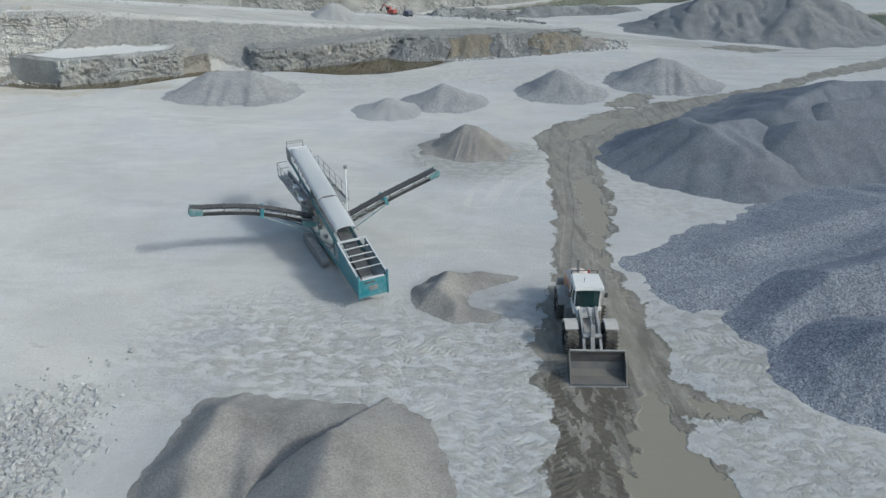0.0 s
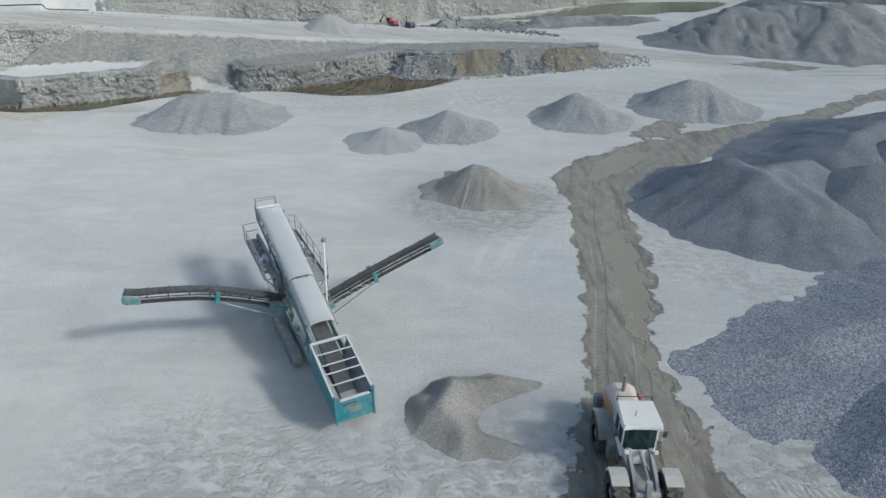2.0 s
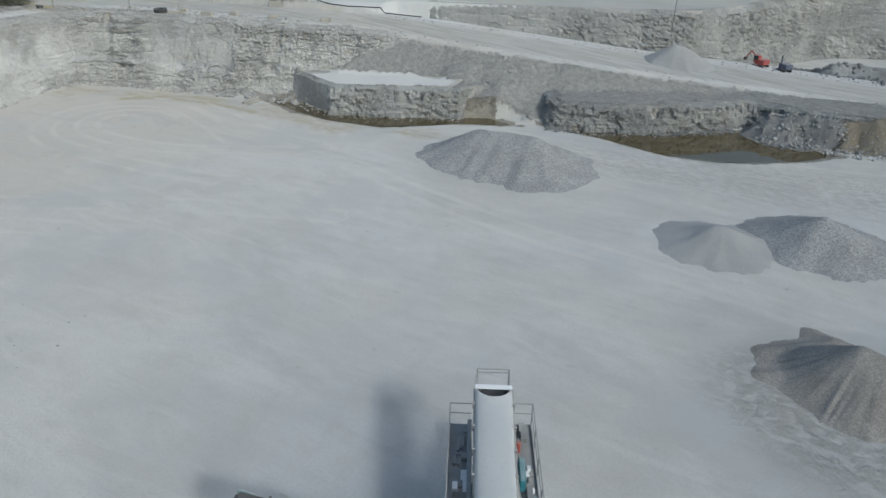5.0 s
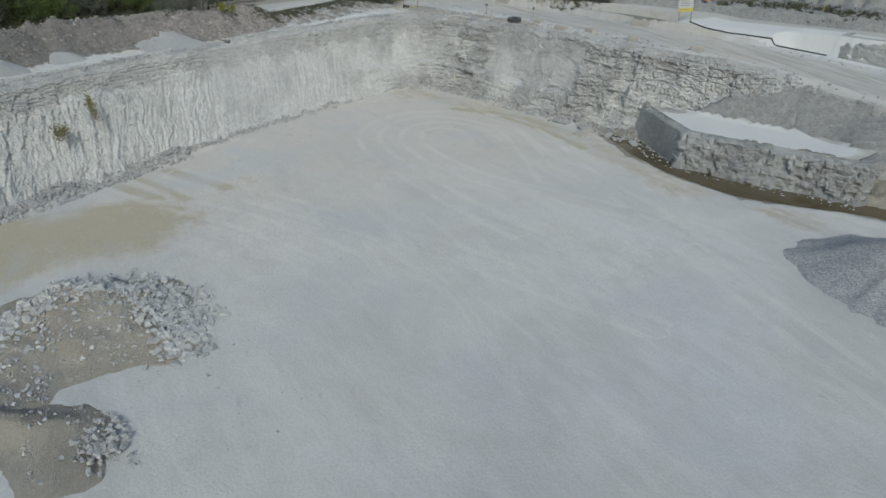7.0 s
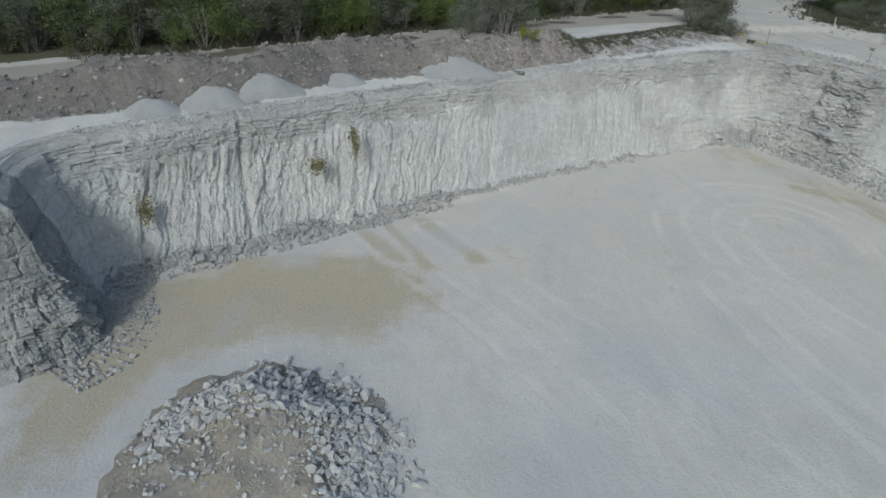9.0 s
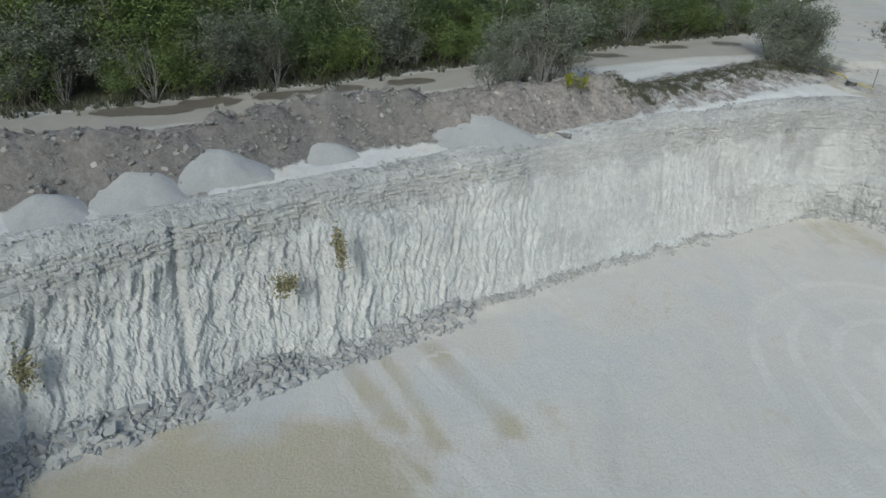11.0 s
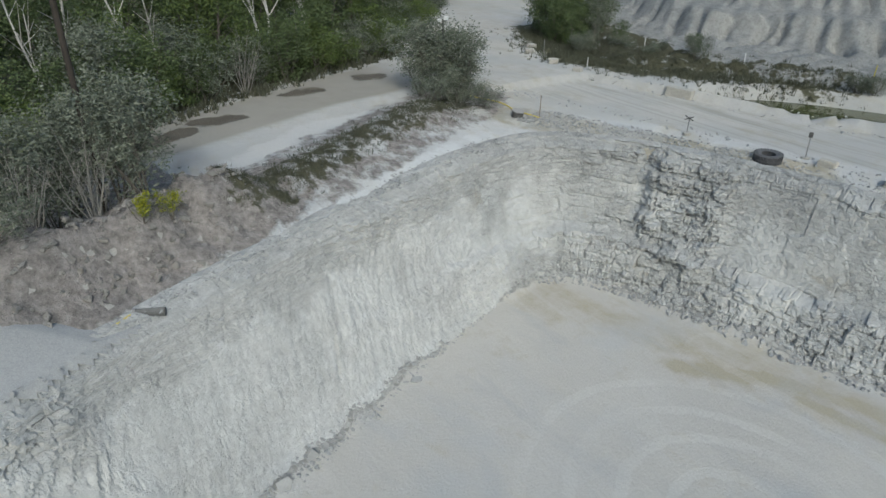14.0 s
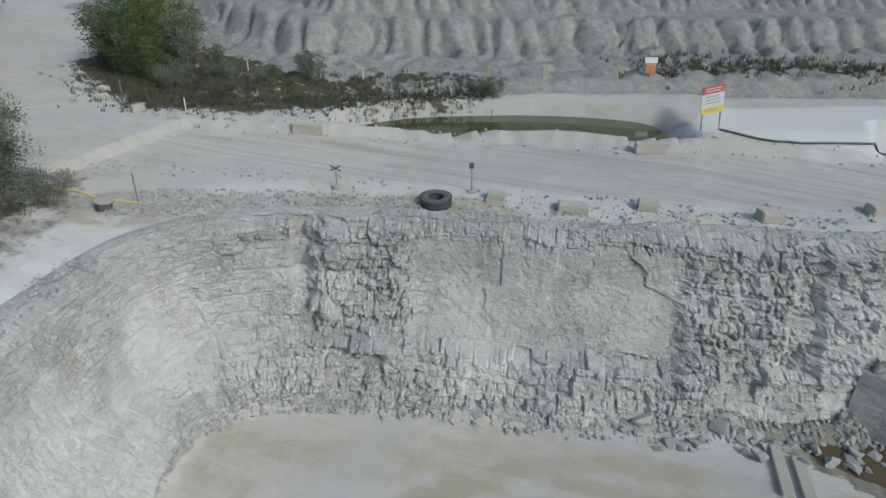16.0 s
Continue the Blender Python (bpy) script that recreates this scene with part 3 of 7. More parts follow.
POOLS = [[(10.6, 26.6), (9.3, 23.5), (7.9, 19), (7.0, 4), (12.6, 4), (12.9, 19), (12.1, 21.7), (11.3, 23.5)], [(11.6, 33), (12.2, 42), (13.6, 48), (13.8, 56), (11.6, 54), (11.0, 44)], [(12, 64), (17, 68), (22, 74), (16, 72)], [(16.2, 24.3), (12.6, 24.0), (12.6, 25.2)]]
MIRE = [(5.2, 27.0), (9.3, 26.4), (9.0, 23.4), (7.7, 19), (6.8, 4), (3.6, 4), (4.6, 19)]
PUDDLES = [((-85.7, 25.6), (-86.6, 30.0)), ((-87.6, 30.5), (-88.3, 32.5)), ((-90.0, 35.1), (-90.6, 36.8)), ((-91.6, 38.9), (-92.5, 41.2)), ((-94.1, 44.6), (-94.7, 46.1)), ((-100.0, 55.9), (-103.3, 61.4)),
           ((-104.9, 62.8), (-104.9, 65.4)), ((-109.0, 70.8), (-109.3, 72.7)), ((-111.2, 78.0), (-111.2, 79.2))]


def ramp(x, k):
    return np.interp(x, RAMP[:, 0], RAMP[:, k])


def gullies(x, y, d):
    """Rain-cut clay: rounded paws between narrow runnels that run down the slope; d is the distance up from its foot.
    Gives 0 in a runnel, 1 on a paw."""
    s = x * 0.86 + y * 0.5 + fbm(x * 0.25, y * 0.25, 3) * 1.6

    def ribs(s, wide, seed):
        i = np.floor(s / wide)
        best = np.full(np.shape(s), 1e9)
        for k in (-1, 0, 1, 2):
            best = np.minimum(best, np.abs(s - (i + k + 0.7 * (cellrand(i + k, 3, seed) - 0.5)) * wide))
        return 1 - (1 - np.clip(best / (wide * 0.36), 0, 1)) ** 2
    low = smooth(17.5, 16, d)
    return (ribs(s, 2.6, 5) * low + ribs(s, 1.5, 6) * (1 - low)) * 0.75 + ribs(s + d * 0.08, 1.5, 8) * 0.25


def clods(x, y, seed):
    """Dried clay: rounded lumps between cracks, 0 in a crack, 1 on a lump."""
    i, j = np.floor(x), np.floor(y)
    first, second = np.full(np.shape(x), 9.0), np.full(np.shape(x), 9.0)
    for di in (-1, 0, 1):
        for dj in (-1, 0, 1):
            ci, cj = i + di, j + dj
            d = np.hypot(x - ci - cellrand(ci, cj, seed), y - cj - cellrand(ci, cj, seed + 11))
            second = np.minimum(second, np.maximum(first, d))
            first = np.minimum(first, d)
    return smooth(0.0, 0.4, second - first)


def facets(u, z, seed):
    """Chipped stone: cells that each stand at their own depth and slope."""
    i, j = np.floor(u), np.floor(z)
    best, val = np.full(np.shape(u + z), 9.0), np.zeros(np.shape(u + z))
    for di in (-1, 0, 1):
        for dj in (-1, 0, 1):
            ci, cj = i + di, j + dj
            du, dz = u - ci - cellrand(ci, cj, seed), z - cj - cellrand(ci, cj, seed + 11)
            d = du * du + dz * dz
            v = cellrand(ci, cj, seed + 23) + du * (cellrand(ci, cj, seed + 37) - 0.5) * 1.8 + dz * (cellrand(ci, cj, seed + 41) - 0.5) * 1.8
            val, best = np.where(d < best, v, val), np.minimum(d, best)
    return val - 0.5


def height(x, y):
    z = fbm(x * 0.12, y * 0.12, 11, 3) * 0.12 + fbm(x * 0.9, y * 0.9, 12, 2) * 0.03
    wet = signed(WET_ROAD, x, y)
    z = z - smooth(-0.6, 0.8, wet) * 0.14
    # ramp and the fill below it, east of the sawn block
    yn, yf, zr = ramp(x, 1), ramp(x, 2), ramp(x, 3)
    fill = zr - np.clip(yn - y, 0, 99) * (0.80 - 0.28 * smooth(-46, -39, x) + 0.12 * fbm(x * 0.3, y * 0.1, 21)) + fbm(x * 0.5, y * 0.5, 22) * 0.14 * smooth(0.2, 2, yn - y) * smooth(9, 4, yn - y)
    fill = fill - np.clip(-54.8 - x + 0.55 * (y - 97), 0, 99) * 1.7 * smooth(0, 2.5, yn - y)
    foot = np.interp(x, [-61, -52, -46, -38.5, -33, -28], [92, 88.6, 91.3, 95.2, 97.5, 96.9])
    fill = np.where((x < -28) & (y < foot + 0.6), 0, fill)
    beyond = zr - np.clip(y - yf - 3, 0, 99) * 0.18
    east = np.where(y > yf, np.maximum(beyond, 0), np.maximum(fill, 0))
    z = np.where((x > -64.5) & (y > 80), np.maximum(z, east), z)
    z = np.maximum(z, np.where(signed(BLOCK, x, y) > 0.5, 3.15 + fbm(x, y, 31, 2) * 0.05, -9))
    z = np.maximum(z, np.where(signed(BENCH, x, y) > 0.5, 2.75 + fbm(x, y, 32, 2) * 0.12, -9))
    # terrace north of the ramp
    te = signed(TERRACE, x, y)
    z = np.maximum(z, smooth(2.4, 2.8, te) * 9.5 * (x > -60.5))
    # upper ground
    up = signed(UPPER, x, y)
    dn, df = line_dist(DIRT_NEAR, x, y), line_dist(DIRT_FAR, x, y)
    top = 8.75 + smooth(0, 14, up - 3) * 1.05 + fbm(x * 0.25, y * 0.25, 41) * 0.18
    top = np.where((y > yn - 1.5) & (y < yf + 1.0) & (x > -103), zr + fbm(x * 0.4, y * 0.4, 43, 2) * 0.05, top)
    top = np.where((x > -75) & (y < yf), np.minimum(top, zr + 0.1), top)
    top = top - 0.25 * smooth(4.6, 3.7, up)
    top = np.where((x > -72) & (y > yf), np.maximum(top, zr + (9.5 - zr) * smooth(0.5, 4, y - yf)), top)
    inroad = signed(DIRT, x, y)
    top = top + (9.85 - top) * smooth(-1.5, 0.8, inroad)
    b = line_dist(BERM, x, y)
    lump = 1.0 + 0.45 * fbm(x * 0.35, y * 0.35, 44, 5)
    top = top + 2.35 * np.exp(-(b / 1.85) ** 2) * lump * smooth(66, 56, y) + smooth(4.5, 1, b) * (fbm(x * 0.9, y * 0.9, 45) * 0.45 + facets(x * 0.9, y * 0.9, 46) * 0.35)
    # grassy bank between bench and dirt road
    bank = np.exp(-((line_dist([(-90.8, 61), (-95.5, 68.5), (-100, 77)], x, y)) / 2.2) ** 2)
    top = top + bank * 0.9
    # pond and spoil slope
    s = signed(SPOIL, x, y)
    g = gullies(x, y, s)
    wob = s + 1.2 * fbm(x * 0.12, y * 0.12, 74, 2)
    prof = np.interp(wob, [-1, 0, 1.3, 8, 11.0, 13.0, 18.0, 34, 55, 200], [0, 0, 0.9, 1.25, 1.6, 3.9, 4.3, 14, 16.5, 18.5])
    paws = (g - 0.75) * np.interp(wob, [9, 10.5, 12.6, 14.5, 17, 18.2, 21, 40], [0, 1.6, 2.0, 0.6, 0.1, 0.9, 2.2, 2.6])
    lump = clods(x * 0.34 + 0.3 * fbm(x * 0.4, y * 0.4, 75), y * 0.42, 76) * 0.34 + clods(x * 0.9, y * 1.0, 77) * 0.12
    lump = lump * smooth(0.3, 2.0, wob) * smooth(12.5, 9.5, wob)
    top = np.where(s > 0, 9.4 + prof + paws + lump + fbm(x * 0.5, y * 0.5, 47, 5) * 0.22 + facets(x * 1.3, y * 1.3, 73) * 0.10, top)
    top = top - smooth(-1.6, 0.6, signed(POND_NORTH, x, y)) * 1.7
    # bank of the ramp towards the pond
    top = top + 0.12 * np.exp(-((y - yf - 0.7) / 0.6) ** 2) * (np.abs(fbm(x * 0.4, y * 0.4, 48)) + 0.3) * ((x > -103) & (x < -60))
    z = np.where(up > 2.3, z + (np.maximum(top, z) - z) * smooth(2.9, 3.3, up), z)
    z = np.where((s > 0) & (te > 2.8) & (up < 3.3), np.maximum(z, top), z)
    # broken stone heaped against the faces
    foot = line_dist(FOOT_WEST + FOOT_NORTH[1:-1], x, y)
    z = z + np.where((up < 0.5) & (x < -60), np.clip(0.65 - 0.35 * smooth(45, 58, y) * smooth(80, 74, y) + 0.5 * fbm(x * 0.4, y * 0.4, 51) - foot * 0.5, 0, 2), 0)
    # far country
    z = z - smooth(0, 2, signed(POND_FAR, x, y)) * 0.8 - smooth(0, 2, signed(POND_EAST, x, y)) * 0.8
    z = z - smooth(-1.0, 1.2, signed(POND_BLOCK, x, y)) * 0.35 - smooth(-1.0, 1.2, signed(POND_BENCH, x, y)) * 0.35
    return z


def axis(dense_lo, dense_hi, step, lo, hi):
    mid = np.arange(dense_lo, dense_hi, step)
    def out(length):
        s, d = [], step
        while sum(s) < length:
            d *= 1.22
            s.append(d)
        return np.cumsum(s)
    return np.r_[(dense_lo - out(dense_lo - lo))[::-1], mid, mid[-1] + out(hi - dense_hi)]


def make_ground():
    xs, ys = axis(-125, 45, 0.42, -900, 900), axis(0, 150, 0.42, -700, 1400)
    x, y = np.meshgrid(xs, ys, indexing="ij")
    z = height(x, y)
    verts = np.stack([x, y, z], -1).reshape(-1, 3)
    me = bpy.data.meshes.new("ground")
    faces = grid_faces(len(xs), len(ys))
    me.vertices.add(len(verts))
    me.vertices.foreach_set("co", verts.ravel())
    me.loops.add(faces.size)
    me.loops.foreach_set("vertex_index", faces.ravel())
    me.polygons.add(len(faces))
    me.polygons.foreach_set("loop_start", np.arange(0, faces.size, 4))
    me.polygons.foreach_set("use_smooth", np.ones(len(faces), bool))
    me.update(calc_edges=True)
    me.validate()
    me.materials.append(M_GROUND)
    up, sp = signed(UPPER, x, y), signed(SPOIL, x, y)
    wet = np.maximum(signed(WET_ROAD, x, y), np.max([signed(p, x, y) for p in WET_SPOTS], 0))
    for p in (POND_BLOCK, POND_BENCH, POND_FAR, POND_EAST):
        wet = np.maximum(wet, signed(p, x, y) + 0.5)
    road = np.maximum(0.36 * smooth(-1, 1, np.minimum(y - ramp(x, 1), ramp(x, 2) - y)) * (x > -104) * (x < 45), smooth(-1, 1, signed(DIRT, x, y)) * (1 - 0.55 * smooth(74, 86, y)))
    puddles = np.max([1.0 - line_dist([a, b], x, y) for a, b in PUDDLES], 0) * 1.4
    wet = np.maximum(wet, puddles)
    pool = np.max([signed(p, x, y) for p in POOLS], 0)
    mire = np.maximum(np.minimum(signed(MIRE, x, y), 0.15), puddles + 0.3)
    b = line_dist(BERM, x, y)
    bank = line_dist([(-90.8, 61), (-95.5, 68.5), (-100, 77), (-102, 82)], x, y)
    tan = 0.95 * smooth(-4.0, 1.5, signed([(-63, 28.2), (-65.5, 33), (-66.8, 37), (-66.5, 42), (-62, 45.5), (-59, 42), (-60, 36), (-56.5, 31), (-49, 28), (-55, 26.5)], x, y))
    for line, wide in (([(-72.5, 41.0), (-66.8, 44.3)], 0.8), ([(-72.3, 43.4), (-65.4, 46.4)], 0.6), ([(-73.2, 46.0), (-66.5, 49.8)], 0.8), ([(-67, 33.5), (-67.4, 37.4), (-66.5, 42), (-63.7, 45.3)], 0.9),
                       ([(-78.3, 80.0), (-74.6, 83.4), (-70, 85.4), (-64, 86.2)], 0.9), ([(-72.8, 83.0), (-67, 84.2), (-60, 84)], 0.7)):
        tan = np.maximum(tan, 0.9 * np.exp(-(line_dist(line, x, y) / wide) ** 2))
    tan = np.maximum(tan, 0.5 * np.exp(-(line_dist([(-88, 79), (-76, 83.0), (-63, 85.5)], x, y) / 3.6) ** 2))
    tan = np.maximum(tan, 0.55 * np.exp(-(line_dist([(-60, 86), (-48, 84), (-38, 88)], x, y) / 3.0) ** 2))
    tan = np.maximum(tan, 0.8 * np.exp(-(line_dist([(-93, 86), (-86, 88.5), (-80, 89.6)], x, y) / 1.8) ** 2) * (up > 2.5))
    tan = np.maximum(tan, 0.2 * smooth(-46, -66, x) * (up < 1))
    warm = smooth(-44, -68, x) * smooth(20, 50, y) * (up < 1)
    tan = np.maximum(tan, 0.3 * smooth(2.5, 4.5, up))
    tan = np.maximum(tan, 0.95 * smooth(2.6, 1.2, line_dist([(-97.5, 83.5), (-92, 86.0), (-86, 88.4), (-79, 90.2)], x, y)) * (up > 2.5))
    road = np.maximum(road, 0.40 * smooth(6.0, 8.0, up))
    road = np.maximum(road, 0.2 * smooth(0.3, 1.0, signed(BENCH, x, y)))
    road = np.maximum(road, 0.4 * smooth(0, 1, signed(TERRACE, x, y)))
    rut = smooth(-1.0, 0.8, np.minimum(y - ramp(x, 1), ramp(x, 2) - y)) * smooth(-106, -98, x)
    soil = np.maximum(smooth(4.2, 2.2, b), smooth(-0.3, 0.6, signed(BERM + DIRT_NEAR[4::-1], x, y))) * smooth(66, 58, y) * smooth(2.5, 4, up) + smooth(3.0, 1.5, bank - 1.5) * 0.55 * smooth(3, 5, up)
    dirt_far = signed(DIRT_FAR + [(-200, 90), (-200, -20)], x, y)
    grass = np.maximum(smooth(0.5, 3, dirt_far), smooth(2.6, 1.0, bank) * 0.52)
    grass = np.maximum(grass, smooth(4.5, 1.5, line_dist([(-116, 104), (-108, 100.5), (-100, 102), (-95, 106.5), (-88, 110)], x, y)) * 0.55)
    grass = np.maximum(grass, smooth(-0.5, 1.5, signed([(-128, 107), (-114, 98.6), (-107.0, 95.8), (-100, 98.6), (-94.5, 100.8), (-94.5, 104.0), (-97, 107), (-104, 108.8), (-112, 112), (-130, 119)], x, y)) * 0.75)
    grass = np.maximum(grass, smooth(4.0, 1.0, line_dist([(-75, 120), (-66, 123), (-57, 126)], x, y)) * 0.45)
    spoil = smooth(-1.5, 1.0, sp)
    pale = smooth(-1, 1.5, signed([(-71, 106.2), (-60, 108.8), (-48, 113.5), (-40, 121), (-57, 119.5), (-70, 113)], x, y))
    pale = np.maximum(pale, smooth(-0.8, 0.8, signed([(-94.6, 58.6), (-98.2, 63), (-102, 69), (-102.8, 74), (-100.5, 75), (-97.5, 70.5), (-95, 65.8), (-93, 60.5)], x, y)) * 0.8)
    pale = np.maximum(pale, smooth(1.6, 0.4, line_dist([(-78.5, 44), (-85.6, 57.2), (-91.5, 69), (-95.2, 78)], x, y)) * 0.6 * (up > 2.5))
    pale = np.maximum(pale, smooth(0.5, 1.0, signed(BLOCK, x, y)) * (z < 3.4) * (z > 3.0) * smooth(-39.5, -41.5, x) * 0.85)
    churn = smooth(9, 1, line_dist([(-12, 30), (-4, 28), (3, 30), (6, 26), (3, 20)], x, y)) * 0.9
    churn = np.maximum(churn, smooth(7, 1, line_dist([(17, 33), (15, 27), (17, 20), (22, 14)], x, y)) * 0.8)
    churn = np.maximum(churn, smooth(8, 2, line_dist([(-20, 90), (0, 92), (22, 96), (45, 104)], x, y)) * 0.6)
    churn = np.maximum(churn, smooth(5, 1, line_dist([(-2, 60), (4, 57), (9, 62)], x, y)) * 0.7)
    churn = np.where(up > 0, 0, churn)
    churn = np.maximum(churn, 0.8 * smooth(2.6, 1.2, line_dist([(-97.5, 83.5), (-92, 86.0), (-86, 88.4), (-79, 90.2)], x, y)) * (up > 2.5))
    churn = np.maximum(churn, smooth(6, 1, line_dist([(9, 60), (18, 50), (22, 46)], x, y)) * 0.5 * (wet < 0))
    ash = np.max([k * smooth(r, r * 0.45, np.hypot(x - cx, y - cy)) for cx, cy, r, k in ((2.6, 60.5, 9.5, 0.9), (-6.4, 76, 5.5, 0.7), (0.5, 80, 7, 0.7), (16, 84, 7.5, 0.8), (30, 90, 8.5, 0.7), (-27, 84, 11, 0.6),
                                                                                         (-5.5, 20, 8.5, 0.6), (1.2, 35, 5, 0.7), (16, 31, 6, 0.5), (19, 58, 6, 0.5), (-83.4, 50, 3.5, 0.9))], 0)
    (track_a, along_a), (track_b, along_b), (track_w, along_w) = [line_run(q, x, y) for q in (DRIVEN_A, DRIVEN_B, DRIVEN_WET)]
    talus = smooth(1.3, 0.6, line_dist(FOOT_WEST + FOOT_NORTH[1:-2], x, y) + 0.5 * smooth(45, 60, y) * smooth(80, 72, y)) * (up < 1.0)
    spoil = np.maximum(spoil, 0.62 * smooth(-0.5, 1.5, ramp(x, 1) - y) * (x > -58) * (x < 45) * (z > 0.25) * (pale < 0.2))
    road = np.maximum(road, 0.5 * smooth(-0.5, 1.5, ramp(x, 1) - y) * (x > -58) * (x < 45) * (z > 0.4))
    road = road * (1 - smooth(0.3, 0.8, pale) * (y > 86))
    for name, data in (("wet", np.clip(wet, -4, 4)), ("road", road), ("tan", tan), ("soil", soil), ("grass", grass), ("spoil", spoil), ("pale", pale), ("churn", churn), ("talus", talus), ("rut", rut), ("ash", ash), ("warm", warm), ("pool", np.clip(pool, -4, 4)), ("mire", np.clip(mire, -4, 4)),
                       ("track_a", track_a), ("along_a", along_a), ("track_b", track_b), ("along_b", along_b), ("track_w", track_w), ("along_w", along_w)):
        me.attributes.new(name, "FLOAT", "POINT").data.foreach_set("value", data.ravel().astype(np.float32))
    return structure("ground", me, "pale limestone dust ground of a quarry with wet muddy haul road and ochre stains", "ground")


make_ground()


# ---- rock faces ----
def rock_face(foot, tall, batter, relief, pieces, step=0.22, rows=44, lip=1.3, sharp=False):
    """A quarried face along its foot line: leans back by batter, cut by relief(u, v, z, x, y), with a lip on the ground above.
    pieces: (name, from u, material, label), one mesh for each stretch."""
    p, u = resample(foot, step, rounds=0 if sharp else 2)
    t = np.gradient(p, axis=0)
    t /= np.hypot(t[:, 0], t[:, 1])[:, None]
    n = np.stack([-t[:, 1], t[:, 0]], 1)          # into the rock, on the left of the line
    wide = 2 if sharp else max(3, int(2.5 / step))
    for k in range(2):                            # rounded turns, so that columns never cross
        n[:, k] = np.convolve(np.pad(n[:, k], wide, "edge"), np.ones(2 * wide + 1) / (2 * wide + 1), "valid")
    n /= np.hypot(n[:, 0], n[:, 1])[:, None]
    v = np.linspace(0, 1, rows)
    top = tall(p[:, 0], p[:, 1])
    U, V = np.meshgrid(u, v, indexing="ij")
    Z = V * top[:, None]
    D = V * batter - relief(U, V, Z, p[:, 0][:, None], p[:, 1][:, None]) * smooth(1.06, 0.90, V)
    Z = Z + 0.07 * facets(U * 0.9, V * 3, 61) * smooth(0.85, 1.0, V)
    D = D + 0.5 * smooth(0.93, 1.0, V)
    X, Y = p[:, 0][:, None] + n[:, 0][:, None] * D, p[:, 1][:, None] + n[:, 1][:, None] * D
    Z[:, 0] = -0.4
    # the crumbled bank from the edge back to the ground above
    s = np.linspace(0, 1, 11)[None, 1:]
    back = batter + 0.5 + (lip - 0.5) * s + 0 * U[:, :1]
    uu, end = U[:, :1] + 0 * s, Z[:, -1:]
    level = top[:, None] + 0.05
    zz = end + (level - end) * smooth(0, 0.6, s) + (facets(uu * 1.6, s * 2.5, 62) * 0.07 + facets(uu * 4, s * 6, 64) * 0.05) * smooth(1.0, 0.6, s) * (lip < 3)
    deep = np.stack([p[:, 0] + n[:, 0] * (batter + lip + 1), p[:, 1] + n[:, 1] * (batter + lip + 1), top - 2.0], -1)
    bank = np.stack([p[:, 0][:, None] + n[:, 0][:, None] * back, p[:, 1][:, None] + n[:, 1][:, None] * back, zz], -1)
    verts = np.concatenate([np.stack([X, Y, Z], -1), bank, deep[:, None]], 1)
    cuts = [np.searchsorted(u, q[1]) for q in pieces] + [len(u) - 1]
    for (name, _, material, label), a, b in zip(pieces, cuts[:-1], cuts[1:]):
        part_of = verts[a:b + 1]
        me = mesh_from(name, part_of.reshape(-1, 3), grid_faces(len(part_of), rows + 11)[:, ::-1], material)
        structure(name, me, label, "rock face")


def blocks(u, z, thick, long, seed, gap=0.07):
    """Jointed rock: beds of uneven thickness broken into blocks, each at its own depth and tilt; also gives the open joints."""
    zz = z / thick + 0.9 * vnoise(z * 0.4 / thick, z * 0, seed) + 0.9 * fbm(u * 0.16, z * 0.2, seed, 3)
    row = np.floor(zz)
    fz = zz - row
    wide = long * (0.45 + 1.1 * cellrand(row, 1, seed))
    uu = u / wide + cellrand(row, 5, seed + 1) * 9 + 0.28 * fbm(u * 0.9 / long, z * 0.8 / thick, seed + 2, 3)
    col = np.floor(uu)
    fu = uu - col
    depth = cellrand(row, col, seed + 3) - 0.5 + (fu - 0.5) * (cellrand(row, col, seed + 7) - 0.5) * 0.9 + (fz - 0.5) * (cellrand(row, col, seed + 9) - 0.5) * 0.9
    edge = np.minimum(np.minimum(fz, 1 - fz) * thick, np.minimum(fu, 1 - fu) * wide)
    return depth, smooth(gap, gap * 0.3, edge) * (cellrand(row, col, seed + 13) > 0.35)


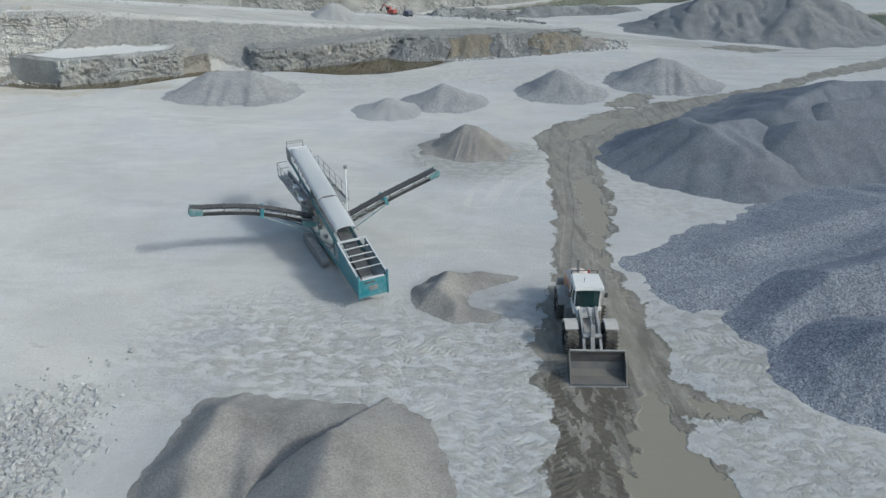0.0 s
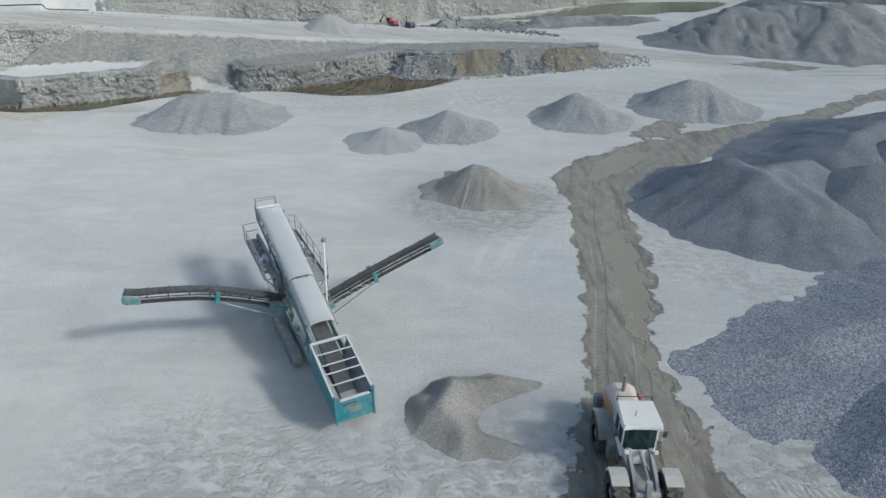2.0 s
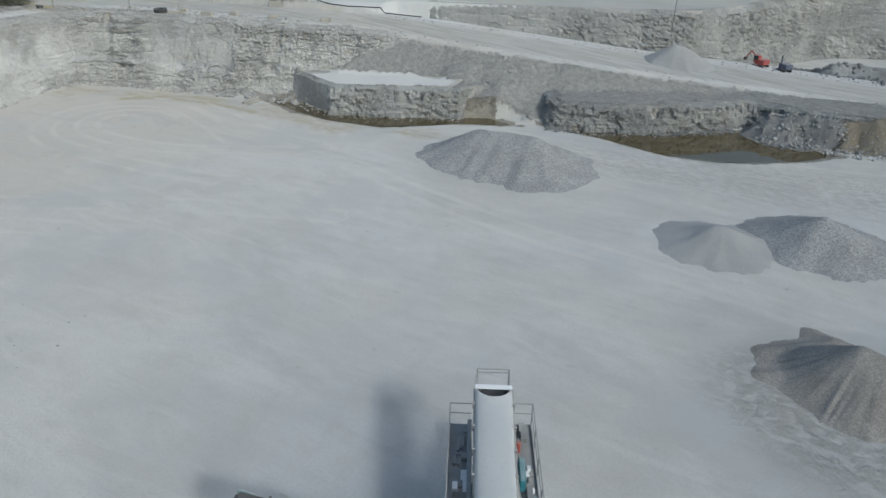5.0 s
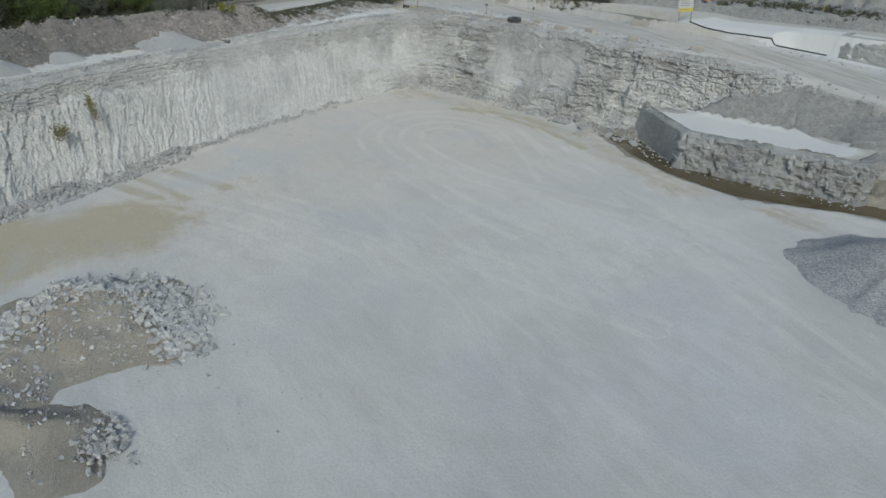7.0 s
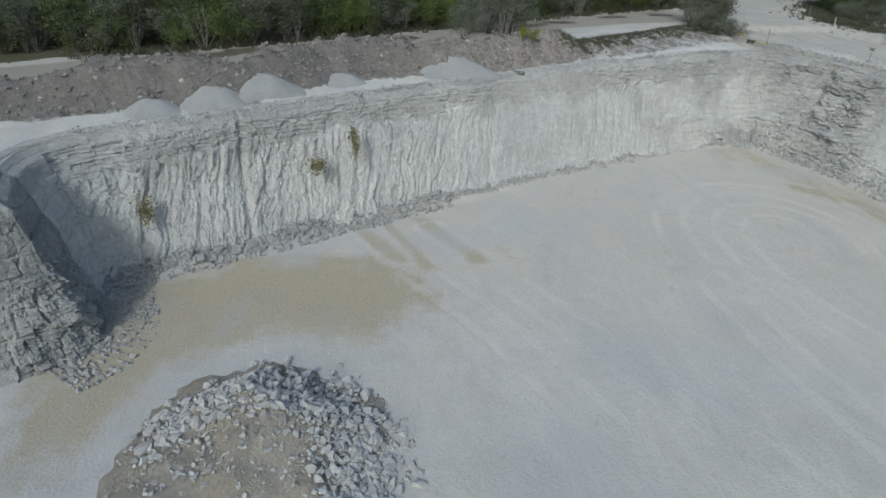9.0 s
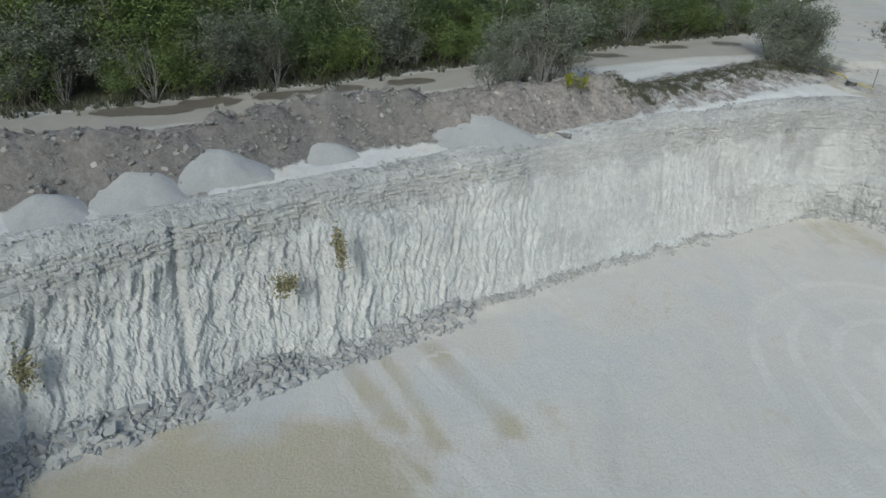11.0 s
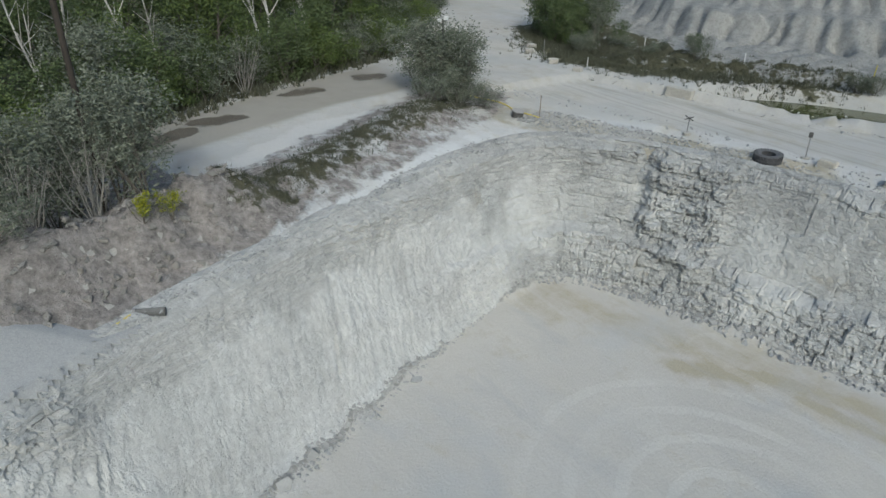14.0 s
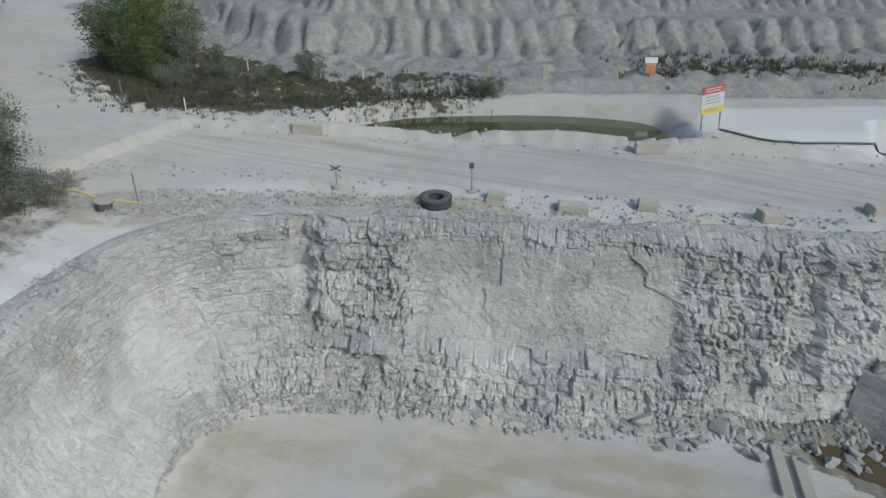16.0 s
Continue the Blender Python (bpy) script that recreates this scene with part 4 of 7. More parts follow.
def fluted(u, v, z, x, y):
    """Drill and rain flutes below a thin, broken, bedded crest."""
    slant = u - z * 0.30 + 0.35 * fbm(u * 0.4, z * 0.5, 8, 2)
    flute = np.abs(vnoise(slant * 0.85, z * 0.12, 1) - 0.5) * 0.34 + np.abs(vnoise(slant * 2.1, z * 0.35, 2) - 0.5) * 0.30
    chip = facets(slant * 1.1, z * 0.3, 3) * 0.10 + facets(slant * 2.8, z * 1.0, 5) * 0.10 + facets(slant * 5.5, z * 2.6, 7) * 0.07
    rough = fbm(u * 0.16, z * 0.3, 6, 2) * 0.4 + fbm(u * 3.5, z * 1.6, 10, 3) * 0.05
    bed, joint = blocks(u, z, 0.26, 0.6, 3, 0.06)
    crest = bed * 0.15 - joint * 0.10 + facets(u * 2.6, z * 4, 9) * 0.08 + facets(u * 0.7, z * 0.9, 13) * 0.16
    plain = smooth(54.5, 55.5, y + z * 0.2) * smooth(67, 62, y)            # the clean sheer panel
    k = smooth(0.73, 0.78, v + 0.08 * fbm(u * 0.3, u * 0, 13)) * (1 - plain * 0.75)
    calm = (0.55 + 0.7 * smooth(55, 40, y)) * (1 - 0.6 * plain)
    groove = smooth(0.45, 0.0, np.abs(u - 11.2 - 0.12 * z)) * 0.28        # a joint left open
    slots = smooth(0.10, 0.03, np.abs(u - 43.5 - 0.25 * z)) * smooth(1.2, 0.6, np.abs(z - 3.0)) * 0.25
    return (flute + chip) * calm * (1 - k) + crest * k + rough * (1 - 0.55 * plain) - plain * 0.12 - groove - slots + 0.3 * smooth(0.10, 0.0, v)


def bedded(u, v, z, x, y):
    """Jointed beds: large blocks of uneven depth, shattered finer in places."""
    a, ja = blocks(u, z, 1.25, 2.3, 33, 0.10)
    b, jb = blocks(u, z, 0.48, 0.95, 15)
    c, jc = blocks(u, z, 0.22, 0.5, 4, 0.06)
    loose = smooth(0.40, 0.62, vnoise(u * 0.14 + 3, z * 0.2, 19))
    return a * (0.18 + 0.22 * loose) + b * (0.06 + 0.24 * loose) + c * (0.02 + 0.12 * loose) - ja * 0.12 - (jb * 0.15 + jc * 0.08) * loose \
        + fbm(u * 0.13, z * 0.25, 23, 3) * 0.45 + fbm(u * 2.5, z * 2.5, 24, 3) * 0.05


def north_relief(u, v, z, x, y):
    """The north face: a sheer stained panel between blocky buttresses, a broken ledge a third of the way up."""
    a, ja = blocks(u, z, 1.15, 2.0, 33, 0.11)
    b, jb = blocks(u, z, 0.46, 0.85, 15, 0.08)
    c, jc = blocks(u, z, 0.21, 0.42, 4, 0.06)
    sheer = smooth(-81.3, -80.5, x) * smooth(-68.4, -69.2, x) * smooth(3.0, 3.5, z + 0.5 * fbm(u * 0.5, u * 0, 33)) * smooth(0.97, 0.88, v + 0.05 * fbm(u * 0.7, u * 0, 63))
    low = smooth(3.4, 3.05, z + 0.8 * fbm(u * 0.35, u * 0, 36, 3) + 0.35 * cellrand(np.floor(u / 0.9), 4, 37)) * smooth(-91.5, -89.5, x) * smooth(-66, -68, x)
    butt = smooth(-86.2, -85.6, x + 0.5 * (b + c)) * smooth(-81.0, -81.9, x + 0.4 * b) * smooth(2.7, 3.1, z)
    slot = smooth(0.55, 0.15, np.abs(x + 86.5)) * smooth(4.0, 4.8, z)
    cleft = smooth(1.0, 0.4, np.abs(x + 63.6 - 0.10 * z)) * smooth(2.2, 3.0, z)
    end = smooth(-69.0, -68.2, x + 0.3 * b) * smooth(1.5, 2.4, z)
    quiet = smooth(-88.5, -90.5, x + 0.6 * fbm(u * 0.4, z * 0.4, 64, 2)) * (1 - low)
    broken = np.clip(0.2 + 0.75 * butt + 0.70 * end + 0.4 * low + 0.55 * smooth(0.80, 0.86, v + 0.06 * fbm(u * 0.4, u * 0, 65)), 0, 1) * (1 - 0.75 * quiet)
    chips = facets(u * 1.7, z * 2.2, 66) * 0.16 + facets(u * 3.6, z * 4.4, 67) * 0.10
    base = chips * broken + a * (0.12 + 0.30 * broken) + b * (0.04 + 0.22 * broken) + c * (0.02 + 0.13 * broken) - ja * (0.05 + 0.20 * broken) - jb * 0.20 * broken - jc * 0.08 * broken
    flat = facets(u * 0.35, z * 0.45, 35) * 0.16 + facets(u * 2, z * 2, 36) * 0.04 + facets(u * 4.5, z * 4.5, 38) * 0.025 - 0.1
    return base * (1 - 0.95 * sheer) + flat * sheer + fbm(u * 0.3, z * 0.4, 34, 3) * 0.25 + fbm(u * 2.6, z * 2.6, 39, 3) * 0.05 + low * 0.85 + butt * 0.5 - slot * 0.35 - cleft * 0.5 + end * 0.35


def pit_relief(u, v, z, x, y):
    k = smooth(68, 80, y + 0 * z)
    return fluted(u, v, z, x, y) * (1 - k) + north_relief(u, v, z, x, y) * k


def blasted(u, v, z, x, y):
    """A low, shattered face with hard corners."""
    row = np.floor(z / 0.45 + 0.8 * fbm(u * 0.3, z * 0.3, 25, 3))
    col = np.floor(u / (0.5 + cellrand(row, 4, 3)) + cellrand(row, 2, 8) * 7 + 0.4 * fbm(u, z, 28, 2))
    sawn = smooth(-52.6, -53.4, x)
    return (cellrand(row, col, 9) * 0.5 + fbm(u * 0.25, z * 0.3, 26, 3) * 0.5 + fbm(u * 2.2, z * 2.2, 27, 4) * 0.25) * (1 - 0.93 * sawn)


def upper_level(x, y):
    return 8.75 + fbm(x * 0.25, y * 0.25, 41) * 0.18


rock_face(FOOT_SOUTH[3:] + FOOT_WEST[1:] + FOOT_NORTH[1:], lambda x, y: np.minimum(upper_level(x, y), ramp(x, 3) + 0.1), 3.0,
          lambda u, v, z, x, y: np.where(x > -64.8 + 0 * z, np.where(y < 40 + 0 * z, bedded(u, v, z, x, y), north_relief(u, v, z, x, y)), pit_relief(u - 13.5, v, z, x, y)),
          [("wall_south", 0.0, M_NORTH, "grey limestone face in the quarry's south bay"),
           ("wall_west", 13.5, M_PIT, "white limestone quarry face with slanting flutes and a bedded crest"),
           ("wall_north", 74.5, M_PIT, "grey bedded limestone face with jointed blocks below the haul road")], 0.09, 116)
rock_face(FOOT_SOUTH[:4], upper_level, 3.0, bedded, [("wall_south_end", 0.0, M_NORTH, "grey limestone face running on to the south")], 0.6, 24)
rock_face(BLOCK[:4] + [(-37.5, 99)], lambda x, y: 3.2 + 0 * x, 0.5, blasted, [("wall_block", 0.0, M_NORTH, "low sawn limestone bench with a flat dusty top")], 0.14, 30, 0.6, True)
rock_face([(-30.5, 102)] + BENCH[:9], lambda x, y: 2.8 + 0 * x, 0.5, blasted, [("wall_bench", 0.0, M_BENCH, "low grey shattered limestone bench above a pool")], 0.14, 30, 0.8)
rock_face([(-58.8, 118.5), (-56.8, 112.4)] + TERRACE[1:7], lambda x, y: 9.5 + 0 * x, 2.4, bedded, [("wall_terrace", 0.0, M_NORTH, "bedded grey rock face beside the descending ramp")], 0.3, 40)
CLIFF = [(-8, 150), (0, 160), (14, 164), (40, 186), (60, 196), (90, 190), (130, 172), (220, 165), (420, 150)]
rock_face(CLIFF, lambda x, y: 15 + 0 * x, 2.0, bedded, [("wall_far", 0.0, M_NORTH, "high grey quarry cliff behind a green pool")], 0.45, 50, 60)


# ---- water ----
def water_material(name, color, rough=0.06):
    g = Nodes(name)
    col = g.mix(g.span(g.noise(0.25, 4), 0.3, 0.7), color, [c * 0.75 for c in color])
    return g.done(col, rough, g.bump(g.noise(3.0, 3), 0.05, 0.02), spec=0.5)


M_GREEN = water_material("green_pond_water", (0.085, 0.095, 0.035))
M_BROWNW = water_material("brown_pool_water", (0.12, 0.095, 0.05))
M_PALEG = water_material("pale_green_water", (0.11, 0.14, 0.08), 0.15)


def pond(name, outline, z, material, label):
    bm = bmesh.new()
    p, _ = resample(outline, 1.0, True)
    vs = [bm.verts.new((*q, z)) for q in p[:-1]]
    bm.faces.new(vs)
    bmesh.ops.triangulate(bm, faces=bm.faces)
    me = bpy.data.meshes.new(name)
    bm.to_mesh(me)
    bm.free()
    me.materials.append(material)
    return structure(name, me, label, "water")


pond("water_north", POND_NORTH, 8.84, M_GREEN, "still olive green pond beside the haul road")
pond("water_block", POND_BLOCK, -0.17, M_BROWNW, "shallow brown water along the rock bench")
pond("water_bench", POND_BENCH, -0.16, M_BROWNW, "shallow brown pool below the shattered bench")
pond("water_far", POND_FAR, -0.25, M_PALEG, "pale green pond at the foot of the far cliff")
pond("water_east", POND_EAST, -0.25, M_PALEG, "pale green pond behind the big aggregate heap")


# ---- stockpiles ----
SURFACE = {}


def heap(name, ridges, slope, material, label, seed, step=0.35, rough=0.25, toe=0.9, scars=0.0, cuts=()):
    """A tipped heap: cones and ridges of (x, y, top, x, y, top) that merge, rippled by slides, spreading at the toe."""
    pts = np.array([(r[0], r[1], r[2]) for r in ridges] + [(r[3], r[4], r[5]) for r in ridges])
    reach = pts[:, 2].max() / slope * 1.25 + 2
    xs = np.arange(pts[:, 0].min() - reach, pts[:, 0].max() + reach, step)
    ys = np.arange(pts[:, 1].min() - reach, pts[:, 1].max() + reach, step)
    x, y = np.meshgrid(xs, ys, indexing="ij")
    wx, wy = x + fbm(x * 0.22, y * 0.22, seed) * 0.6 * rough * 4, y + fbm(x * 0.22, y * 0.22, seed + 5) * 0.6 * rough * 4
    total = np.zeros_like(x)
    for ax, ay, az, bx, by, bz in ridges:
        dx, dy = bx - ax, by - ay
        s = np.clip(((wx - ax) * dx + (wy - ay) * dy) / (dx * dx + dy * dy + 1e-9), 0, 1)
        d = np.hypot(wx - ax - s * dx, wy - ay - s * dy)
        a = np.arctan2(wy - ay - s * dy, wx - ax - s * dx)
        top = az + s * (bz - az)
        rib = ((vnoise(a * 2.6 + s * 6, d * 0.15, seed + 2) - 0.5) * 0.16 + (vnoise(a * 8 + s * 20, d * 0.2, seed + 3) - 0.5) * 0.09) * smooth(0, 2, d)
        d = np.sqrt(d * d + 0.12) - 0.25
        z = top - d * slope * (1 + rib)
        z = np.where(z < toe, toe - (toe - z) * 0.62, z) - toe * 0.12
        total = np.log(np.exp(np.clip(total * 5, -50, 50)) + np.exp(np.clip(z * 5, -50, 50))) / 5
    total = total - np.log(2) / 5 - 0.06 + fbm(x * 0.7, y * 0.7, seed + 9, 4) * 0.16 * rough * 2 * smooth(0, 1, total) + fbm(x * 2.2, y * 2.2, seed + 8, 2) * 0.07 * smooth(0.5, 0, total)
    if scars:
        total = total - scars * smooth(0.12, 0.0, np.abs(vnoise(x * 0.35, y * 0.35, seed + 4) - 0.5)) * smooth(0.5, 1.5, total)
    for px, py, nx, ny, steep in cuts:
        total = np.minimum(total, ((x - px) * nx + (y - py) * ny + 0.25 * fbm(x * 0.8, y * 0.8, seed + 7)) * steep)
    SURFACE[seed] = (xs, ys, total)
    keep = (total[:-1, :-1] > -0.12) | (total[1:, 1:] > -0.12) | (total[1:, :-1] > -0.12) | (total[:-1, 1:] > -0.12)
    f = grid_faces(len(xs), len(ys), keep)
    used, inv = np.unique(f, return_inverse=True)
    verts = np.stack([x, y, total - 0.02], -1).reshape(-1, 3)[used]
    c = Vector((pts[:, 0].mean(), pts[:, 1].mean(), 0))
    me = mesh_from(name, verts - np.array(c), inv.reshape(-1, 4), material, True)
    ob = new(name, me)
    ob.location = c
    return tagged(ob, label, "stockpile", "stockpiles on the quarry floor")


def on_heap(seed, x, y):
    """Height of a heap's surface at a place."""
    xs, ys, total = SURFACE[seed]
    i, j = int((x - xs[0]) / (xs[1] - xs[0]) + 0.5), int((y - ys[0]) / (ys[1] - ys[0]) + 0.5)
    return max(0.0, float(total[i, j])) if 0 <= i < len(xs) and 0 <= j < len(ys) else 0.0


heap("gravel_mound", [(-30.2, 84.3, 3.1, -24.6, 84.6, 3.2)], 0.56, M_PILE_GREY, "long heap of light grey crushed stone", 1)
heap("gravel_mound", [(-6.6, 76.3, 1.9, -6.2, 76.3, 1.9)], 0.52, M_PILE_DUST, "small pale cone of stone dust", 2, 0.25)
heap("gravel_mound", [(-0.1, 80.2, 2.7, 0.6, 80.0, 2.5)], 0.55, M_PILE_GREY, "grey cone of fine crushed stone", 3, 0.25)
heap("gravel_mound", [(15.4, 84.8, 3.3, 15.9, 84.4, 3.2), (17.5, 83.8, 2.0, 18, 83.5, 1.6)], 0.6, M_PILE_GREY, "pointed grey heap with a cut brown flank", 4, 0.25, 0.4)
heap("gravel_mound", [(29.4, 90.0, 3.7, 31.5, 89.6, 3.4)], 0.55, M_PILE_GREY, "grey stone heap beside the wet haul road", 5, 0.3)
heap("sand_mound", [(2.3, 62.8, 2.9, 3.2, 62.5, 2.8), (2.6, 62.2, 2.2, 2.4, 60.3, 1.0), (3.6, 61.8, 2.0, 5.4, 60.0, 0.8), (4.2, 62.5, 1.9, 7.0, 62.0, 0.5), (-1.8, 61.4, 0.45, 0.2, 62.2, 0.7),
                    (-1.9, 63.6, 0.5, 1.4, 66.2, 0.85), (0.4, 67.0, 0.5, 2.2, 65.6, 0.75)], 0.8, M_PILE_SAND, "brown sand heap in tipped cones with low arms", 6, 0.12, 0.10, 0.3)
heap("grit_mound", [(23.4, 61.0, 4.2, 24.6, 58.2, 3.9), (24.6, 58.2, 3.9, 26.5, 55.5, 3.1), (24.7, 59.1, 3.9, 30.1, 61.8, 3.8), (27, 58, 3.6, 28.4, 55.8, 3.0)], 0.54, M_PILE_FINE, "large smooth blue-grey grit heap", 7, 0.3, 0.14, 0.5, 0.12)
heap("grit_mound", [(33.8, 59.6, 4.2, 48, 60.5, 4.2), (40, 66, 4.2, 56, 70, 4.4)], 0.56, M_PILE_FINE, "wide blue-grey grit heap with a steep cut face", 8, 0.35, 0.14, 0.4)
heap("grit_mound", [(34.5, 65.5, 3.6, 37, 67.5, 4.3), (37, 67.5, 4.3, 44.4, 73, 4.7), (44.4, 73, 4.7, 60, 74, 4.7)], 0.42, M_PILE_FINE, "long blue-grey grit heap behind the others", 9, 0.4, 0.25, 0.9, 0.25)
heap("chipping_mound", [(13.4, 39.1, 0.3, 20.3, 39.8, 1.2), (20.3, 39.8, 1.2, 34, 44.5, 2.6), (16.0, 35.4, 0.6, 26, 37, 1.6), (26, 37, 1.6, 40, 41, 4.0)], 0.3, M_PILE_BLUE, "broad flat apron of blue-grey stone chippings", 10, 0.2, 0.2, 0.4)
heap("chipping_mound", [(19.4, 31.4, 1.3, 23.5, 33.8, 2.7), (23.5, 33.8, 2.7, 40, 35.5, 6.0)], 0.55, M_PILE_BLUE, "steep lobe of blue-grey stone chippings on a wide apron", 17, 0.2, 0.14, 0.4)
heap("chipping_mound", [(20.6, 26.7, 1.6, 23.6, 27.6, 3.0), (23.6, 27.6, 3.0, 42, 24, 6.2)], 0.55, M_PILE_BLUE, "rounded lobe of blue-grey stone chippings beside the haul road", 18, 0.2, 0.14, 0.4)
heap("sand_mound", [(-10.4, 23.2, 1.5, -7.0, 23.0, 1.25), (-7.0, 23.0, 1.25, -4.8, 22.7, 1.3), (-10.4, 23.2, 1.5, -10.7, 20.0, 1.7), (-10.7, 20.0, 1.7, -9.8, 13, 1.9), (-8.8, 21.6, 1.0, -8.0, 18, 1.2)], 0.7, M_PILE_SAND, "grey sand heap with a hollow top", 11, 0.12, 0.10, 0.3)
heap("sand_mound", [(-4.8, 20.8, 2.3, -4.9, 17, 2.6), (-4.9, 17, 2.6, -4.9, 10, 2.7), (-3.6, 21.2, 1.7, -2.8, 17, 1.7)], 0.5, M_PILE_SAND, "brown sand heap dug away on one flank", 15, 0.12, 0.12, 0.4, 0.0, [(-6.9, 20.9, 0.74, -0.67, 1.6)])
heap("sand_mound", [(5.2, 37.3, 0.2, 2.6, 37.0, 0.8), (2.6, 37.0, 0.8, 0.4, 36.2, 1.3), (0.4, 36.2, 1.3, -0.2, 34.6, 1.35), (-0.2, 34.6, 1.35, 0.8, 33.0, 0.8), (0.8, 33.0, 0.8, 2.6, 32.5, 0.4), (2.6, 32.5, 0.4, 4.0, 32.8, 0.15), (-1.2, 35.4, 0.85, -0.8, 34.2, 0.85)],
     0.95, M_PILE_SAND, "low crescent of grey sand beside the haul road", 12, 0.09, 0.08, 0.15)
heap("aggregate_mountain", [(50, 132, 6.5, 72, 131, 7.5), (60, 140, 7.5, 66, 128, 7.0)], 0.48, M_PILE_DARK, "huge grey aggregate heap with slide scars", 13, 0.4, 0.3, 0.9, 0.4)

# ---- loose stone ----
def stone_shapes(count, seed):
    """Angular stones of unit size: hulls of a few points."""
    rnd, shapes = random.Random(seed), []
    for _ in range(count):
        bm = bmesh.new()
        k = (rnd.uniform(0.7, 1.2), rnd.uniform(0.6, 1.0), rnd.uniform(0.35, 0.8))
        for _ in range(11):
            p = Vector([rnd.gauss(0, 1) for _ in range(3)]).normalized()
            bm.verts.new([0.5 * a * b * rnd.uniform(0.8, 1.1) for a, b in zip(p, k)])
        hull = bmesh.ops.convex_hull(bm, input=bm.verts)
        bmesh.ops.delete(bm, geom=[g for g in hull["geom_interior"] if isinstance(g, bmesh.types.BMVert)], context="VERTS")
        bm.verts.index_update()
        shapes.append((np.array([v.co[:] for v in bm.verts]), [[v.index for v in f.verts] for f in bm.faces]))
        bm.free()
    return shapes


STONES = stone_shapes(12, 5)


def stone_field(name, places, material, label, category="rubble"):
    """Many small stones in one mesh: places of (x, y, z, size)."""
    verts, faces, base, rnd = [], [], 0, random.Random(len(places))
    for x, y, z, s in places:
        co, fs = STONES[rnd.randrange(len(STONES))]
        turn = np.array(Euler((rnd.uniform(-0.5, 0.5), rnd.uniform(-0.5, 0.5), rnd.uniform(0, 6.3))).to_matrix())
        verts.append(co @ turn.T * s + (x, y, z + s * 0.12))
        faces += [[i + base for i in f] for f in fs]
        base += len(co)
    me = mesh_from(name, np.concatenate(verts), faces, material)
    return tagged(new(name, me), label, category, kind="stuff")


def along(pts, n, rnd, lo, hi, zmax=0.7, smin=0.12, smax=0.6, power=2.5):
    """Places of stones beside a foot line, on its right, larger ones fewer, stacked higher near the face."""
    p, u = resample(pts, 0.3)
    t = np.gradient(p, axis=0)
    out = []
    for _ in range(n):
        k = rnd.randrange(len(p))
        d = lo + (hi - lo) * rnd.random() ** 1.4
        q = t[k] / np.hypot(*t[k])
        x, y = p[k][0] + q[1] * d, p[k][1] - q[0] * d
        s = smin + (smax - smin) * rnd.random() ** power
        out.append((x, y, s))
    z = height(np.array([o[0] for o in out]), np.array([o[1] for o in out]))
    return [(x, y, min(h, 2.5), s) for (x, y, s), h in zip(out, z)]


rnd = random.Random(3)
stone_field("talus", along(FOOT_WEST[:5], 2600, rnd, -0.6, 1.7, smax=0.75) + along(FOOT_WEST[4:], 1500, rnd, -0.5, 0.8, smax=0.4), M_TALUS, "broken white limestone along the foot of the west face")
stone_field("talus", along(FOOT_NORTH[:-1], 4200, rnd, -1.0, 1.5, smin=0.1, smax=0.5), M_TALUS, "broken grey limestone along the foot of the north face")
stone_field("talus", along(FOOT_SOUTH[4:], 1800, rnd, -0.5, 2.8, smin=0.1, smax=0.5), M_TALUS, "broken grey limestone in the shaded south bay")
stone_field("talus", along(BLOCK[:4], 1500, rnd, -0.2, 1.5, smax=0.6), M_TALUS, "broken stone at the foot of the sawn bench")
stone_field("talus", along(BENCH[:6], 1300, rnd, -0.2, 1.6, smax=0.7), M_DARK, "dark broken stone at the foot of the shattered bench")


def boulder(x, y, s, z=None, m=None, tilt=0.5, label="angular grey limestone boulder fallen from the face"):
    co, fs = STONES[rnd.randrange(len(STONES))]
    me = mesh_from("boulder", co * s, fs, m or M_TALUS)
    ob = new("boulder", me)
    g = float(height(np.array([x]), np.array([y]))[0]) if z is None else z
    ob.matrix_world = Matrix.Translation((x, y, g + s * 0.16)) @ Euler((rnd.uniform(-tilt, tilt), rnd.uniform(-tilt, tilt), rnd.uniform(0, 6.3))).to_matrix().to_4x4()
    return tagged(ob, label, "boulder", "boulders at the foot of the faces")


for x0, x1, y0, y1, n, s0, s1 in ((-69.5, -58.5, 88.3, 91.0, 46, 0.35, 1.25), (-84, -70, 85.6, 87.2, 18, 0.3, 0.65), (-90, -84.5, 80.5, 83.6, 6, 0.3, 0.6)):
    for _ in range(n):
        k = rnd.random()
        x = x0 + (x1 - x0) * k
        boulder(x, np.interp(x, [-90.5, -86, -79, -73, -67, -58], [80.0, 83.8, 85.9, 86.9, 88.7, 90.8]) - 0.3 + rnd.uniform(-1.1, 0.5), rnd.uniform(s0, s1))
p_west, _ = resample(FOOT_WEST, 0.5)
for _ in range(26):
    k = int(len(p_west) * rnd.random() ** 1.6)
    boulder(p_west[k][0] + rnd.uniform(0.2, 1.3), p_west[k][1] - rnd.uniform(0.1, 0.8), rnd.uniform(0.5, 1.1))
boulder(-70.1, 88.0, 1.5)

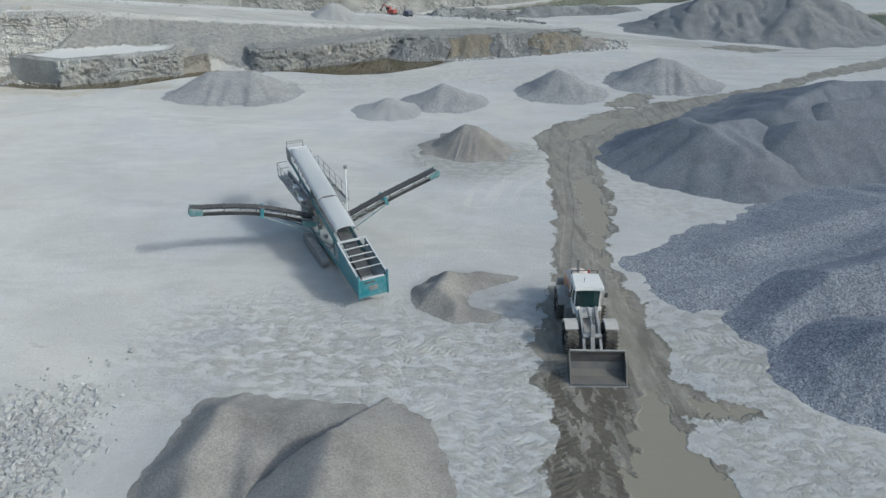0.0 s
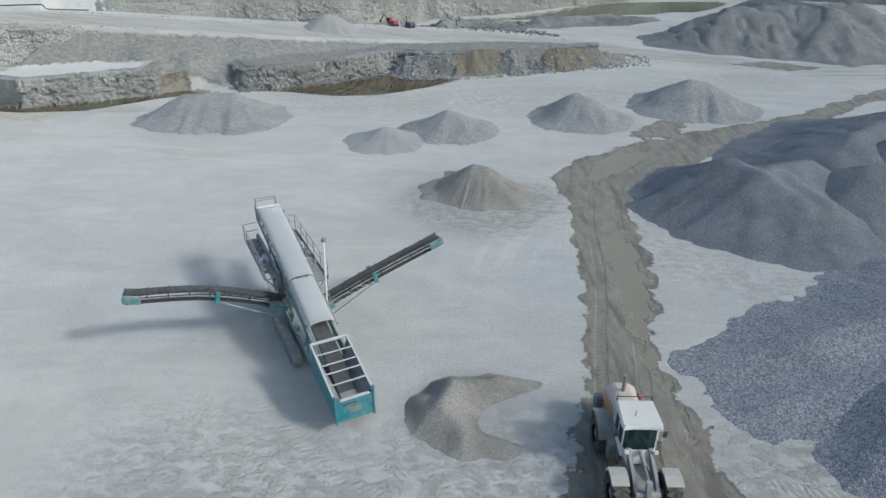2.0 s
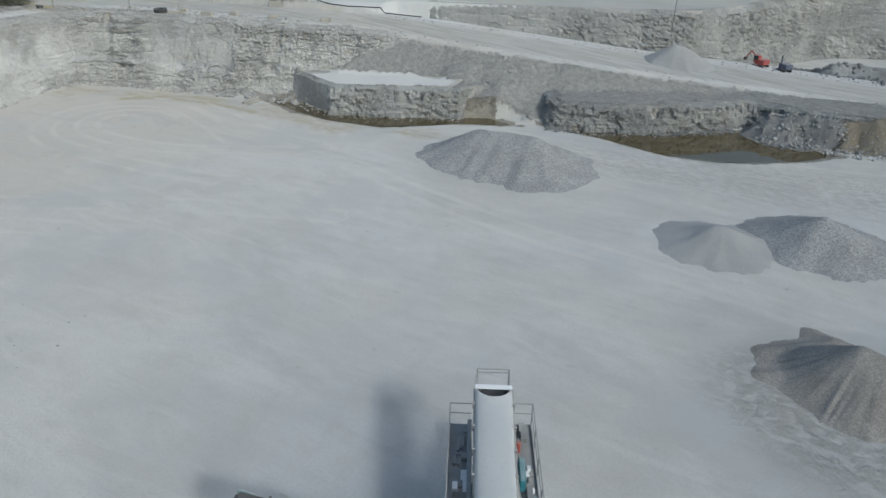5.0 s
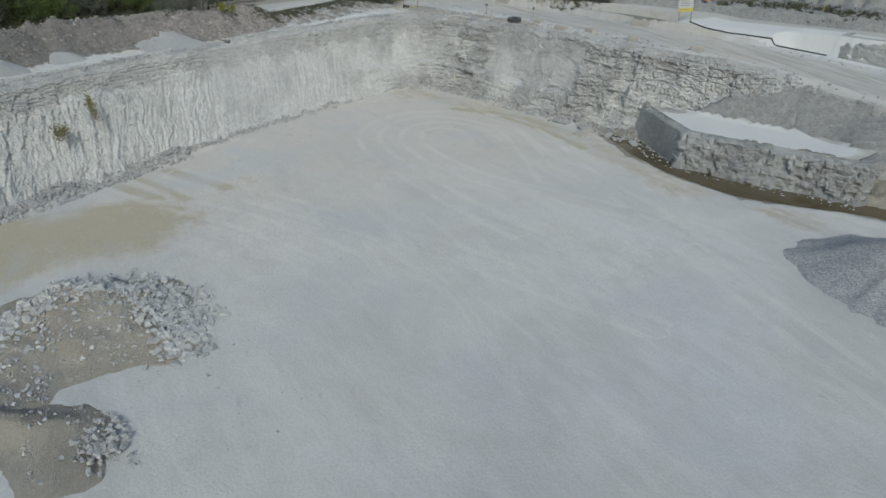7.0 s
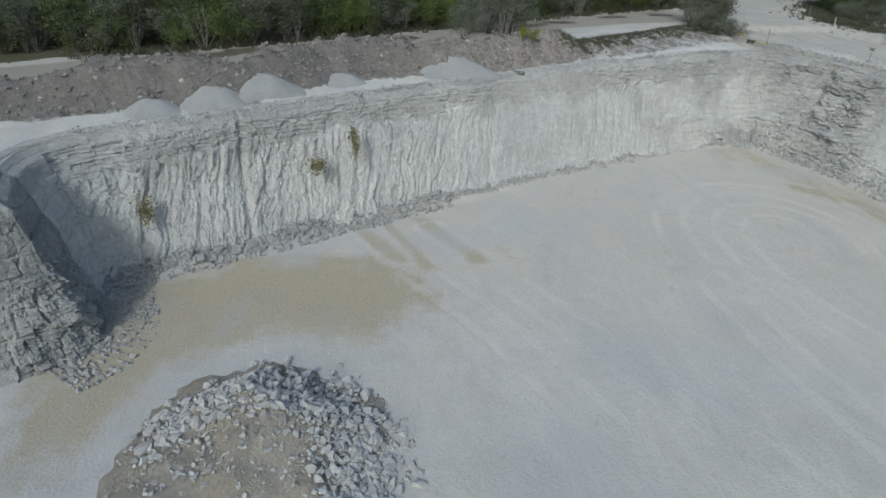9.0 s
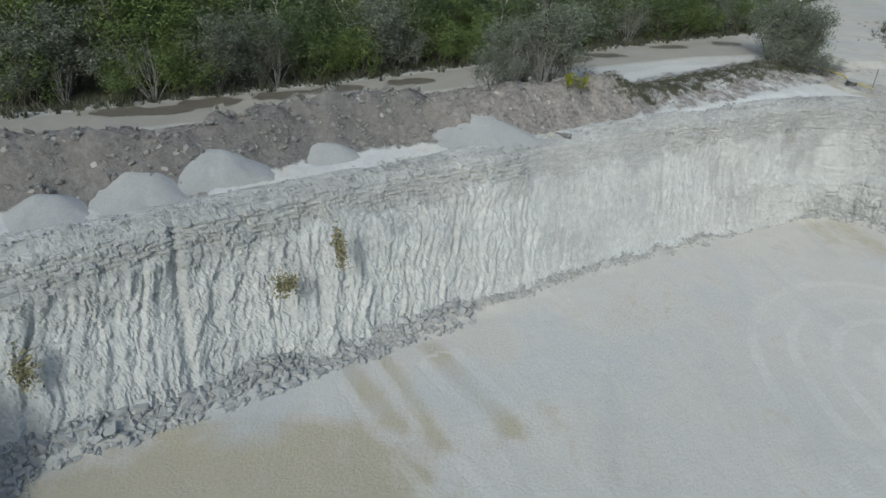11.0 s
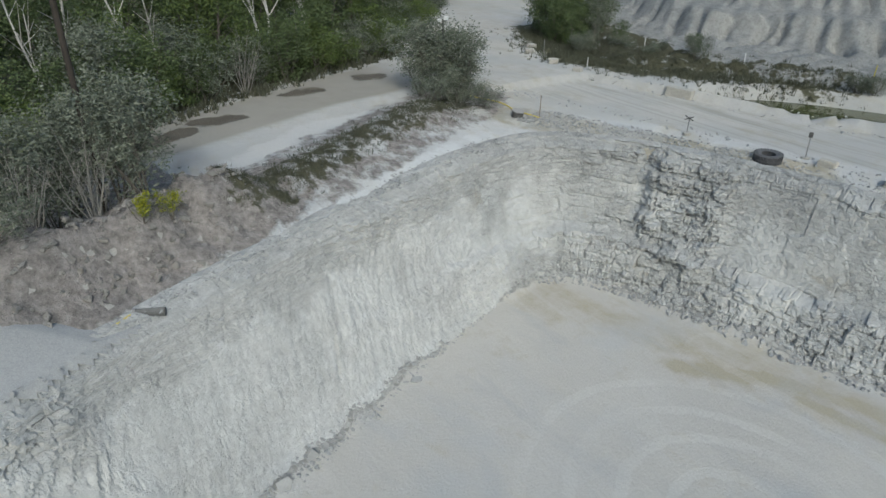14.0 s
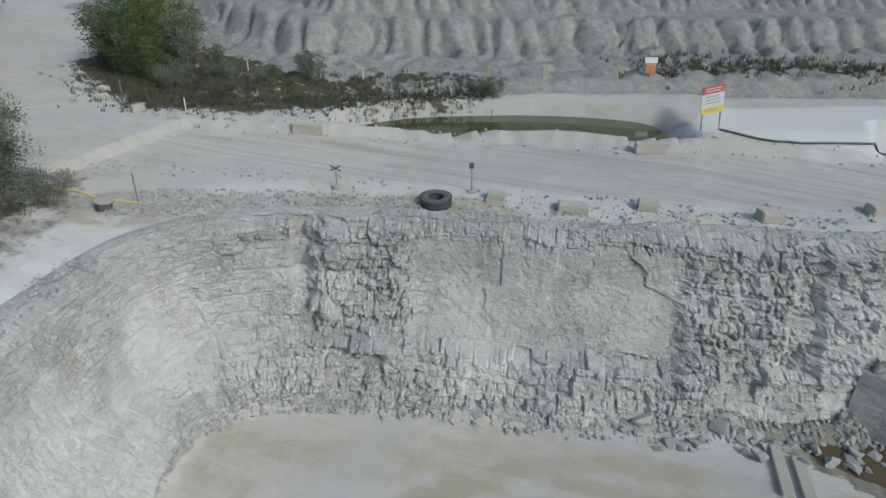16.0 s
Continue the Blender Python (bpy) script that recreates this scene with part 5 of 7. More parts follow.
# rock heap on the floor: brown fines under a crust of boulders
heap("earth_mound", [(-49.0, 32.8, 0.7, -50.4, 35.4, 1.7), (-50.4, 35.4, 1.7, -50.7, 37.4, 2.2), (-50.7, 37.4, 2.2, -49.7, 39.0, 2.2), (-49.7, 39.0, 2.2, -46.8, 40.4, 1.1), (-50.0, 36.5, 1.7, -47.5, 37.5, 1.3), (-46.0, 33.5, 0.8, -44.6, 34.6, 0.6), (-48.0, 34.6, 1.0, -45.4, 32.4, 0.9)], 0.6, M_EARTH, "heap of tan earth and fines below tipped limestone boulders", 14, 0.14, 0.8, 0.5)
heap("earth_mound", [(-42.5, 32.5, 1.3, -39.8, 35.6, 1.1), (-39.8, 35.6, 1.1, -39.4, 36.8, 0.6)], 0.6, M_EARTH, "low heap of tan earth and stones", 16, 0.14, 0.8, 0.5)
ARC = np.array([(-48.8, 32.0, 0.3), (-49.5, 32.6, 0.6), (-50.7, 33.9, 1.1), (-51.4, 35.6, 1.8), (-51.8, 37.8, 2.3), (-50.6, 39.9, 2.3), (-48.9, 41.3, 1.8), (-46.8, 41.7, 1.1), (-45.2, 41.6, 0.5), (-44.2, 41.6, 0.1)])


arc, _ = resample(ARC, 0.1)
places = []
for _ in range(3000):
    q = arc[min(len(arc) - 1, int(len(arc) * (0.06 + 0.94 * rnd.random() ** 0.85)))]
    wide = 0.55 + 0.34 * q[2]
    x, y = q[0] + rnd.gauss(-0.6, 1) * wide, q[1] + rnd.gauss(0.5, 1) * wide
    places.append((x, y, on_heap(14, x, y) + 0.02, 0.13 + 0.62 * rnd.random() ** 2.6))
for _ in range(1300):
    x, y = rnd.uniform(-51, -43.5), rnd.uniform(31.5, 40.5)
    if on_heap(14, x, y) > 0.1:
        places.append((x, y, on_heap(14, x, y), 0.06 + 0.34 * rnd.random() ** 3.5))
for _ in range(420):
    x, y = rnd.uniform(-45, -38), rnd.uniform(30, 37.5)
    if on_heap(16, x, y) > 0.1:
        places.append((x, y, on_heap(16, x, y), 0.06 + 0.3 * rnd.random() ** 3.5))
stone_field("boulder_crust", places, M_CRUST, "pale angular limestone boulders tipped over an earth heap")
stone_field("boulder_crust", [(-39.5 + rnd.gauss(0, 0.8), 37.2 + rnd.gauss(0, 0.6), 0.25, 0.12 + 0.4 * rnd.random() ** 2.4) for _ in range(260)], M_TALUS, "scattered limestone rubble beside a low earth heap")
stone_field("rubble_spread", [(-19.8 + rnd.gauss(0, 1.6), 21.2 + rnd.gauss(0, 2.3), 0.0, 0.09 + 0.42 * rnd.random() ** 2.8) for _ in range(3800)], M_CRUST, "spread of pale broken limestone on the floor")
stone_field("floor_pebbles", [(rnd.uniform(-46, -36), rnd.uniform(38, 46), 0.0, 0.08 + 0.25 * rnd.random() ** 3) for _ in range(60)], M_TALUS, "a few scattered stones on the quarry floor")

# brown rubble bank below the ramp
for x0, x1, m, label in ((-6.5, 1.5, M_TIPPED, "bank of tipped grey stone below the bench"), (0.5, 9.0, M_BROWN, "bank of tipped brown overburden"), (8.0, 15.5, M_TIPPED, "bank of tipped grey stone between brown ones"),
                         (14.0, 23.0, M_BROWN, "bank of brown overburden with fallen stones"), (22.0, 31.5, M_RUBBLE, "bank of mixed brown and grey stone tipped off the ramp")):
    xs = np.linspace(x0 + 0.8, x1 - 0.8, 6)
    yy = np.interp(xs, [-7, 4, 12, 22, 32], [107.2, 107.9, 110.6, 114.0, 115.8])
    top = np.interp(xs, [-6, -2, 2, 4, 8, 11, 14, 17, 20, 24, 31], [2.4, 2.9, 2.8, 3.3, 3.2, 2.7, 3.0, 3.4, 2.8, 2.0, 0.9]) + [rnd.uniform(-0.25, 0.25) for _ in xs]
    heap("rubble_bank", [(xs[k], yy[k], top[k], xs[k + 1], yy[k + 1], top[k + 1]) for k in range(5)], 1.0, m, label, int(x0) + 40, 0.16, 0.7, 0.3)
pts = [(x, np.interp(x, [-7, 4, 12, 30], [105.4, 104.8, 107.4, 114.0]) + rnd.uniform(-1.6, 2.6)) for x in [rnd.uniform(-7, 32) for _ in range(1500)]]
zz = height(np.array([p[0] for p in pts]), np.array([p[1] for p in pts]))
stone_field("bank_stones", [(x, y, max(float(h), *[on_heap(k, x, y) for k in (34, 40, 48, 54, 62)]) - 0.03, 0.12 + 0.6 * rnd.random() ** 2.8) for (x, y), h in zip(pts, zz)], M_TALUS, "grey stones lying in the tipped banks")
heap("rubble_bank", [(-1, 133, 2.4, 7, 136.5, 2.0), (7, 136.5, 1.8, 14, 139, 0.8)], 0.6, M_DARK, "dark broken rock below the far cliff", 19, 0.35, 0.8).location.z = 1.6
heap("rubble_bank", [(19, 149, 2.2, 34, 154, 1.9), (34, 154, 1.9, 44, 158, 1.0)], 0.6, M_DARK, "dark rubble ridge in front of the green pool", 65, 0.4, 0.8)
pts = [(rnd.uniform(-6, 20), rnd.uniform(129, 143)) for _ in range(900)]
zz = height(np.array([p[0] for p in pts]), np.array([p[1] for p in pts]))
stone_field("bank_stones", [(x, y, max(float(h), on_heap(19, x, y) + 1.6 if on_heap(19, x, y) > 0.1 else -1), 0.15 + 0.8 * rnd.random() ** 2.4) for (x, y), h in zip(pts, zz)], M_DARK, "dark blocks fallen below the far cliff")
pts = [(x, np.interp(x, [-97, -90, -80, -70, -62], [85, 88.2, 90.6, 93.2, 96.5]) + rnd.uniform(-2.2, 1.2), 0.07 + 0.24 * rnd.random() ** 3) for x in [-97 + 35 * rnd.random() ** 1.5 for _ in range(3400)]]
zz = height(np.array([p[0] for p in pts]), np.array([p[1] for p in pts]))
stone_field("crest_stones", [(x, y, z + 0.02, s) for (x, y, s), z in zip(pts, zz)], M_TALUS, "loose stones on the crest of the north face")
w_line, _ = resample(FOOT_WEST, 0.3)
w_turn = np.gradient(w_line, axis=0)
w_turn /= np.hypot(w_turn[:, 0], w_turn[:, 1])[:, None]
pts = []
for _ in range(1700):
    k, d = rnd.randrange(len(w_line)), rnd.uniform(2.9, 4.6)
    pts.append((w_line[k][0] - w_turn[k][1] * d, w_line[k][1] + w_turn[k][0] * d, 8.78, 0.06 + 0.24 * rnd.random() ** 3))
stone_field("crest_stones", pts, M_TALUS, "loose stones on the crumbled crest of the west face")
pts = []
for _ in range(2200):
    x = rnd.uniform(-103, 30)
    side = rnd.random() < 0.5
    y = float(ramp(x, 2 if side else 1)) + (rnd.uniform(-0.3, 2.0) if side else rnd.uniform(-1.6, 0.4))
    pts.append((x, y, 0.06 + 0.3 * rnd.random() ** 3))
zz = height(np.array([p[0] for p in pts]), np.array([p[1] for p in pts]))
stone_field("road_stones", [(x, y, z, s) for (x, y, s), z in zip(pts, zz)], M_TALUS, "loose stones along both edges of the haul road")
b_line, _ = resample(BERM, 0.4)
pts = []
for _ in range(3500):
    k = rnd.randrange(len(b_line))
    x, y = b_line[k][0] + rnd.uniform(-2.5, 3.0), b_line[k][1] + rnd.uniform(-1.5, 1.5)
    pts.append((x, y, 0.08 + 0.5 * rnd.random() ** 4))
zz = height(np.array([p[0] for p in pts]), np.array([p[1] for p in pts]))
stone_field("berm_stones", [(x, y, z, s) for (x, y, s), z in zip(pts, zz)], M_RUBBLE, "stones in the reddish earth berm")


# ---- dust heaps on the bench ----
for x, y, h, m in ((-72.0, 27.6, 0.9, M_PILE_DUST), (-74.2, 31.0, 1.25, M_PILE_DUST), (-76.4, 34.2, 1.6, M_PILE_DUST), (-79.6, 40.2, 0.9, M_PILE_DUST)):
    ob = heap("dust_mound", [(x, y, h + 0.4, x - 0.2, y + 0.8, h + 0.3)], 0.56, m, "rounded pale heap of stone dust tipped on the bench", int(h * 100) + 20, 0.16, 0.12, 0.35, 0.0, [(x + 2.1, y + 1.0, -0.88, -0.47, 1.1)])
    ob.location += Vector((-0.6, -0.25, 8.72))
heap("dust_mound", [(-85.7, 48.6, 1.9, -85.1, 50.0, 1.6), (-84.9, 46.8, 1.4, -85.7, 48.6, 1.9)], 0.46, M_PILE_DUST, "flat grey fan of stone dust tipped against the earth berm", 37, 0.16, 0.1, 0.2, 0.0, [(-81.2, 49.4, -0.88, -0.47, 1.1)]).location.z = 8.75
heap("dust_mound", [(-19.5, 118.8, 3.6, -18.5, 119.0, 3.4)], 0.6, M_PILE_DUST, "grey dust cone tipped against the terrace face", 31, 0.3, 0.2).location.z = 3.4


# ---- trees and bushes ----
def leaf_material(name, a, b):
    g = Nodes(name)
    r = g.add("NewGeometry").outputs["Random Per Island"]
    col = g.mix(r, a, b)
    col = g.mix(g.span(g.noise(0.7, 4), 0.35, 0.7, 0, 0.6), col, [c * 0.5 for c in a])
    own = g.add("ObjectInfo").outputs["Random"]
    col = g.mix(g.span(own, 0, 1, 0, 0.45), col, [c * 0.6 for c in a])
    return g.done(col, 0.6, spec=0.25)


M_LEAF = leaf_material("dark_green_leaves", (0.07, 0.10, 0.04), (0.165, 0.21, 0.09))
M_LEAF_B = leaf_material("fresh_green_leaves", (0.09, 0.13, 0.036), (0.19, 0.24, 0.08))
M_WILLOW = leaf_material("grey_willow_leaves", (0.11, 0.127, 0.09), (0.29, 0.315, 0.245))
M_GORSE = leaf_material("yellow_flowers", (0.36, 0.36, 0.03), (0.12, 0.16, 0.03))
M_GRASS = leaf_material("dry_grass_blades", (0.075, 0.083, 0.05), (0.17, 0.166, 0.115))
M_BARK = rocky("grey_bark", (0.16, 0.145, 0.125), (0.09, 0.08, 0.07), 4, 0.9, 0.5, 0.02)
M_TWIG = rocky("grey_twig_bark", (0.30, 0.29, 0.265), (0.21, 0.20, 0.18), 4, 0.9, 0.4, 0.02)
M_BIRCH = rocky("pale_bark", (0.60, 0.58, 0.55), (0.42, 0.40, 0.37), 4, 0.85, 0.4, 0.02)


def wood_mesh(rnd, h, stems, lean, r):
    """Tapered stems with forking limbs."""
    bm = bmesh.new()
    tips = []
    for _ in range(stems):
        p, d = Vector((0, 0, -0.2)), Vector((rnd.gauss(0, lean), rnd.gauss(0, lean), 1)).normalized()
        n, rr = 5, r
        for k in range(n):
            q = p + d * h * 0.8 / n
            tube(bm, p, q, rr, rr * 0.75, 6)
            if k > 0:
                for _ in range(2):
                    e = (d + Vector((rnd.gauss(0, 0.7), rnd.gauss(0, 0.7), 0.2))).normalized()
                    tip = q + e * h * rnd.uniform(0.12, 0.3)
                    tube(bm, q, tip, rr * 0.45, rr * 0.12, 5)
                    tips.append(tip)
            p, rr = q, rr * 0.75
            d = (d + Vector((rnd.gauss(0, 0.12), rnd.gauss(0, 0.12), 0.05))).normalized()
        tips.append(p)
    return bm, tips


def crown_mesh(rnd, name, tips, h, spread, clumps, leaves, size, material, low=0.25):
    """Leaf blades in loose clumps round the limb tips and through the crown, with gaps."""
    co, fs = [], []
    centres = list(tips)
    while len(centres) < clumps:
        a, k = rnd.uniform(0, 6.3), rnd.random() ** 0.5
        z = h * (low + (1 - low) * rnd.random())
        w = spread * math.sin(math.pi * min(0.95, max(0.12, (z / h - low * 0.6) / (1.05 - low * 0.6)))) ** 0.7
        centres.append(Vector((math.cos(a) * w * k, math.sin(a) * w * k, z)))
    for c in centres[:clumps]:
        cr = spread * rnd.uniform(0.16, 0.34)
        for _ in range(leaves):
            p = c + Vector((rnd.gauss(0, cr * 0.6), rnd.gauss(0, cr * 0.6), rnd.gauss(0, cr * 0.5)))
            u = Vector((rnd.gauss(0, 1), rnd.gauss(0, 1), rnd.gauss(0, 0.6))).normalized() * size * rnd.uniform(0.6, 1.4)
            w = u.cross(Vector((rnd.gauss(0, 1), rnd.gauss(0, 1), rnd.gauss(0, 1)))).normalized() * size * rnd.uniform(0.25, 0.45)
            i = len(co)
            co += [p - u * 0.5, p + w * 0.6, p + u * 0.6, p - w * 0.6]
            fs.append((i, i + 1, i + 2, i + 3))
    return mesh_from(name, co, fs, material)


def tree(seed, h, spread, stems, clumps, leaves, size, leaf, bark, label, name="tree", lean=0.12, r=0.12, low=0.25):
    rnd2 = random.Random(seed)
    t = thing(name, Matrix(), label, name)
    bm, tips = wood_mesh(rnd2, h, stems, lean, r)
    part("trunk", bm, bark, t)
    ob = new("crown", crown_mesh(rnd2, "crown", tips, h, spread, clumps, leaves, size, leaf, low))
    ob.parent = t
    return t


KINDS = [
    tree(1, 9.0, 2.6, 1, 72, 52, 0.24, M_LEAF, M_BARK, "dark green broadleaf tree at the wood's edge", r=0.16),
    tree(2, 8.0, 2.4, 2, 70, 52, 0.23, M_LEAF_B, M_BARK, "fresh green broadleaf tree in the roadside wood", r=0.13),
    tree(3, 10.5, 2.2, 1, 44, 46, 0.24, M_LEAF, M_BIRCH, "tall birch with a pale bare trunk in the wood", r=0.15, low=0.45),
    tree(4, 6.0, 2.3, 7, 84, 52, 0.19, M_WILLOW, M_BARK, "grey-leaved willow thicket beside the dirt road", lean=0.3, r=0.07, low=0.1),
    tree(5, 4.2, 2.0, 8, 84, 50, 0.17, M_WILLOW, M_BARK, "low grey-green willow shrub beside the dirt road", lean=0.4, r=0.05, low=0.05),
    tree(6, 5.0, 2.1, 4, 76, 50, 0.20, M_LEAF, M_BARK, "dark green shrub in front of the wood", lean=0.3, r=0.07, low=0.05),
]
bare = thing("tree", Matrix(), "bare pale tree trunk standing in the wood", "tree")
part("trunk", wood_mesh(random.Random(77), 12.0, 1, 0.06, 0.17)[0], M_BIRCH, bare)
KINDS.append(bare)
KINDS.append(tree(8, 3.6, 2.0, 5, 70, 50, 0.18, M_LEAF_B, M_BARK, "low fresh green shrub beside the dirt road", lean=0.4, r=0.05, low=0.03))
twiggy = thing("shrub", Matrix(), "leafless grey shrub of many thin stems beside the dirt road", "shrub")
twig_rnd = random.Random(78)
for _ in range(11):
    part("stem", wood_mesh(twig_rnd, twig_rnd.uniform(3.4, 5.2), 1, 0.34, 0.04)[0], M_TWIG, twiggy)
KINDS.append(twiggy)
far_line, _ = resample([(-88, -20), (-84.5, 20), (-93.8, 39.5), (-101, 53.0), (-108, 64), (-113.3, 74.8), (-117.5, 85.2), (-127, 93), (-146, 108), (-168, 132)], 1.0)
tn = np.gradient(far_line, axis=0)
tn /= np.hypot(tn[:, 0], tn[:, 1])[:, None]
placed, rest = [], []
for row in range(8):
    off, gap = (1.6, 4.2)[row] if row < 2 else 1.2 + row * 3.0 + row * row * 0.05, (1.7, 2.1)[row] if row < 2 else 2.6 + row * 0.1
    k = 0.0
    while k < len(far_line) - 1:
        i = int(k)
        x, y = far_line[i] + np.array([-tn[i][1], tn[i][0]]) * (off + rnd.uniform(-1.0, 1.0)) + np.array([rnd.uniform(-0.8, 0.8), rnd.uniform(-0.8, 0.8)])
        k += gap * rnd.uniform(0.75, 1.3)
        if row == 0:
            kind = rnd.choice((4, 7, 7, 5, 3, 5, 4, 8))
        elif row == 1:
            kind = rnd.choice((1, 1, 5, 7, 3, 0))
        else:
            kind = rnd.choice((6, 2, 1, 0, 6, 1) if row == 2 else (0, 1, 1, 0, 0, 2, 6, 6))
        (placed if row < 4 and 8 < y < 112 else rest).append((x, y, kind, rnd.uniform(0.8, 1.2), rnd.uniform(0, 360)))
first = set()
for x, y, kind, s, a in placed:
    m = pose(x, y, 9.75, 0, 0, a) @ Matrix.Scale(s, 4)
    if kind not in first:
        KINDS[kind].matrix_world = m
        first.add(kind)
    else:
        copy_thing(KINDS[kind], m).scale = (s, s, s)
for t in KINDS:
    t["group"] = "trees along the dirt road"


def woodland(places):
    """The deep wood, too dense to count: plain stems and clumps in one mesh."""
    wood = []
    for v in range(3):
        r2 = random.Random(50 + v)
        bm, tips = wood_mesh(r2, 10, 1, 0.08, 0.14)
        bm.free()
        me = crown_mesh(r2, "scratch", tips, 10, 2.7, 30, 20, 0.42, M_LEAF, 0.2)
        co = np.array([p.co[:] for p in me.vertices])
        bpy.data.meshes.remove(me)
        wood.append(co)
    co, n = [], 0
    for x, y, kind, s, a in places:
        c = wood[kind % 3]
        ca, sa = math.cos(a), math.sin(a)
        co.append(np.stack([c[:, 0] * ca - c[:, 1] * sa, c[:, 0] * sa + c[:, 1] * ca, c[:, 2]], 1) * s + (x, y, 9.7))
        n += len(c)
    f = np.arange(n).reshape(-1, 4)
    return tagged(new("woodland", mesh_from("woodland", np.concatenate(co), f, M_LEAF)), "dense green wood growing behind the dirt road", "woodland", kind="stuff")


woodland(rest)

r3 = random.Random(21)
SCRUB = [(-118 + 22 * k + r3.gauss(0, 1.2), 104.5 - 1.5 * math.sin(k * 3) + 3 * k + r3.gauss(0, 1.3), r3.uniform(0.22, 0.5), r3.choice((4, 5, 7, 4))) for k in [r3.random() ** 1.3 for _ in range(12)]]
BUSHES = SCRUB + [(-92.2, 56.0, 1.0, 3), (-93.0, 54.0, 0.9, 3), (-90.2, 52.6, 0.9, 3), (-103.9, 79.2, 0.9, 3), (-101.9, 81.4, 0.9, 3), (-104.8, 80.8, 0.85, 5), (-89.6, 54.6, 1.0, 8), (-88.4, 52.4, 0.9, 8), (-91.6, 55.0, 1.1, 8), (-90.0, 51.0, 0.8, 8), (-90.6, 56.8, 0.9, 3), (-87.2, 50.6, 0.7, 4), (-91.3, 53.2, 0.8, 3),
          (-103.2, 80.3, 0.95, 3), (-101.6, 78.6, 0.8, 4), (-104.6, 82.4, 0.9, 5), (-102.6, 82.6, 0.8, 3), (-100.6, 80.4, 0.6, 4), (-99.6, 82.2, 0.5, 4),
          (-121, 107, 1.5, 5), (-117, 105, 1.3, 5), (-119, 106, 1.4, 5), (-115.4, 105.4, 1.2, 5), (-123.5, 108.6, 1.5, 5), (-112.2, 106.0, 1.0, 3), (-116, 108, 1.4, 1), (-113.5, 104.5, 0.9, 5), (-118, 109.5, 1.2, 5), (-123, 111, 1.2, 1), (-114, 108, 1.0, 5), (-110.5, 103.5, 0.6, 4), (-126, 115, 1.1, 5),
          (-121, 113, 1.0, 1), (-117, 112, 0.9, 5), (-99.3, 106.2, 0.6, 4), (-85.0, 109.3, 0.45, 4), (-86.2, 109.0, 0.4, 4)]
for x, y, s, kind in BUSHES:
    s = s * 0.75 if s >= 1.0 and y > 100 else s
    z = float(height(np.array([x]), np.array([y]))[0])
    ob = copy_thing(KINDS[kind], pose(x, y, z - 0.1, 0, 0, x * 57 % 360))
    ob.scale = (s, s, s)
    ob["group"] = "bushes beside the haul road"
    ob["label"] = "leafy bush on the bank beside the quarry road"
for x, y, s in ((-88.2, 56.2, 0.9), (-88.8, 57.4, 0.7)):
    bush = tree(int(s * 10), 1.2, 0.8, 4, 16, 30, 0.13, M_GORSE, M_BARK, "yellow flowering bush on the earth bank", "bush", 0.4, 0.03, 0.1)
    bush.location = (x, y, float(height(np.array([x]), np.array([y]))[0]))


M_MOSS = leaf_material("olive_moss", (0.24, 0.22, 0.12), (0.36, 0.33, 0.20))
for x, y, z, wide, tall in ((-72.0, 38.6, 5.0, 0.55, 0.45), (-73.5, 41.3, 6.3, 0.28, 0.9), (-66.6, 28.2, 4.2, 0.4, 0.7)):
    r2, co, fs = random.Random(int(z * 10)), [], []
    for _ in range(420):
        a, b = r2.gauss(0, wide * 0.6), r2.gauss(0, tall * 0.6)
        p = Vector((0.91, 0.41, 0)) * (0.02 + r2.uniform(-0.12, 0.12) - b * 0.34) + Vector((-0.41, 0.91, 0)) * a + Vector((0, 0, b))
        u, w = Vector([r2.gauss(0, 0.05) for _ in range(3)]), Vector([r2.gauss(0, 0.05) for _ in range(3)])
        k = len(co)
        co += [p - u, p + w, p + u, p - w]
        fs.append((k, k + 1, k + 2, k + 3))
    moss = new("moss_patch", mesh_from("moss_patch", co, fs, M_MOSS))
    moss.location = (x, y, z)
    tagged(moss, "patch of olive moss hanging on the white rock face", "moss", kind="stuff")


def grass_field(name, places, label):
    """Tufts of blades, each a few thin leaves."""
    co, fs, r2 = [], [], random.Random(9)
    for x, y, z, s in places:
        for _ in range(9):
            a, l = r2.uniform(0, 6.3), s * r2.uniform(0.5, 1.2)
            p = Vector((x + r2.gauss(0, 0.12), y + r2.gauss(0, 0.12), z))
            d, w = Vector((math.cos(a) * 0.5, math.sin(a) * 0.5, 1)) * l, Vector((-math.sin(a), math.cos(a), 0)) * s * 0.07
            i = len(co)
            co += [p - w, p + w, p + d]
            fs.append((i, i + 1, i + 2))
    return tagged(new(name, mesh_from(name, co, fs, M_GRASS)), label, "grass", kind="stuff")


def tufts(line, n, width, s0, s1, seed):
    r2, p = random.Random(seed), resample(line, 0.5)[0]
    pts = [(p[k][0] + r2.gauss(0, width), p[k][1] + r2.gauss(0, width)) for k in [r2.randrange(len(p)) for _ in range(n)]]
    z = height(np.array([q[0] for q in pts]), np.array([q[1] for q in pts]))
    return [(x, y, h, r2.uniform(s0, s1)) for (x, y), h in zip(pts, z)]


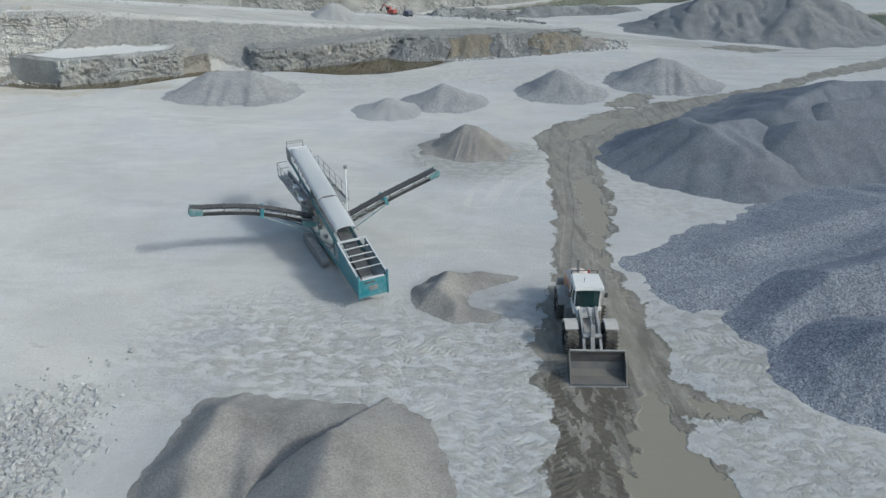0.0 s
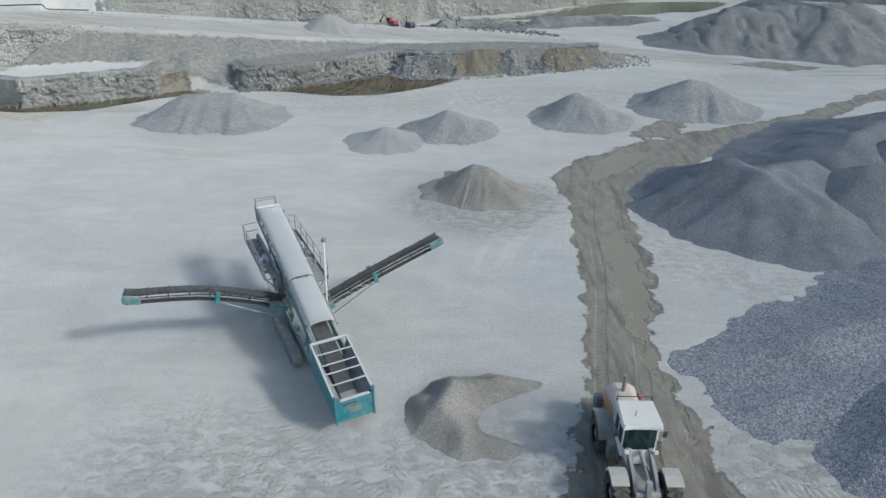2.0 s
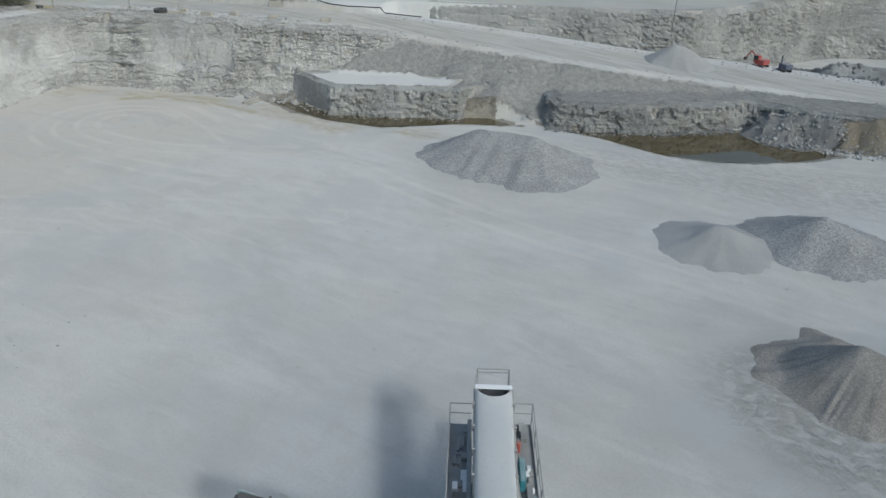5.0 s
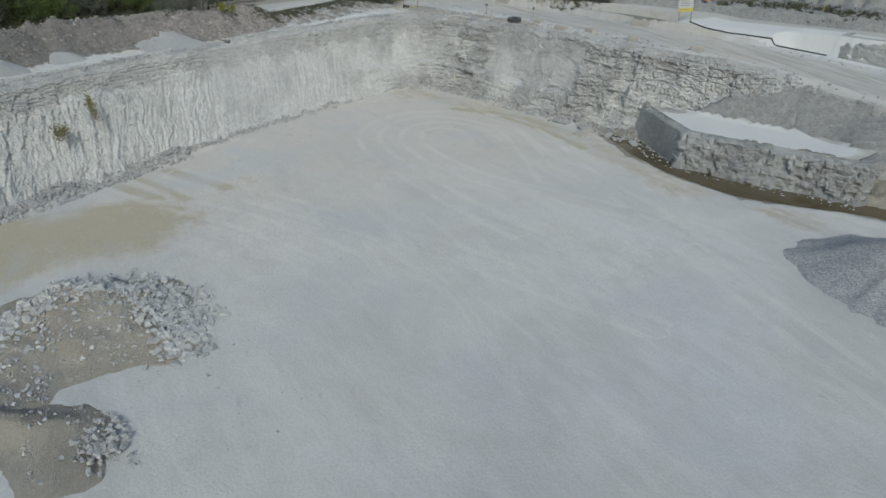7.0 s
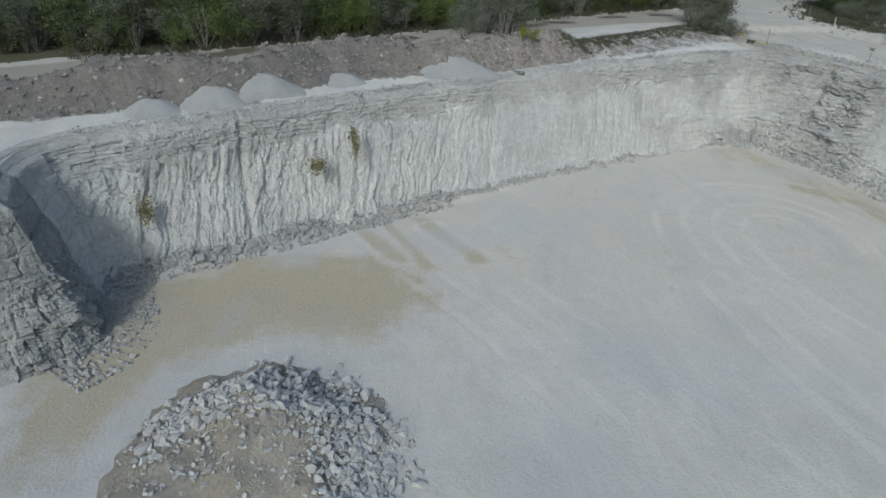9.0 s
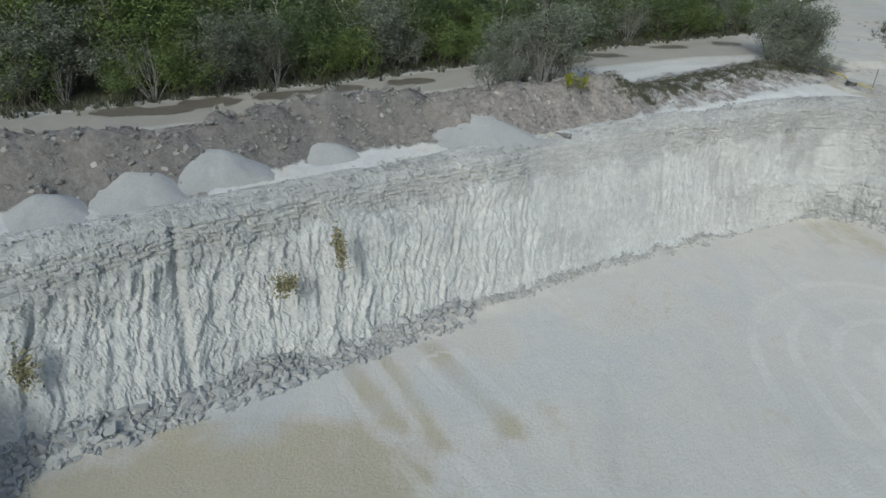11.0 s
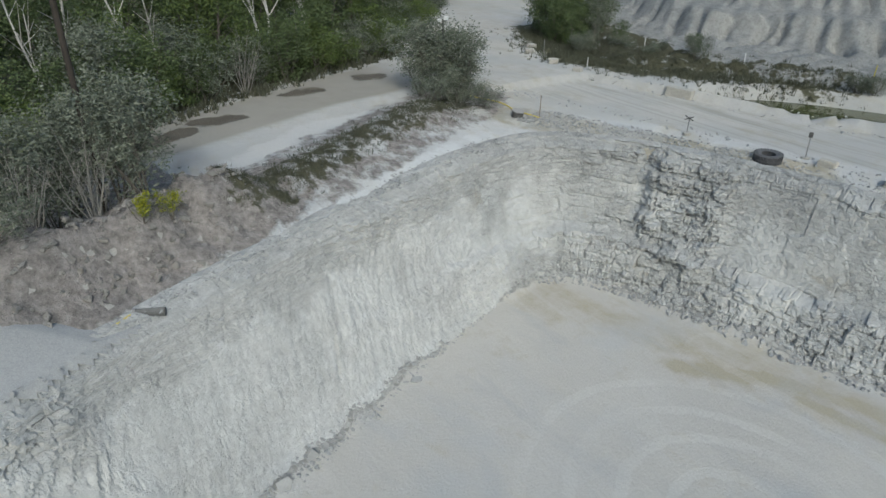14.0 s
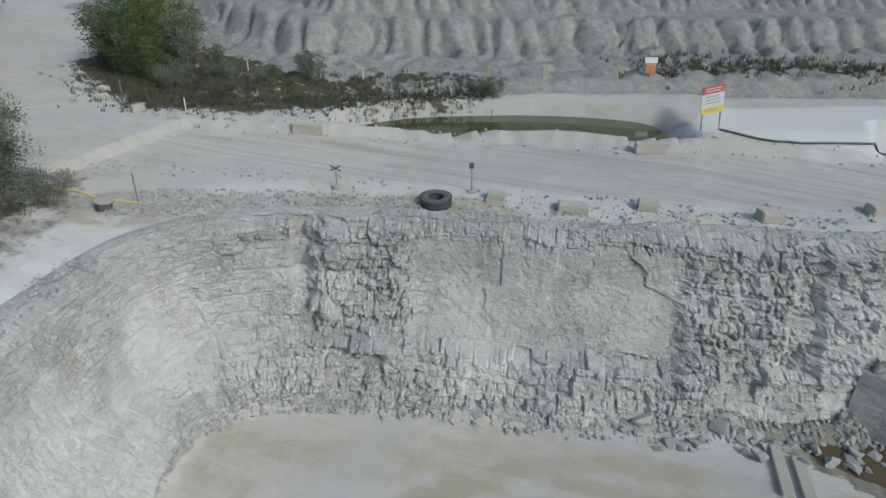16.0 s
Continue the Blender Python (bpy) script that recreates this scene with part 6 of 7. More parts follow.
grass_field("grass", tufts([(-90.8, 61), (-95.5, 68.5), (-100, 77), (-102, 82)], 1500, 1.0, 0.1, 0.3, 1), "rough grass and weeds on the bank between the roads")
grass_field("grass", tufts([(-122, 107), (-114, 102), (-108, 99.5), (-101, 101.5), (-96, 104.0), (-88, 109.0)], 3600, 1.9, 0.15, 0.45, 2), "rough grass at the foot of the clay slope")
grass_field("grass", tufts([(-75, 120.5), (-66, 123.5), (-57, 126)], 500, 1.6, 0.25, 0.6, 3), "dark scrub growing on the clay terrace")
grass_field("grass", tufts([(-85, 19), (-94, 38), (-102, 52), (-114, 74.5), (-118.5, 85)], 1300, 0.7, 0.25, 0.7, 4), "long grass along the edge of the wood")

# ---- machine materials ----
DUST = (0.52, 0.525, 0.52)
M_TEAL = paint("teal_paint", (0.015, 0.20, 0.25), 0.4, 0.30, DUST)
M_TEAL_DUSTY = paint("dusty_teal_steel", (0.05, 0.20, 0.22), 0.6, 0.75, (0.40, 0.42, 0.42))
M_COVER = paint("white_tarpaulin", (0.80, 0.82, 0.84), 0.7, 0.4, (0.74, 0.76, 0.77), 0.0, 0.6)
M_STEEL = paint("dusty_steel", (0.20, 0.20, 0.20), 0.55, 0.65, (0.44, 0.44, 0.435), 0.1)
M_GREY = paint("grey_walkway_steel", (0.24, 0.245, 0.25), 0.6, 0.5, (0.44, 0.445, 0.44), 0.2)
M_BELT = paint("black_rubber_belt", (0.030, 0.031, 0.034), 0.75, 0.22, (0.24, 0.24, 0.245))
M_RUBBER = paint("tyre_rubber", (0.028, 0.027, 0.026), 0.85, 0.45, (0.25, 0.23, 0.20), 0.0, 1.5)
M_WHITE = paint("white_paint", (0.80, 0.80, 0.79), 0.4, 0.35, (0.66, 0.63, 0.59))
M_GREYPAINT = paint("grey_paint", (0.20, 0.20, 0.20), 0.5, 0.55, (0.40, 0.385, 0.36))
M_ORANGE = paint("orange_paint", (0.55, 0.22, 0.06), 0.45, 0.45, (0.52, 0.47, 0.41))
M_CLEAT = paint("worn_rubber", (0.045, 0.046, 0.05), 0.8, 0.25, (0.24, 0.24, 0.245))
M_FENDER = paint("dusty_white_paint", (0.60, 0.59, 0.57), 0.55, 0.6, (0.46, 0.44, 0.41))
M_HOOD = paint("faded_pink_orange_paint", (0.62, 0.50, 0.43), 0.5, 0.5, (0.62, 0.56, 0.51))
M_SAND = rocky("sand_on_belt", (0.40, 0.40, 0.395), (0.32, 0.32, 0.315), 5, 0.95, 0.5, 0.02)
M_RIM = paint("dust_capped_steel", (0.50, 0.52, 0.53), 0.7, 0.5, (0.62, 0.63, 0.63), 0.0, 2.0)
M_POLE = rocky("tarred_timber", (0.075, 0.065, 0.055), (0.045, 0.04, 0.036), 4, 0.85, 0.4, 0.02)
M_RED = paint("red_paint", (0.38, 0.05, 0.04), 0.45, 0.25)
M_BUCKET = paint("bucket_steel", (0.12, 0.122, 0.13), 0.38, 0.5, (0.30, 0.285, 0.25), 0.6, 0.7)
M_BLACK = paint("black_plastic", (0.02, 0.02, 0.022), 0.5, 0.25)
M_CHROME = paint("bright_rod", (0.55, 0.55, 0.55), 0.25, 0.2, DUST, 0.9)
M_YELLOW = paint("yellow_paint", (0.62, 0.50, 0.04), 0.5, 0.25)
M_CONCRETE = rocky("concrete", (0.50, 0.48, 0.43), (0.40, 0.385, 0.35), 3, 0.9, 0.3, 0.02)
M_WOOD = rocky("weathered_timber", (0.30, 0.25, 0.19), (0.20, 0.17, 0.14), 4, 0.9, 0.4, 0.02)
g = Nodes("cab_glass")
M_GLASS = g.done((0.016, 0.04, 0.043), 0.08, g.bump(g.noise(2.0, 2), 0.02, 0.02), spec=0.6)


def B(lo, hi, bevel=0.02, m=None):
    return box(bmesh.new(), lo, hi, bevel, m)


def rods(pairs, r, n=8):
    bm = bmesh.new()
    for a, b in pairs:
        tube(bm, a, b, r, None, n)
    return bm


# ---- mobile screening plant ----
plant = thing("screening_plant", pose(-7.6, 40.2, 0, 0, 0, 27), "teal tracked screening plant under white dust with two side conveyors", "machine")


def spine(y):
    """Height of the main conveyor's cover along the plant."""
    return 3.15 + (y + 3.7) * 0.215


# main frame: two plate girders and cross members
for x in (-0.72, 0.66):
    part("girder", prism(bmesh.new(), [(-4.2, 1.9), (7.4, 4.5), (7.4, 4.85), (-4.2, 2.55)], x, x + 0.06), M_TEAL_DUSTY, plant)
part("chassis", B((-0.8, -3.4, 0.75), (0.8, 4.4, 1.25), 0.03), M_TEAL_DUSTY, plant)
part("engine_box", B((-0.75, 2.6, 1.25), (0.75, 5.6, 2.9), 0.06), M_STEEL, plant)
for x, y in ((-0.75, -2.2), (0.69, -2.2), (-0.75, 1.2), (0.69, 1.2), (-0.75, 5.2), (0.69, 5.2)):
    part("upright", B((x, y, 1.1), (x + 0.08, y + 0.12, spine(y) - 0.35), 0.01), M_TEAL_DUSTY, plant)
# belt that shows at both ends of the cover
part("main_belt", prism(bmesh.new(), [(-7.0, 1.55), (-4.2, 2.45), (8.2, 5.25), (8.4, 5.15), (-4.1, 2.3), (-7.0, 1.4)], -0.42, 0.42), M_BELT, plant, "grey dusty rubber belt")


def arch(bm, y0, y1, width, rise, n=10, rows=14, sag=0.0, notch=0.0):
    grid = []
    for k in range(rows + 1):
        y = y0 + (y1 - y0) * k / rows
        row = []
        for i in range(n + 1):
            a = math.pi * i / n
            x = -math.cos(a) * width / 2
            yy = y - notch * max(0, math.sin(a) - 0.3) if k == rows else y
            z = spine(yy) + math.sin(a) ** 0.6 * rise - sag * math.sin(math.pi * ((k * 3.0 / rows) % 1)) * math.sin(a)
            row.append(bm.verts.new((x, yy, z)))
        grid.append(row)
    for a, b in zip(grid[:-1], grid[1:]):
        for i in range(n):
            bm.faces.new((a[i], a[i + 1], b[i + 1], b[i]))
    bmesh.ops.solidify(bm, geom=bm.faces, thickness=0.02)
    bmesh.ops.recalc_face_normals(bm, faces=bm.faces)
    for f in bm.faces:
        f.smooth = True
    return bm


part("lower_cover", arch(bmesh.new(), -2.9, 0.62, 1.36, 0.30, sag=0.03), M_COVER, plant, "white dusty canvas cover over the belt")
part("upper_cover", arch(bmesh.new(), 0.66, 7.6, 1.42, 0.33, sag=0.03, notch=0.75), M_COVER, plant, "white dusty canvas cover with a torn end")
# solid black strip: the shade in the gap between the covers, put in as colour
part("slit_shade", B((-0.36, 0.56, spine(0.6) + 0.27), (0.36, 0.70, spine(0.6) + 0.335), 0.01), M_BLACK, plant)
for x in (-0.76, 0.70):
    part("cover_rail", rods([((x + 0.03, -3.0, spine(-3.0)), (x + 0.03, 7.7, spine(7.7)))], 0.04), M_STEEL, plant)
# hopper: outward-leaning plates on a feeder, with bars over the top
part("feeder_belt", B((-0.45, -7.0, 1.35), (0.45, -3.9, 1.75), 0.06), M_SAND, plant, "grey rubber feeder belt under fine sand")
hop = prism(bmesh.new(), [(-7.25, 0.95), (-3.7, 1.15), (-3.8, 3.0), (-7.3, 2.25)], -0.95, -0.89)
part("hopper_side", hop, M_TEAL, plant)
part("hopper_side", prism(bmesh.new(), [(-7.25, 0.95), (-3.7, 1.15), (-3.8, 3.0), (-7.3, 2.25)], 0.87, 0.93), M_TEAL, plant)
for side in (-1, 1):
    bm = bmesh.new()
    p = [bm.verts.new(v) for v in ((side * 0.9, -7.2, 2.25), (side * 0.9, -3.85, 2.98), (side * 0.42, -3.95, 1.5), (side * 0.42, -7.0, 1.45))]
    bm.faces.new(p if side > 0 else p[::-1])
    bmesh.ops.solidify(bm, geom=bm.faces, thickness=0.03)
    part("liner_plate", bm, M_RIM, plant, "bare steel liner plate")
    part("hopper_rim", prism(bmesh.new(), [(-7.35, 2.22), (-3.75, 3.0), (-3.75, 3.1), (-7.35, 2.34)], side * 0.93 - 0.05, side * 0.93 + 0.05), M_RIM, plant, "rim capped with pale dust")
front = part("hopper_front", B((-0.95, -7.36, 0.85), (0.95, -7.28, 2.1), 0.02), M_TEAL, plant)
part("nameplate", B((-0.28, -7.385, 1.30), (0.30, -7.362, 1.62), 0.008), M_GREYPAINT, front, "worn grey badge")
# no opening is cut: a black bar gives the slot's shade as colour
part("slot", B((-0.55, -7.39, 1.82), (0.12, -7.362, 1.93), 0.008), M_BLACK, front)
part("front_lip", B((-0.7, -7.40, 2.08), (0.75, -7.24, 2.18), 0.03), M_RIM, plant, "dust-covered lip")
for side in (-0.98, 0.90):
    part("corner_post", B((side, -7.42, 0.8), (side + 0.1, -7.30, 2.5), 0.01), M_TEAL, plant)
part("tail_bar", B((-0.95, -3.88, 2.98), (0.95, -3.74, 3.12), 0.03), M_RIM, plant, "white dusty cross beam")
for y in (-6.55, -5.85, -5.3, -4.6):
    z = 2.30 + (y + 7.3) * 0.21
    part("grid_bar", B((-0.93, y - 0.03, z), (0.93, y + 0.03, z + 0.06), 0.01), M_RIM, plant)
# tracks
for side in (-1, 1):
    x0 = side * 1.2
    ring = [(-1.1 - 0.42 * math.cos(a), 0.42 + 0.42 * math.sin(a)) for a in [-math.pi / 2 + math.pi * k / 8 for k in range(9)]] + \
           [(2.7 + 0.42 * math.cos(a), 0.42 + 0.42 * math.sin(a)) for a in [math.pi / 2 - math.pi * k / 8 for k in range(9)]]
    track = part("track", prism(bmesh.new(), ring, x0 - 0.24, x0 + 0.24), M_STEEL, plant, "dusty steel crawler track")
    for k in range(26):
        y = -1.1 + 3.8 * k / 25
        for z in (0.0, 0.84):
            part("track_pad", box(bmesh.new(), (x0 - 0.27, y - 0.05, z - 0.02), (x0 + 0.27, y + 0.05, z + 0.03)), M_STEEL, track)
# walkways with handrails and ladders
for side, y0, y1 in ((-1, 2.6, 8.0), (1, 1.2, 8.1)):
    xa, xb = (-1.66, -0.86) if side < 0 else (0.86, 1.62)
    deck = part("walkway", B((xa, y0, 3.45), (xb, y1, 3.53), 0.01), M_GREY, plant, "grey steel mesh walkway")
    part("toe_board", B((xa if side < 0 else xb - 0.03, y0, 3.53), ((xa if side < 0 else xb - 0.03) + 0.03, y1, 3.65), 0), M_GREY, deck)
    xr = xa if side < 0 else xb
    n = 5
    pairs = [((xr, y0 + (y1 - y0) * k / n, 3.5), (xr, y0 + (y1 - y0) * k / n, 4.6)) for k in range(n + 1)]
    for z in (4.1, 4.6):
        pairs.append(((xr, y0, z), (xr, y1, z)))
    pairs += [((xr, y1, 4.6), (side * 0.8, y1, 4.6)), ((xr, y1, 4.1), (side * 0.8, y1, 4.1))]
    part("handrail", rods(pairs, 0.022, 6), M_GREY, plant)
    for y in (y0 + 0.4, (y0 + y1) / 2, y1 - 0.4):
        part("bracket", rods([((side * 0.7, y, 2.2), (xr, y, 3.45))], 0.035, 6), M_TEAL_DUSTY, plant)
    yl = y0 - 0.1
    lad = [((x, yl, 3.5), (x, yl - 0.55, 0.9)) for x in (xa + 0.12, xb - 0.12)] + [((xa + 0.12, yl - 0.55 * k / 6, 3.5 - 2.6 * k / 6), (xb - 0.12, yl - 0.55 * k / 6, 3.5 - 2.6 * k / 6)) for k in range(1, 6)]
    part("ladder", rods(lad, 0.02, 6), M_GREY, plant)
# screen box ends, tanks, valve blocks and hoses along the sides
part("screen_box", B((-0.95, 2.4, 3.0), (-0.78, 7.9, 3.9), 0.03), M_STEEL, plant)
part("screen_box", B((0.76, 2.4, 3.0), (0.93, 7.9, 3.9), 0.03), M_STEEL, plant)
part("tank", B((0.92, 4.6, 3.55), (1.15, 5.7, 4.2), 0.04), M_TEAL, plant, "small teal oil tank")
part("extinguisher", rods([((1.0, 6.6, 3.55), (1.0, 6.6, 4.0))], 0.09, 10), M_RED, plant, "red fire extinguisher")
part("head_guard", rods([((-0.62, 8.5, 4.5), (-0.62, 8.5, 5.95)), ((0.62, 8.5, 4.5), (0.62, 8.5, 5.95)), ((-0.62, 8.5, 5.95), (0.62, 8.5, 5.95)), ((-0.62, 8.5, 5.8), (0.62, 8.5, 5.8))], 0.03, 6), M_STEEL, plant)
part("head_chute", prism(bmesh.new(), [(7.5, 4.3), (8.7, 4.5), (8.7, 5.5), (7.7, 5.45)], -0.68, -0.62), M_STEEL, plant)
part("head_chute", prism(bmesh.new(), [(7.5, 4.3), (8.7, 4.5), (8.7, 5.5), (7.7, 5.45)], 0.62, 0.68), M_STEEL, plant)
part("head_roller", rods([((-0.6, 8.25, 5.1), (0.6, 8.25, 5.1))], 0.16, 12), M_BLACK, plant)
part("head_bar", B((-0.72, 7.75, 5.55), (0.72, 7.95, 5.65), 0.02), M_COVER, plant)
r3 = random.Random(4)
for k in range(16):
    side = -1 if k % 2 else 1
    y = r3.uniform(-2.6, 7.2)
    x = side * r3.uniform(0.80, 0.98)
    z = r3.uniform(2.4, 3.1) if y > 1 else r3.uniform(1.4, 2.2)
    part("hose", rods([((x, y, z), (x + side * 0.04, y + r3.uniform(0.5, 1.3), z - r3.uniform(0, 0.5)))], 0.03, 6), M_BLACK, plant)
for k in range(8):
    y = -2.4 + k * 1.25
    part("motor", B((-1.0, y, 2.0 + 0.12 * k), (-0.78, y + 0.35, 2.3 + 0.12 * k), 0.03), M_STEEL, plant)
# pumps, boxes and dust-caked clutter on the decks
for k in range(34):
    side = -1 if k % 2 else 1
    y, x, h = r3.uniform(2.8, 7.7), side * r3.uniform(1.0, 1.45), r3.uniform(0.06, 0.3)
    a, b = r3.uniform(0.05, 0.14), r3.uniform(0.08, 0.3)
    part("deck_fitting", B((x - a, y - b, 3.53), (x + a, y + b, 3.53 + h), 0.015), r3.choice((M_STEEL, M_COVER, M_STEEL, M_TEAL_DUSTY, M_GREY)), plant)
for k in range(7):
    part("cover_clip", B((-0.80, 1.2 + k * 0.95, spine(1.2 + k * 0.95) - 0.12), (-0.68, 1.3 + k * 0.95, spine(1.3 + k * 0.95) + 0.12), 0.01), M_STEEL, plant)
    part("cover_clip", B((0.68, 1.2 + k * 0.95, spine(1.2 + k * 0.95) - 0.12), (0.80, 1.3 + k * 0.95, spine(1.3 + k * 0.95) + 0.12), 0.01), M_STEEL, plant)
part("beacon_mast", rods([((1.28, 0.8, 1.9), (1.44, 0.84, 6.15))], 0.055, 8), M_COVER, plant, "tall pale mast")
part("beacon", rods([((1.44, 0.84, 6.1), (1.445, 0.84, 6.3))], 0.14, 12), M_GREYPAINT, plant)


def side_conveyor(root, tip, knee, chevron, label):
    """A folding conveyor: belt on a lattice frame with idlers, a return belt under it, a teal head and a strut."""
    root, tip = Vector(root), Vector(tip)
    d = (tip - root)
    length = d.length
    turn = d.to_track_quat("X", "Z").to_matrix().to_4x4()
    holder = new("side_conveyor")
    holder.parent = plant
    holder.matrix_local = Matrix.Translation(root) @ turn
    tagged(holder, label)
    n, w = 24, 0.34

    def lift(x):
        return knee * math.sin(math.pi * min(1, max(0, x / length))) ** 1.2
    xs = [length * k / n for k in range(n + 1)]

    def strip(z0, z1, half, trough):
        bm = bmesh.new()
        rows = []
        for x in xs:
            z = lift(x)
            rows.append([bm.verts.new((x, y * half, z + z0 + (trough if abs(y) > 0.9 else 0))) for y in (-1, -0.5, 0.5, 1)] +
                        [bm.verts.new((x, y * half, z + z1 + (trough if abs(y) > 0.9 else 0))) for y in (1, 0.5, -0.5, -1)])
        for a, b in zip(rows[:-1], rows[1:]):
            for i in range(8):
                bm.faces.new((a[i], a[(i + 1) % 8], b[(i + 1) % 8], b[i]))
        bm.faces.new(rows[0])
        bm.faces.new(rows[-1][::-1])
        bmesh.ops.recalc_face_normals(bm, faces=bm.faces)
        return bm
    part("belt", strip(0.0, 0.03, w, 0.12), M_BELT, holder, "black rubber belt")
    part("return_belt", strip(-0.42, -0.39, w * 0.9, 0.0), M_BELT, holder)
    if chevron:
        for k in range(26):
            bm = bmesh.new()
            x = 0.3 + (length - 0.5) * k / 26
            for s in (-1, 1):
                z = lift(x) + 0.045
                tube(bm, (x + 0.10, 0, z), (x - 0.06, s * 0.26, z + 0.03), 0.028, None, 5)
            part("cleat", bm, M_CLEAT, holder)
    else:
        for k in range(11):
            bm = bmesh.new()
            x = length * 0.68 + 0.22 * k
            for s in (-1, 1):
                tube(bm, (x + 0.12, 0, lift(x) + 0.04), (x - 0.05, s * 0.3, lift(x) + 0.06), 0.012, None, 4)
            part("cleat", bm, M_BELT, holder)
    for s in (-1, 1):
        part("stringer", rods([((a, s * (w + 0.06), lift(a) - 0.08), (b, s * (w + 0.06), lift(b) - 0.08)) for a, b in zip(xs[:-1], xs[1:])], 0.045, 6), M_STEEL, holder)
    for k in range(1, 8):
        x = length * k / 8
        if k % 2:
            for s in (-1, 1):
                part("idler", rods([((x, s * (w + 0.02), lift(x) + 0.08), (x, s * (w + 0.14), lift(x) + 0.10))], 0.05, 6), M_BLACK, holder)
        else:
            for s in (-1, 1):
                part("idler_bracket", rods([((x, s * (w + 0.1), lift(x) - 0.1), (x, s * (w + 0.1), lift(x) + 0.16))], 0.04, 6), M_BLACK, holder)
    x = length
    part("head_plate", B((x - 0.75, w + 0.05, -0.30), (x + 0.12, w + 0.12, 0.18), 0.02), M_TEAL_DUSTY, holder, "dusty teal head plate")
    part("head_plate", B((x - 0.75, -w - 0.12, -0.30), (x + 0.12, -w - 0.05, 0.18), 0.02), M_TEAL_DUSTY, holder, "dusty teal head plate")
    part("head_drum", rods([((x, -w, -0.14), (x, w, -0.14))], 0.16, 12), M_BELT, holder)
    part("tail_frame", B((-0.1, -w - 0.15, -0.5), (0.9, w + 0.15, -0.12), 0.02), M_TEAL_DUSTY, holder)
    xm = length * 0.45
    part("hinge", B((xm - 0.12, -w - 0.16, lift(xm) - 0.5), (xm + 0.12, -w - 0.06, lift(xm) + 0.2), 0.02), M_TEAL, holder, "teal hinge plate")
    part("hinge", B((xm - 0.12, w + 0.06, lift(xm) - 0.5), (xm + 0.12, w + 0.16, lift(xm) + 0.2), 0.02), M_TEAL, holder, "teal hinge plate")
    for s in (-1, 1):
        part("strut", rods([((xm, s * (w + 0.1), lift(xm) - 0.4), (0.2, s * (w + 0.05), -0.95))], 0.05, 6), M_TEAL_DUSTY, holder, "dusty teal folding strut")
    for k in range(10):
        xa, xb = length * k / 10, length * (k + 1) / 10
        if k < 4:
            part("lattice", rods([((xa, -w - 0.06, lift(xa) - 0.08), (xb, -w - 0.06, lift(xb) - 0.42)), ((xb, -w - 0.06, lift(xb) - 0.42), (xb, -w - 0.06, lift(xb) - 0.08))], 0.025, 5), M_STEEL, holder)
    return holder


side_conveyor((-0.75, 1.95, 2.35), (-8.70, 3.05, 4.25), 0.40, True, "long side conveyor with a chevron belt")
side_conveyor((0.75, 1.15, 2.05), (8.55, 1.30, 4.50), 0.10, False, "side conveyor with a smooth dark belt")

# ---- wheel loader ----
loader = thing("wheel_loader", pose(8.22, 31.0, -0.12, 0, 0, 179), "dusty white wheel loader with an empty bucket on wet ground", "loader")


def wheel(x, y, r=0.86, w=0.66):
    holder = new("wheel")
    holder.parent = loader
    holder.matrix_local = Matrix.Translation((x, y, r))
    prof = [(-w / 2, 0.42), (-w / 2, r * 0.8), (-w / 2 + 0.08, r * 0.95), (-w / 4, r * 0.965), (w / 4, r * 0.965), (w / 2 - 0.08, r * 0.95), (w / 2, r * 0.8), (w / 2, 0.42)]
    bm, n = bmesh.new(), 36
    rows = [[bm.verts.new((px, pr * math.cos(2 * math.pi * k / n), pr * math.sin(2 * math.pi * k / n))) for px, pr in prof] for k in range(n)]
    for k in range(n):
        a, b = rows[k], rows[(k + 1) % n]
        for i in range(len(prof) - 1):
            bm.faces.new((a[i], b[i], b[i + 1], a[i + 1]))
    bmesh.ops.recalc_face_normals(bm, faces=bm.faces)
    tyre = part("tyre", bm, M_RUBBER, holder, "muddy black tyre with deep lugs")
    bm = bmesh.new()
    for k in range(22):
        a = 2 * math.pi * k / 22
        for s in (-1, 1):
            m = Matrix.Rotation(a + (math.pi / 22 if s > 0 else 0), 4, "X") @ Matrix.Translation((s * w * 0.27, 0, r * 0.975)) @ Matrix.Rotation(s * 0.5, 4, "Z")
            box(bm, (-w * 0.26, -0.055, -0.05), (w * 0.26, 0.055, 0.035), 0.0, m)
    part("tread", bm, M_RUBBER, tyre)
    part("rim", rods([((-w * 0.3, 0, 0), (w * 0.3, 0, 0))], 0.44, 20), M_GREYPAINT, holder)
    part("hub", rods([((-w * 0.42, 0, 0), (w * 0.42, 0, 0))], 0.2, 12), M_GREYPAINT, holder)
    return holder


for x in (-1.08, 1.08):
    for y in (1.55, -1.85):
        wheel(x, y)
part("rear_frame", B((-0.7, -3.6, 0.75), (0.7, -0.3, 1.45), 0.05), M_GREYPAINT, loader)
part("front_frame", B((-0.55, -0.2, 0.7), (0.55, 2.0, 1.35), 0.05), M_GREYPAINT, loader)
part("axle", rods([((-1.0, 1.55, 0.86), (1.0, 1.55, 0.86))], 0.2, 10), M_GREYPAINT, loader)
part("axle", rods([((-1.0, -1.85, 0.86), (1.0, -1.85, 0.86))], 0.2, 10), M_GREYPAINT, loader)
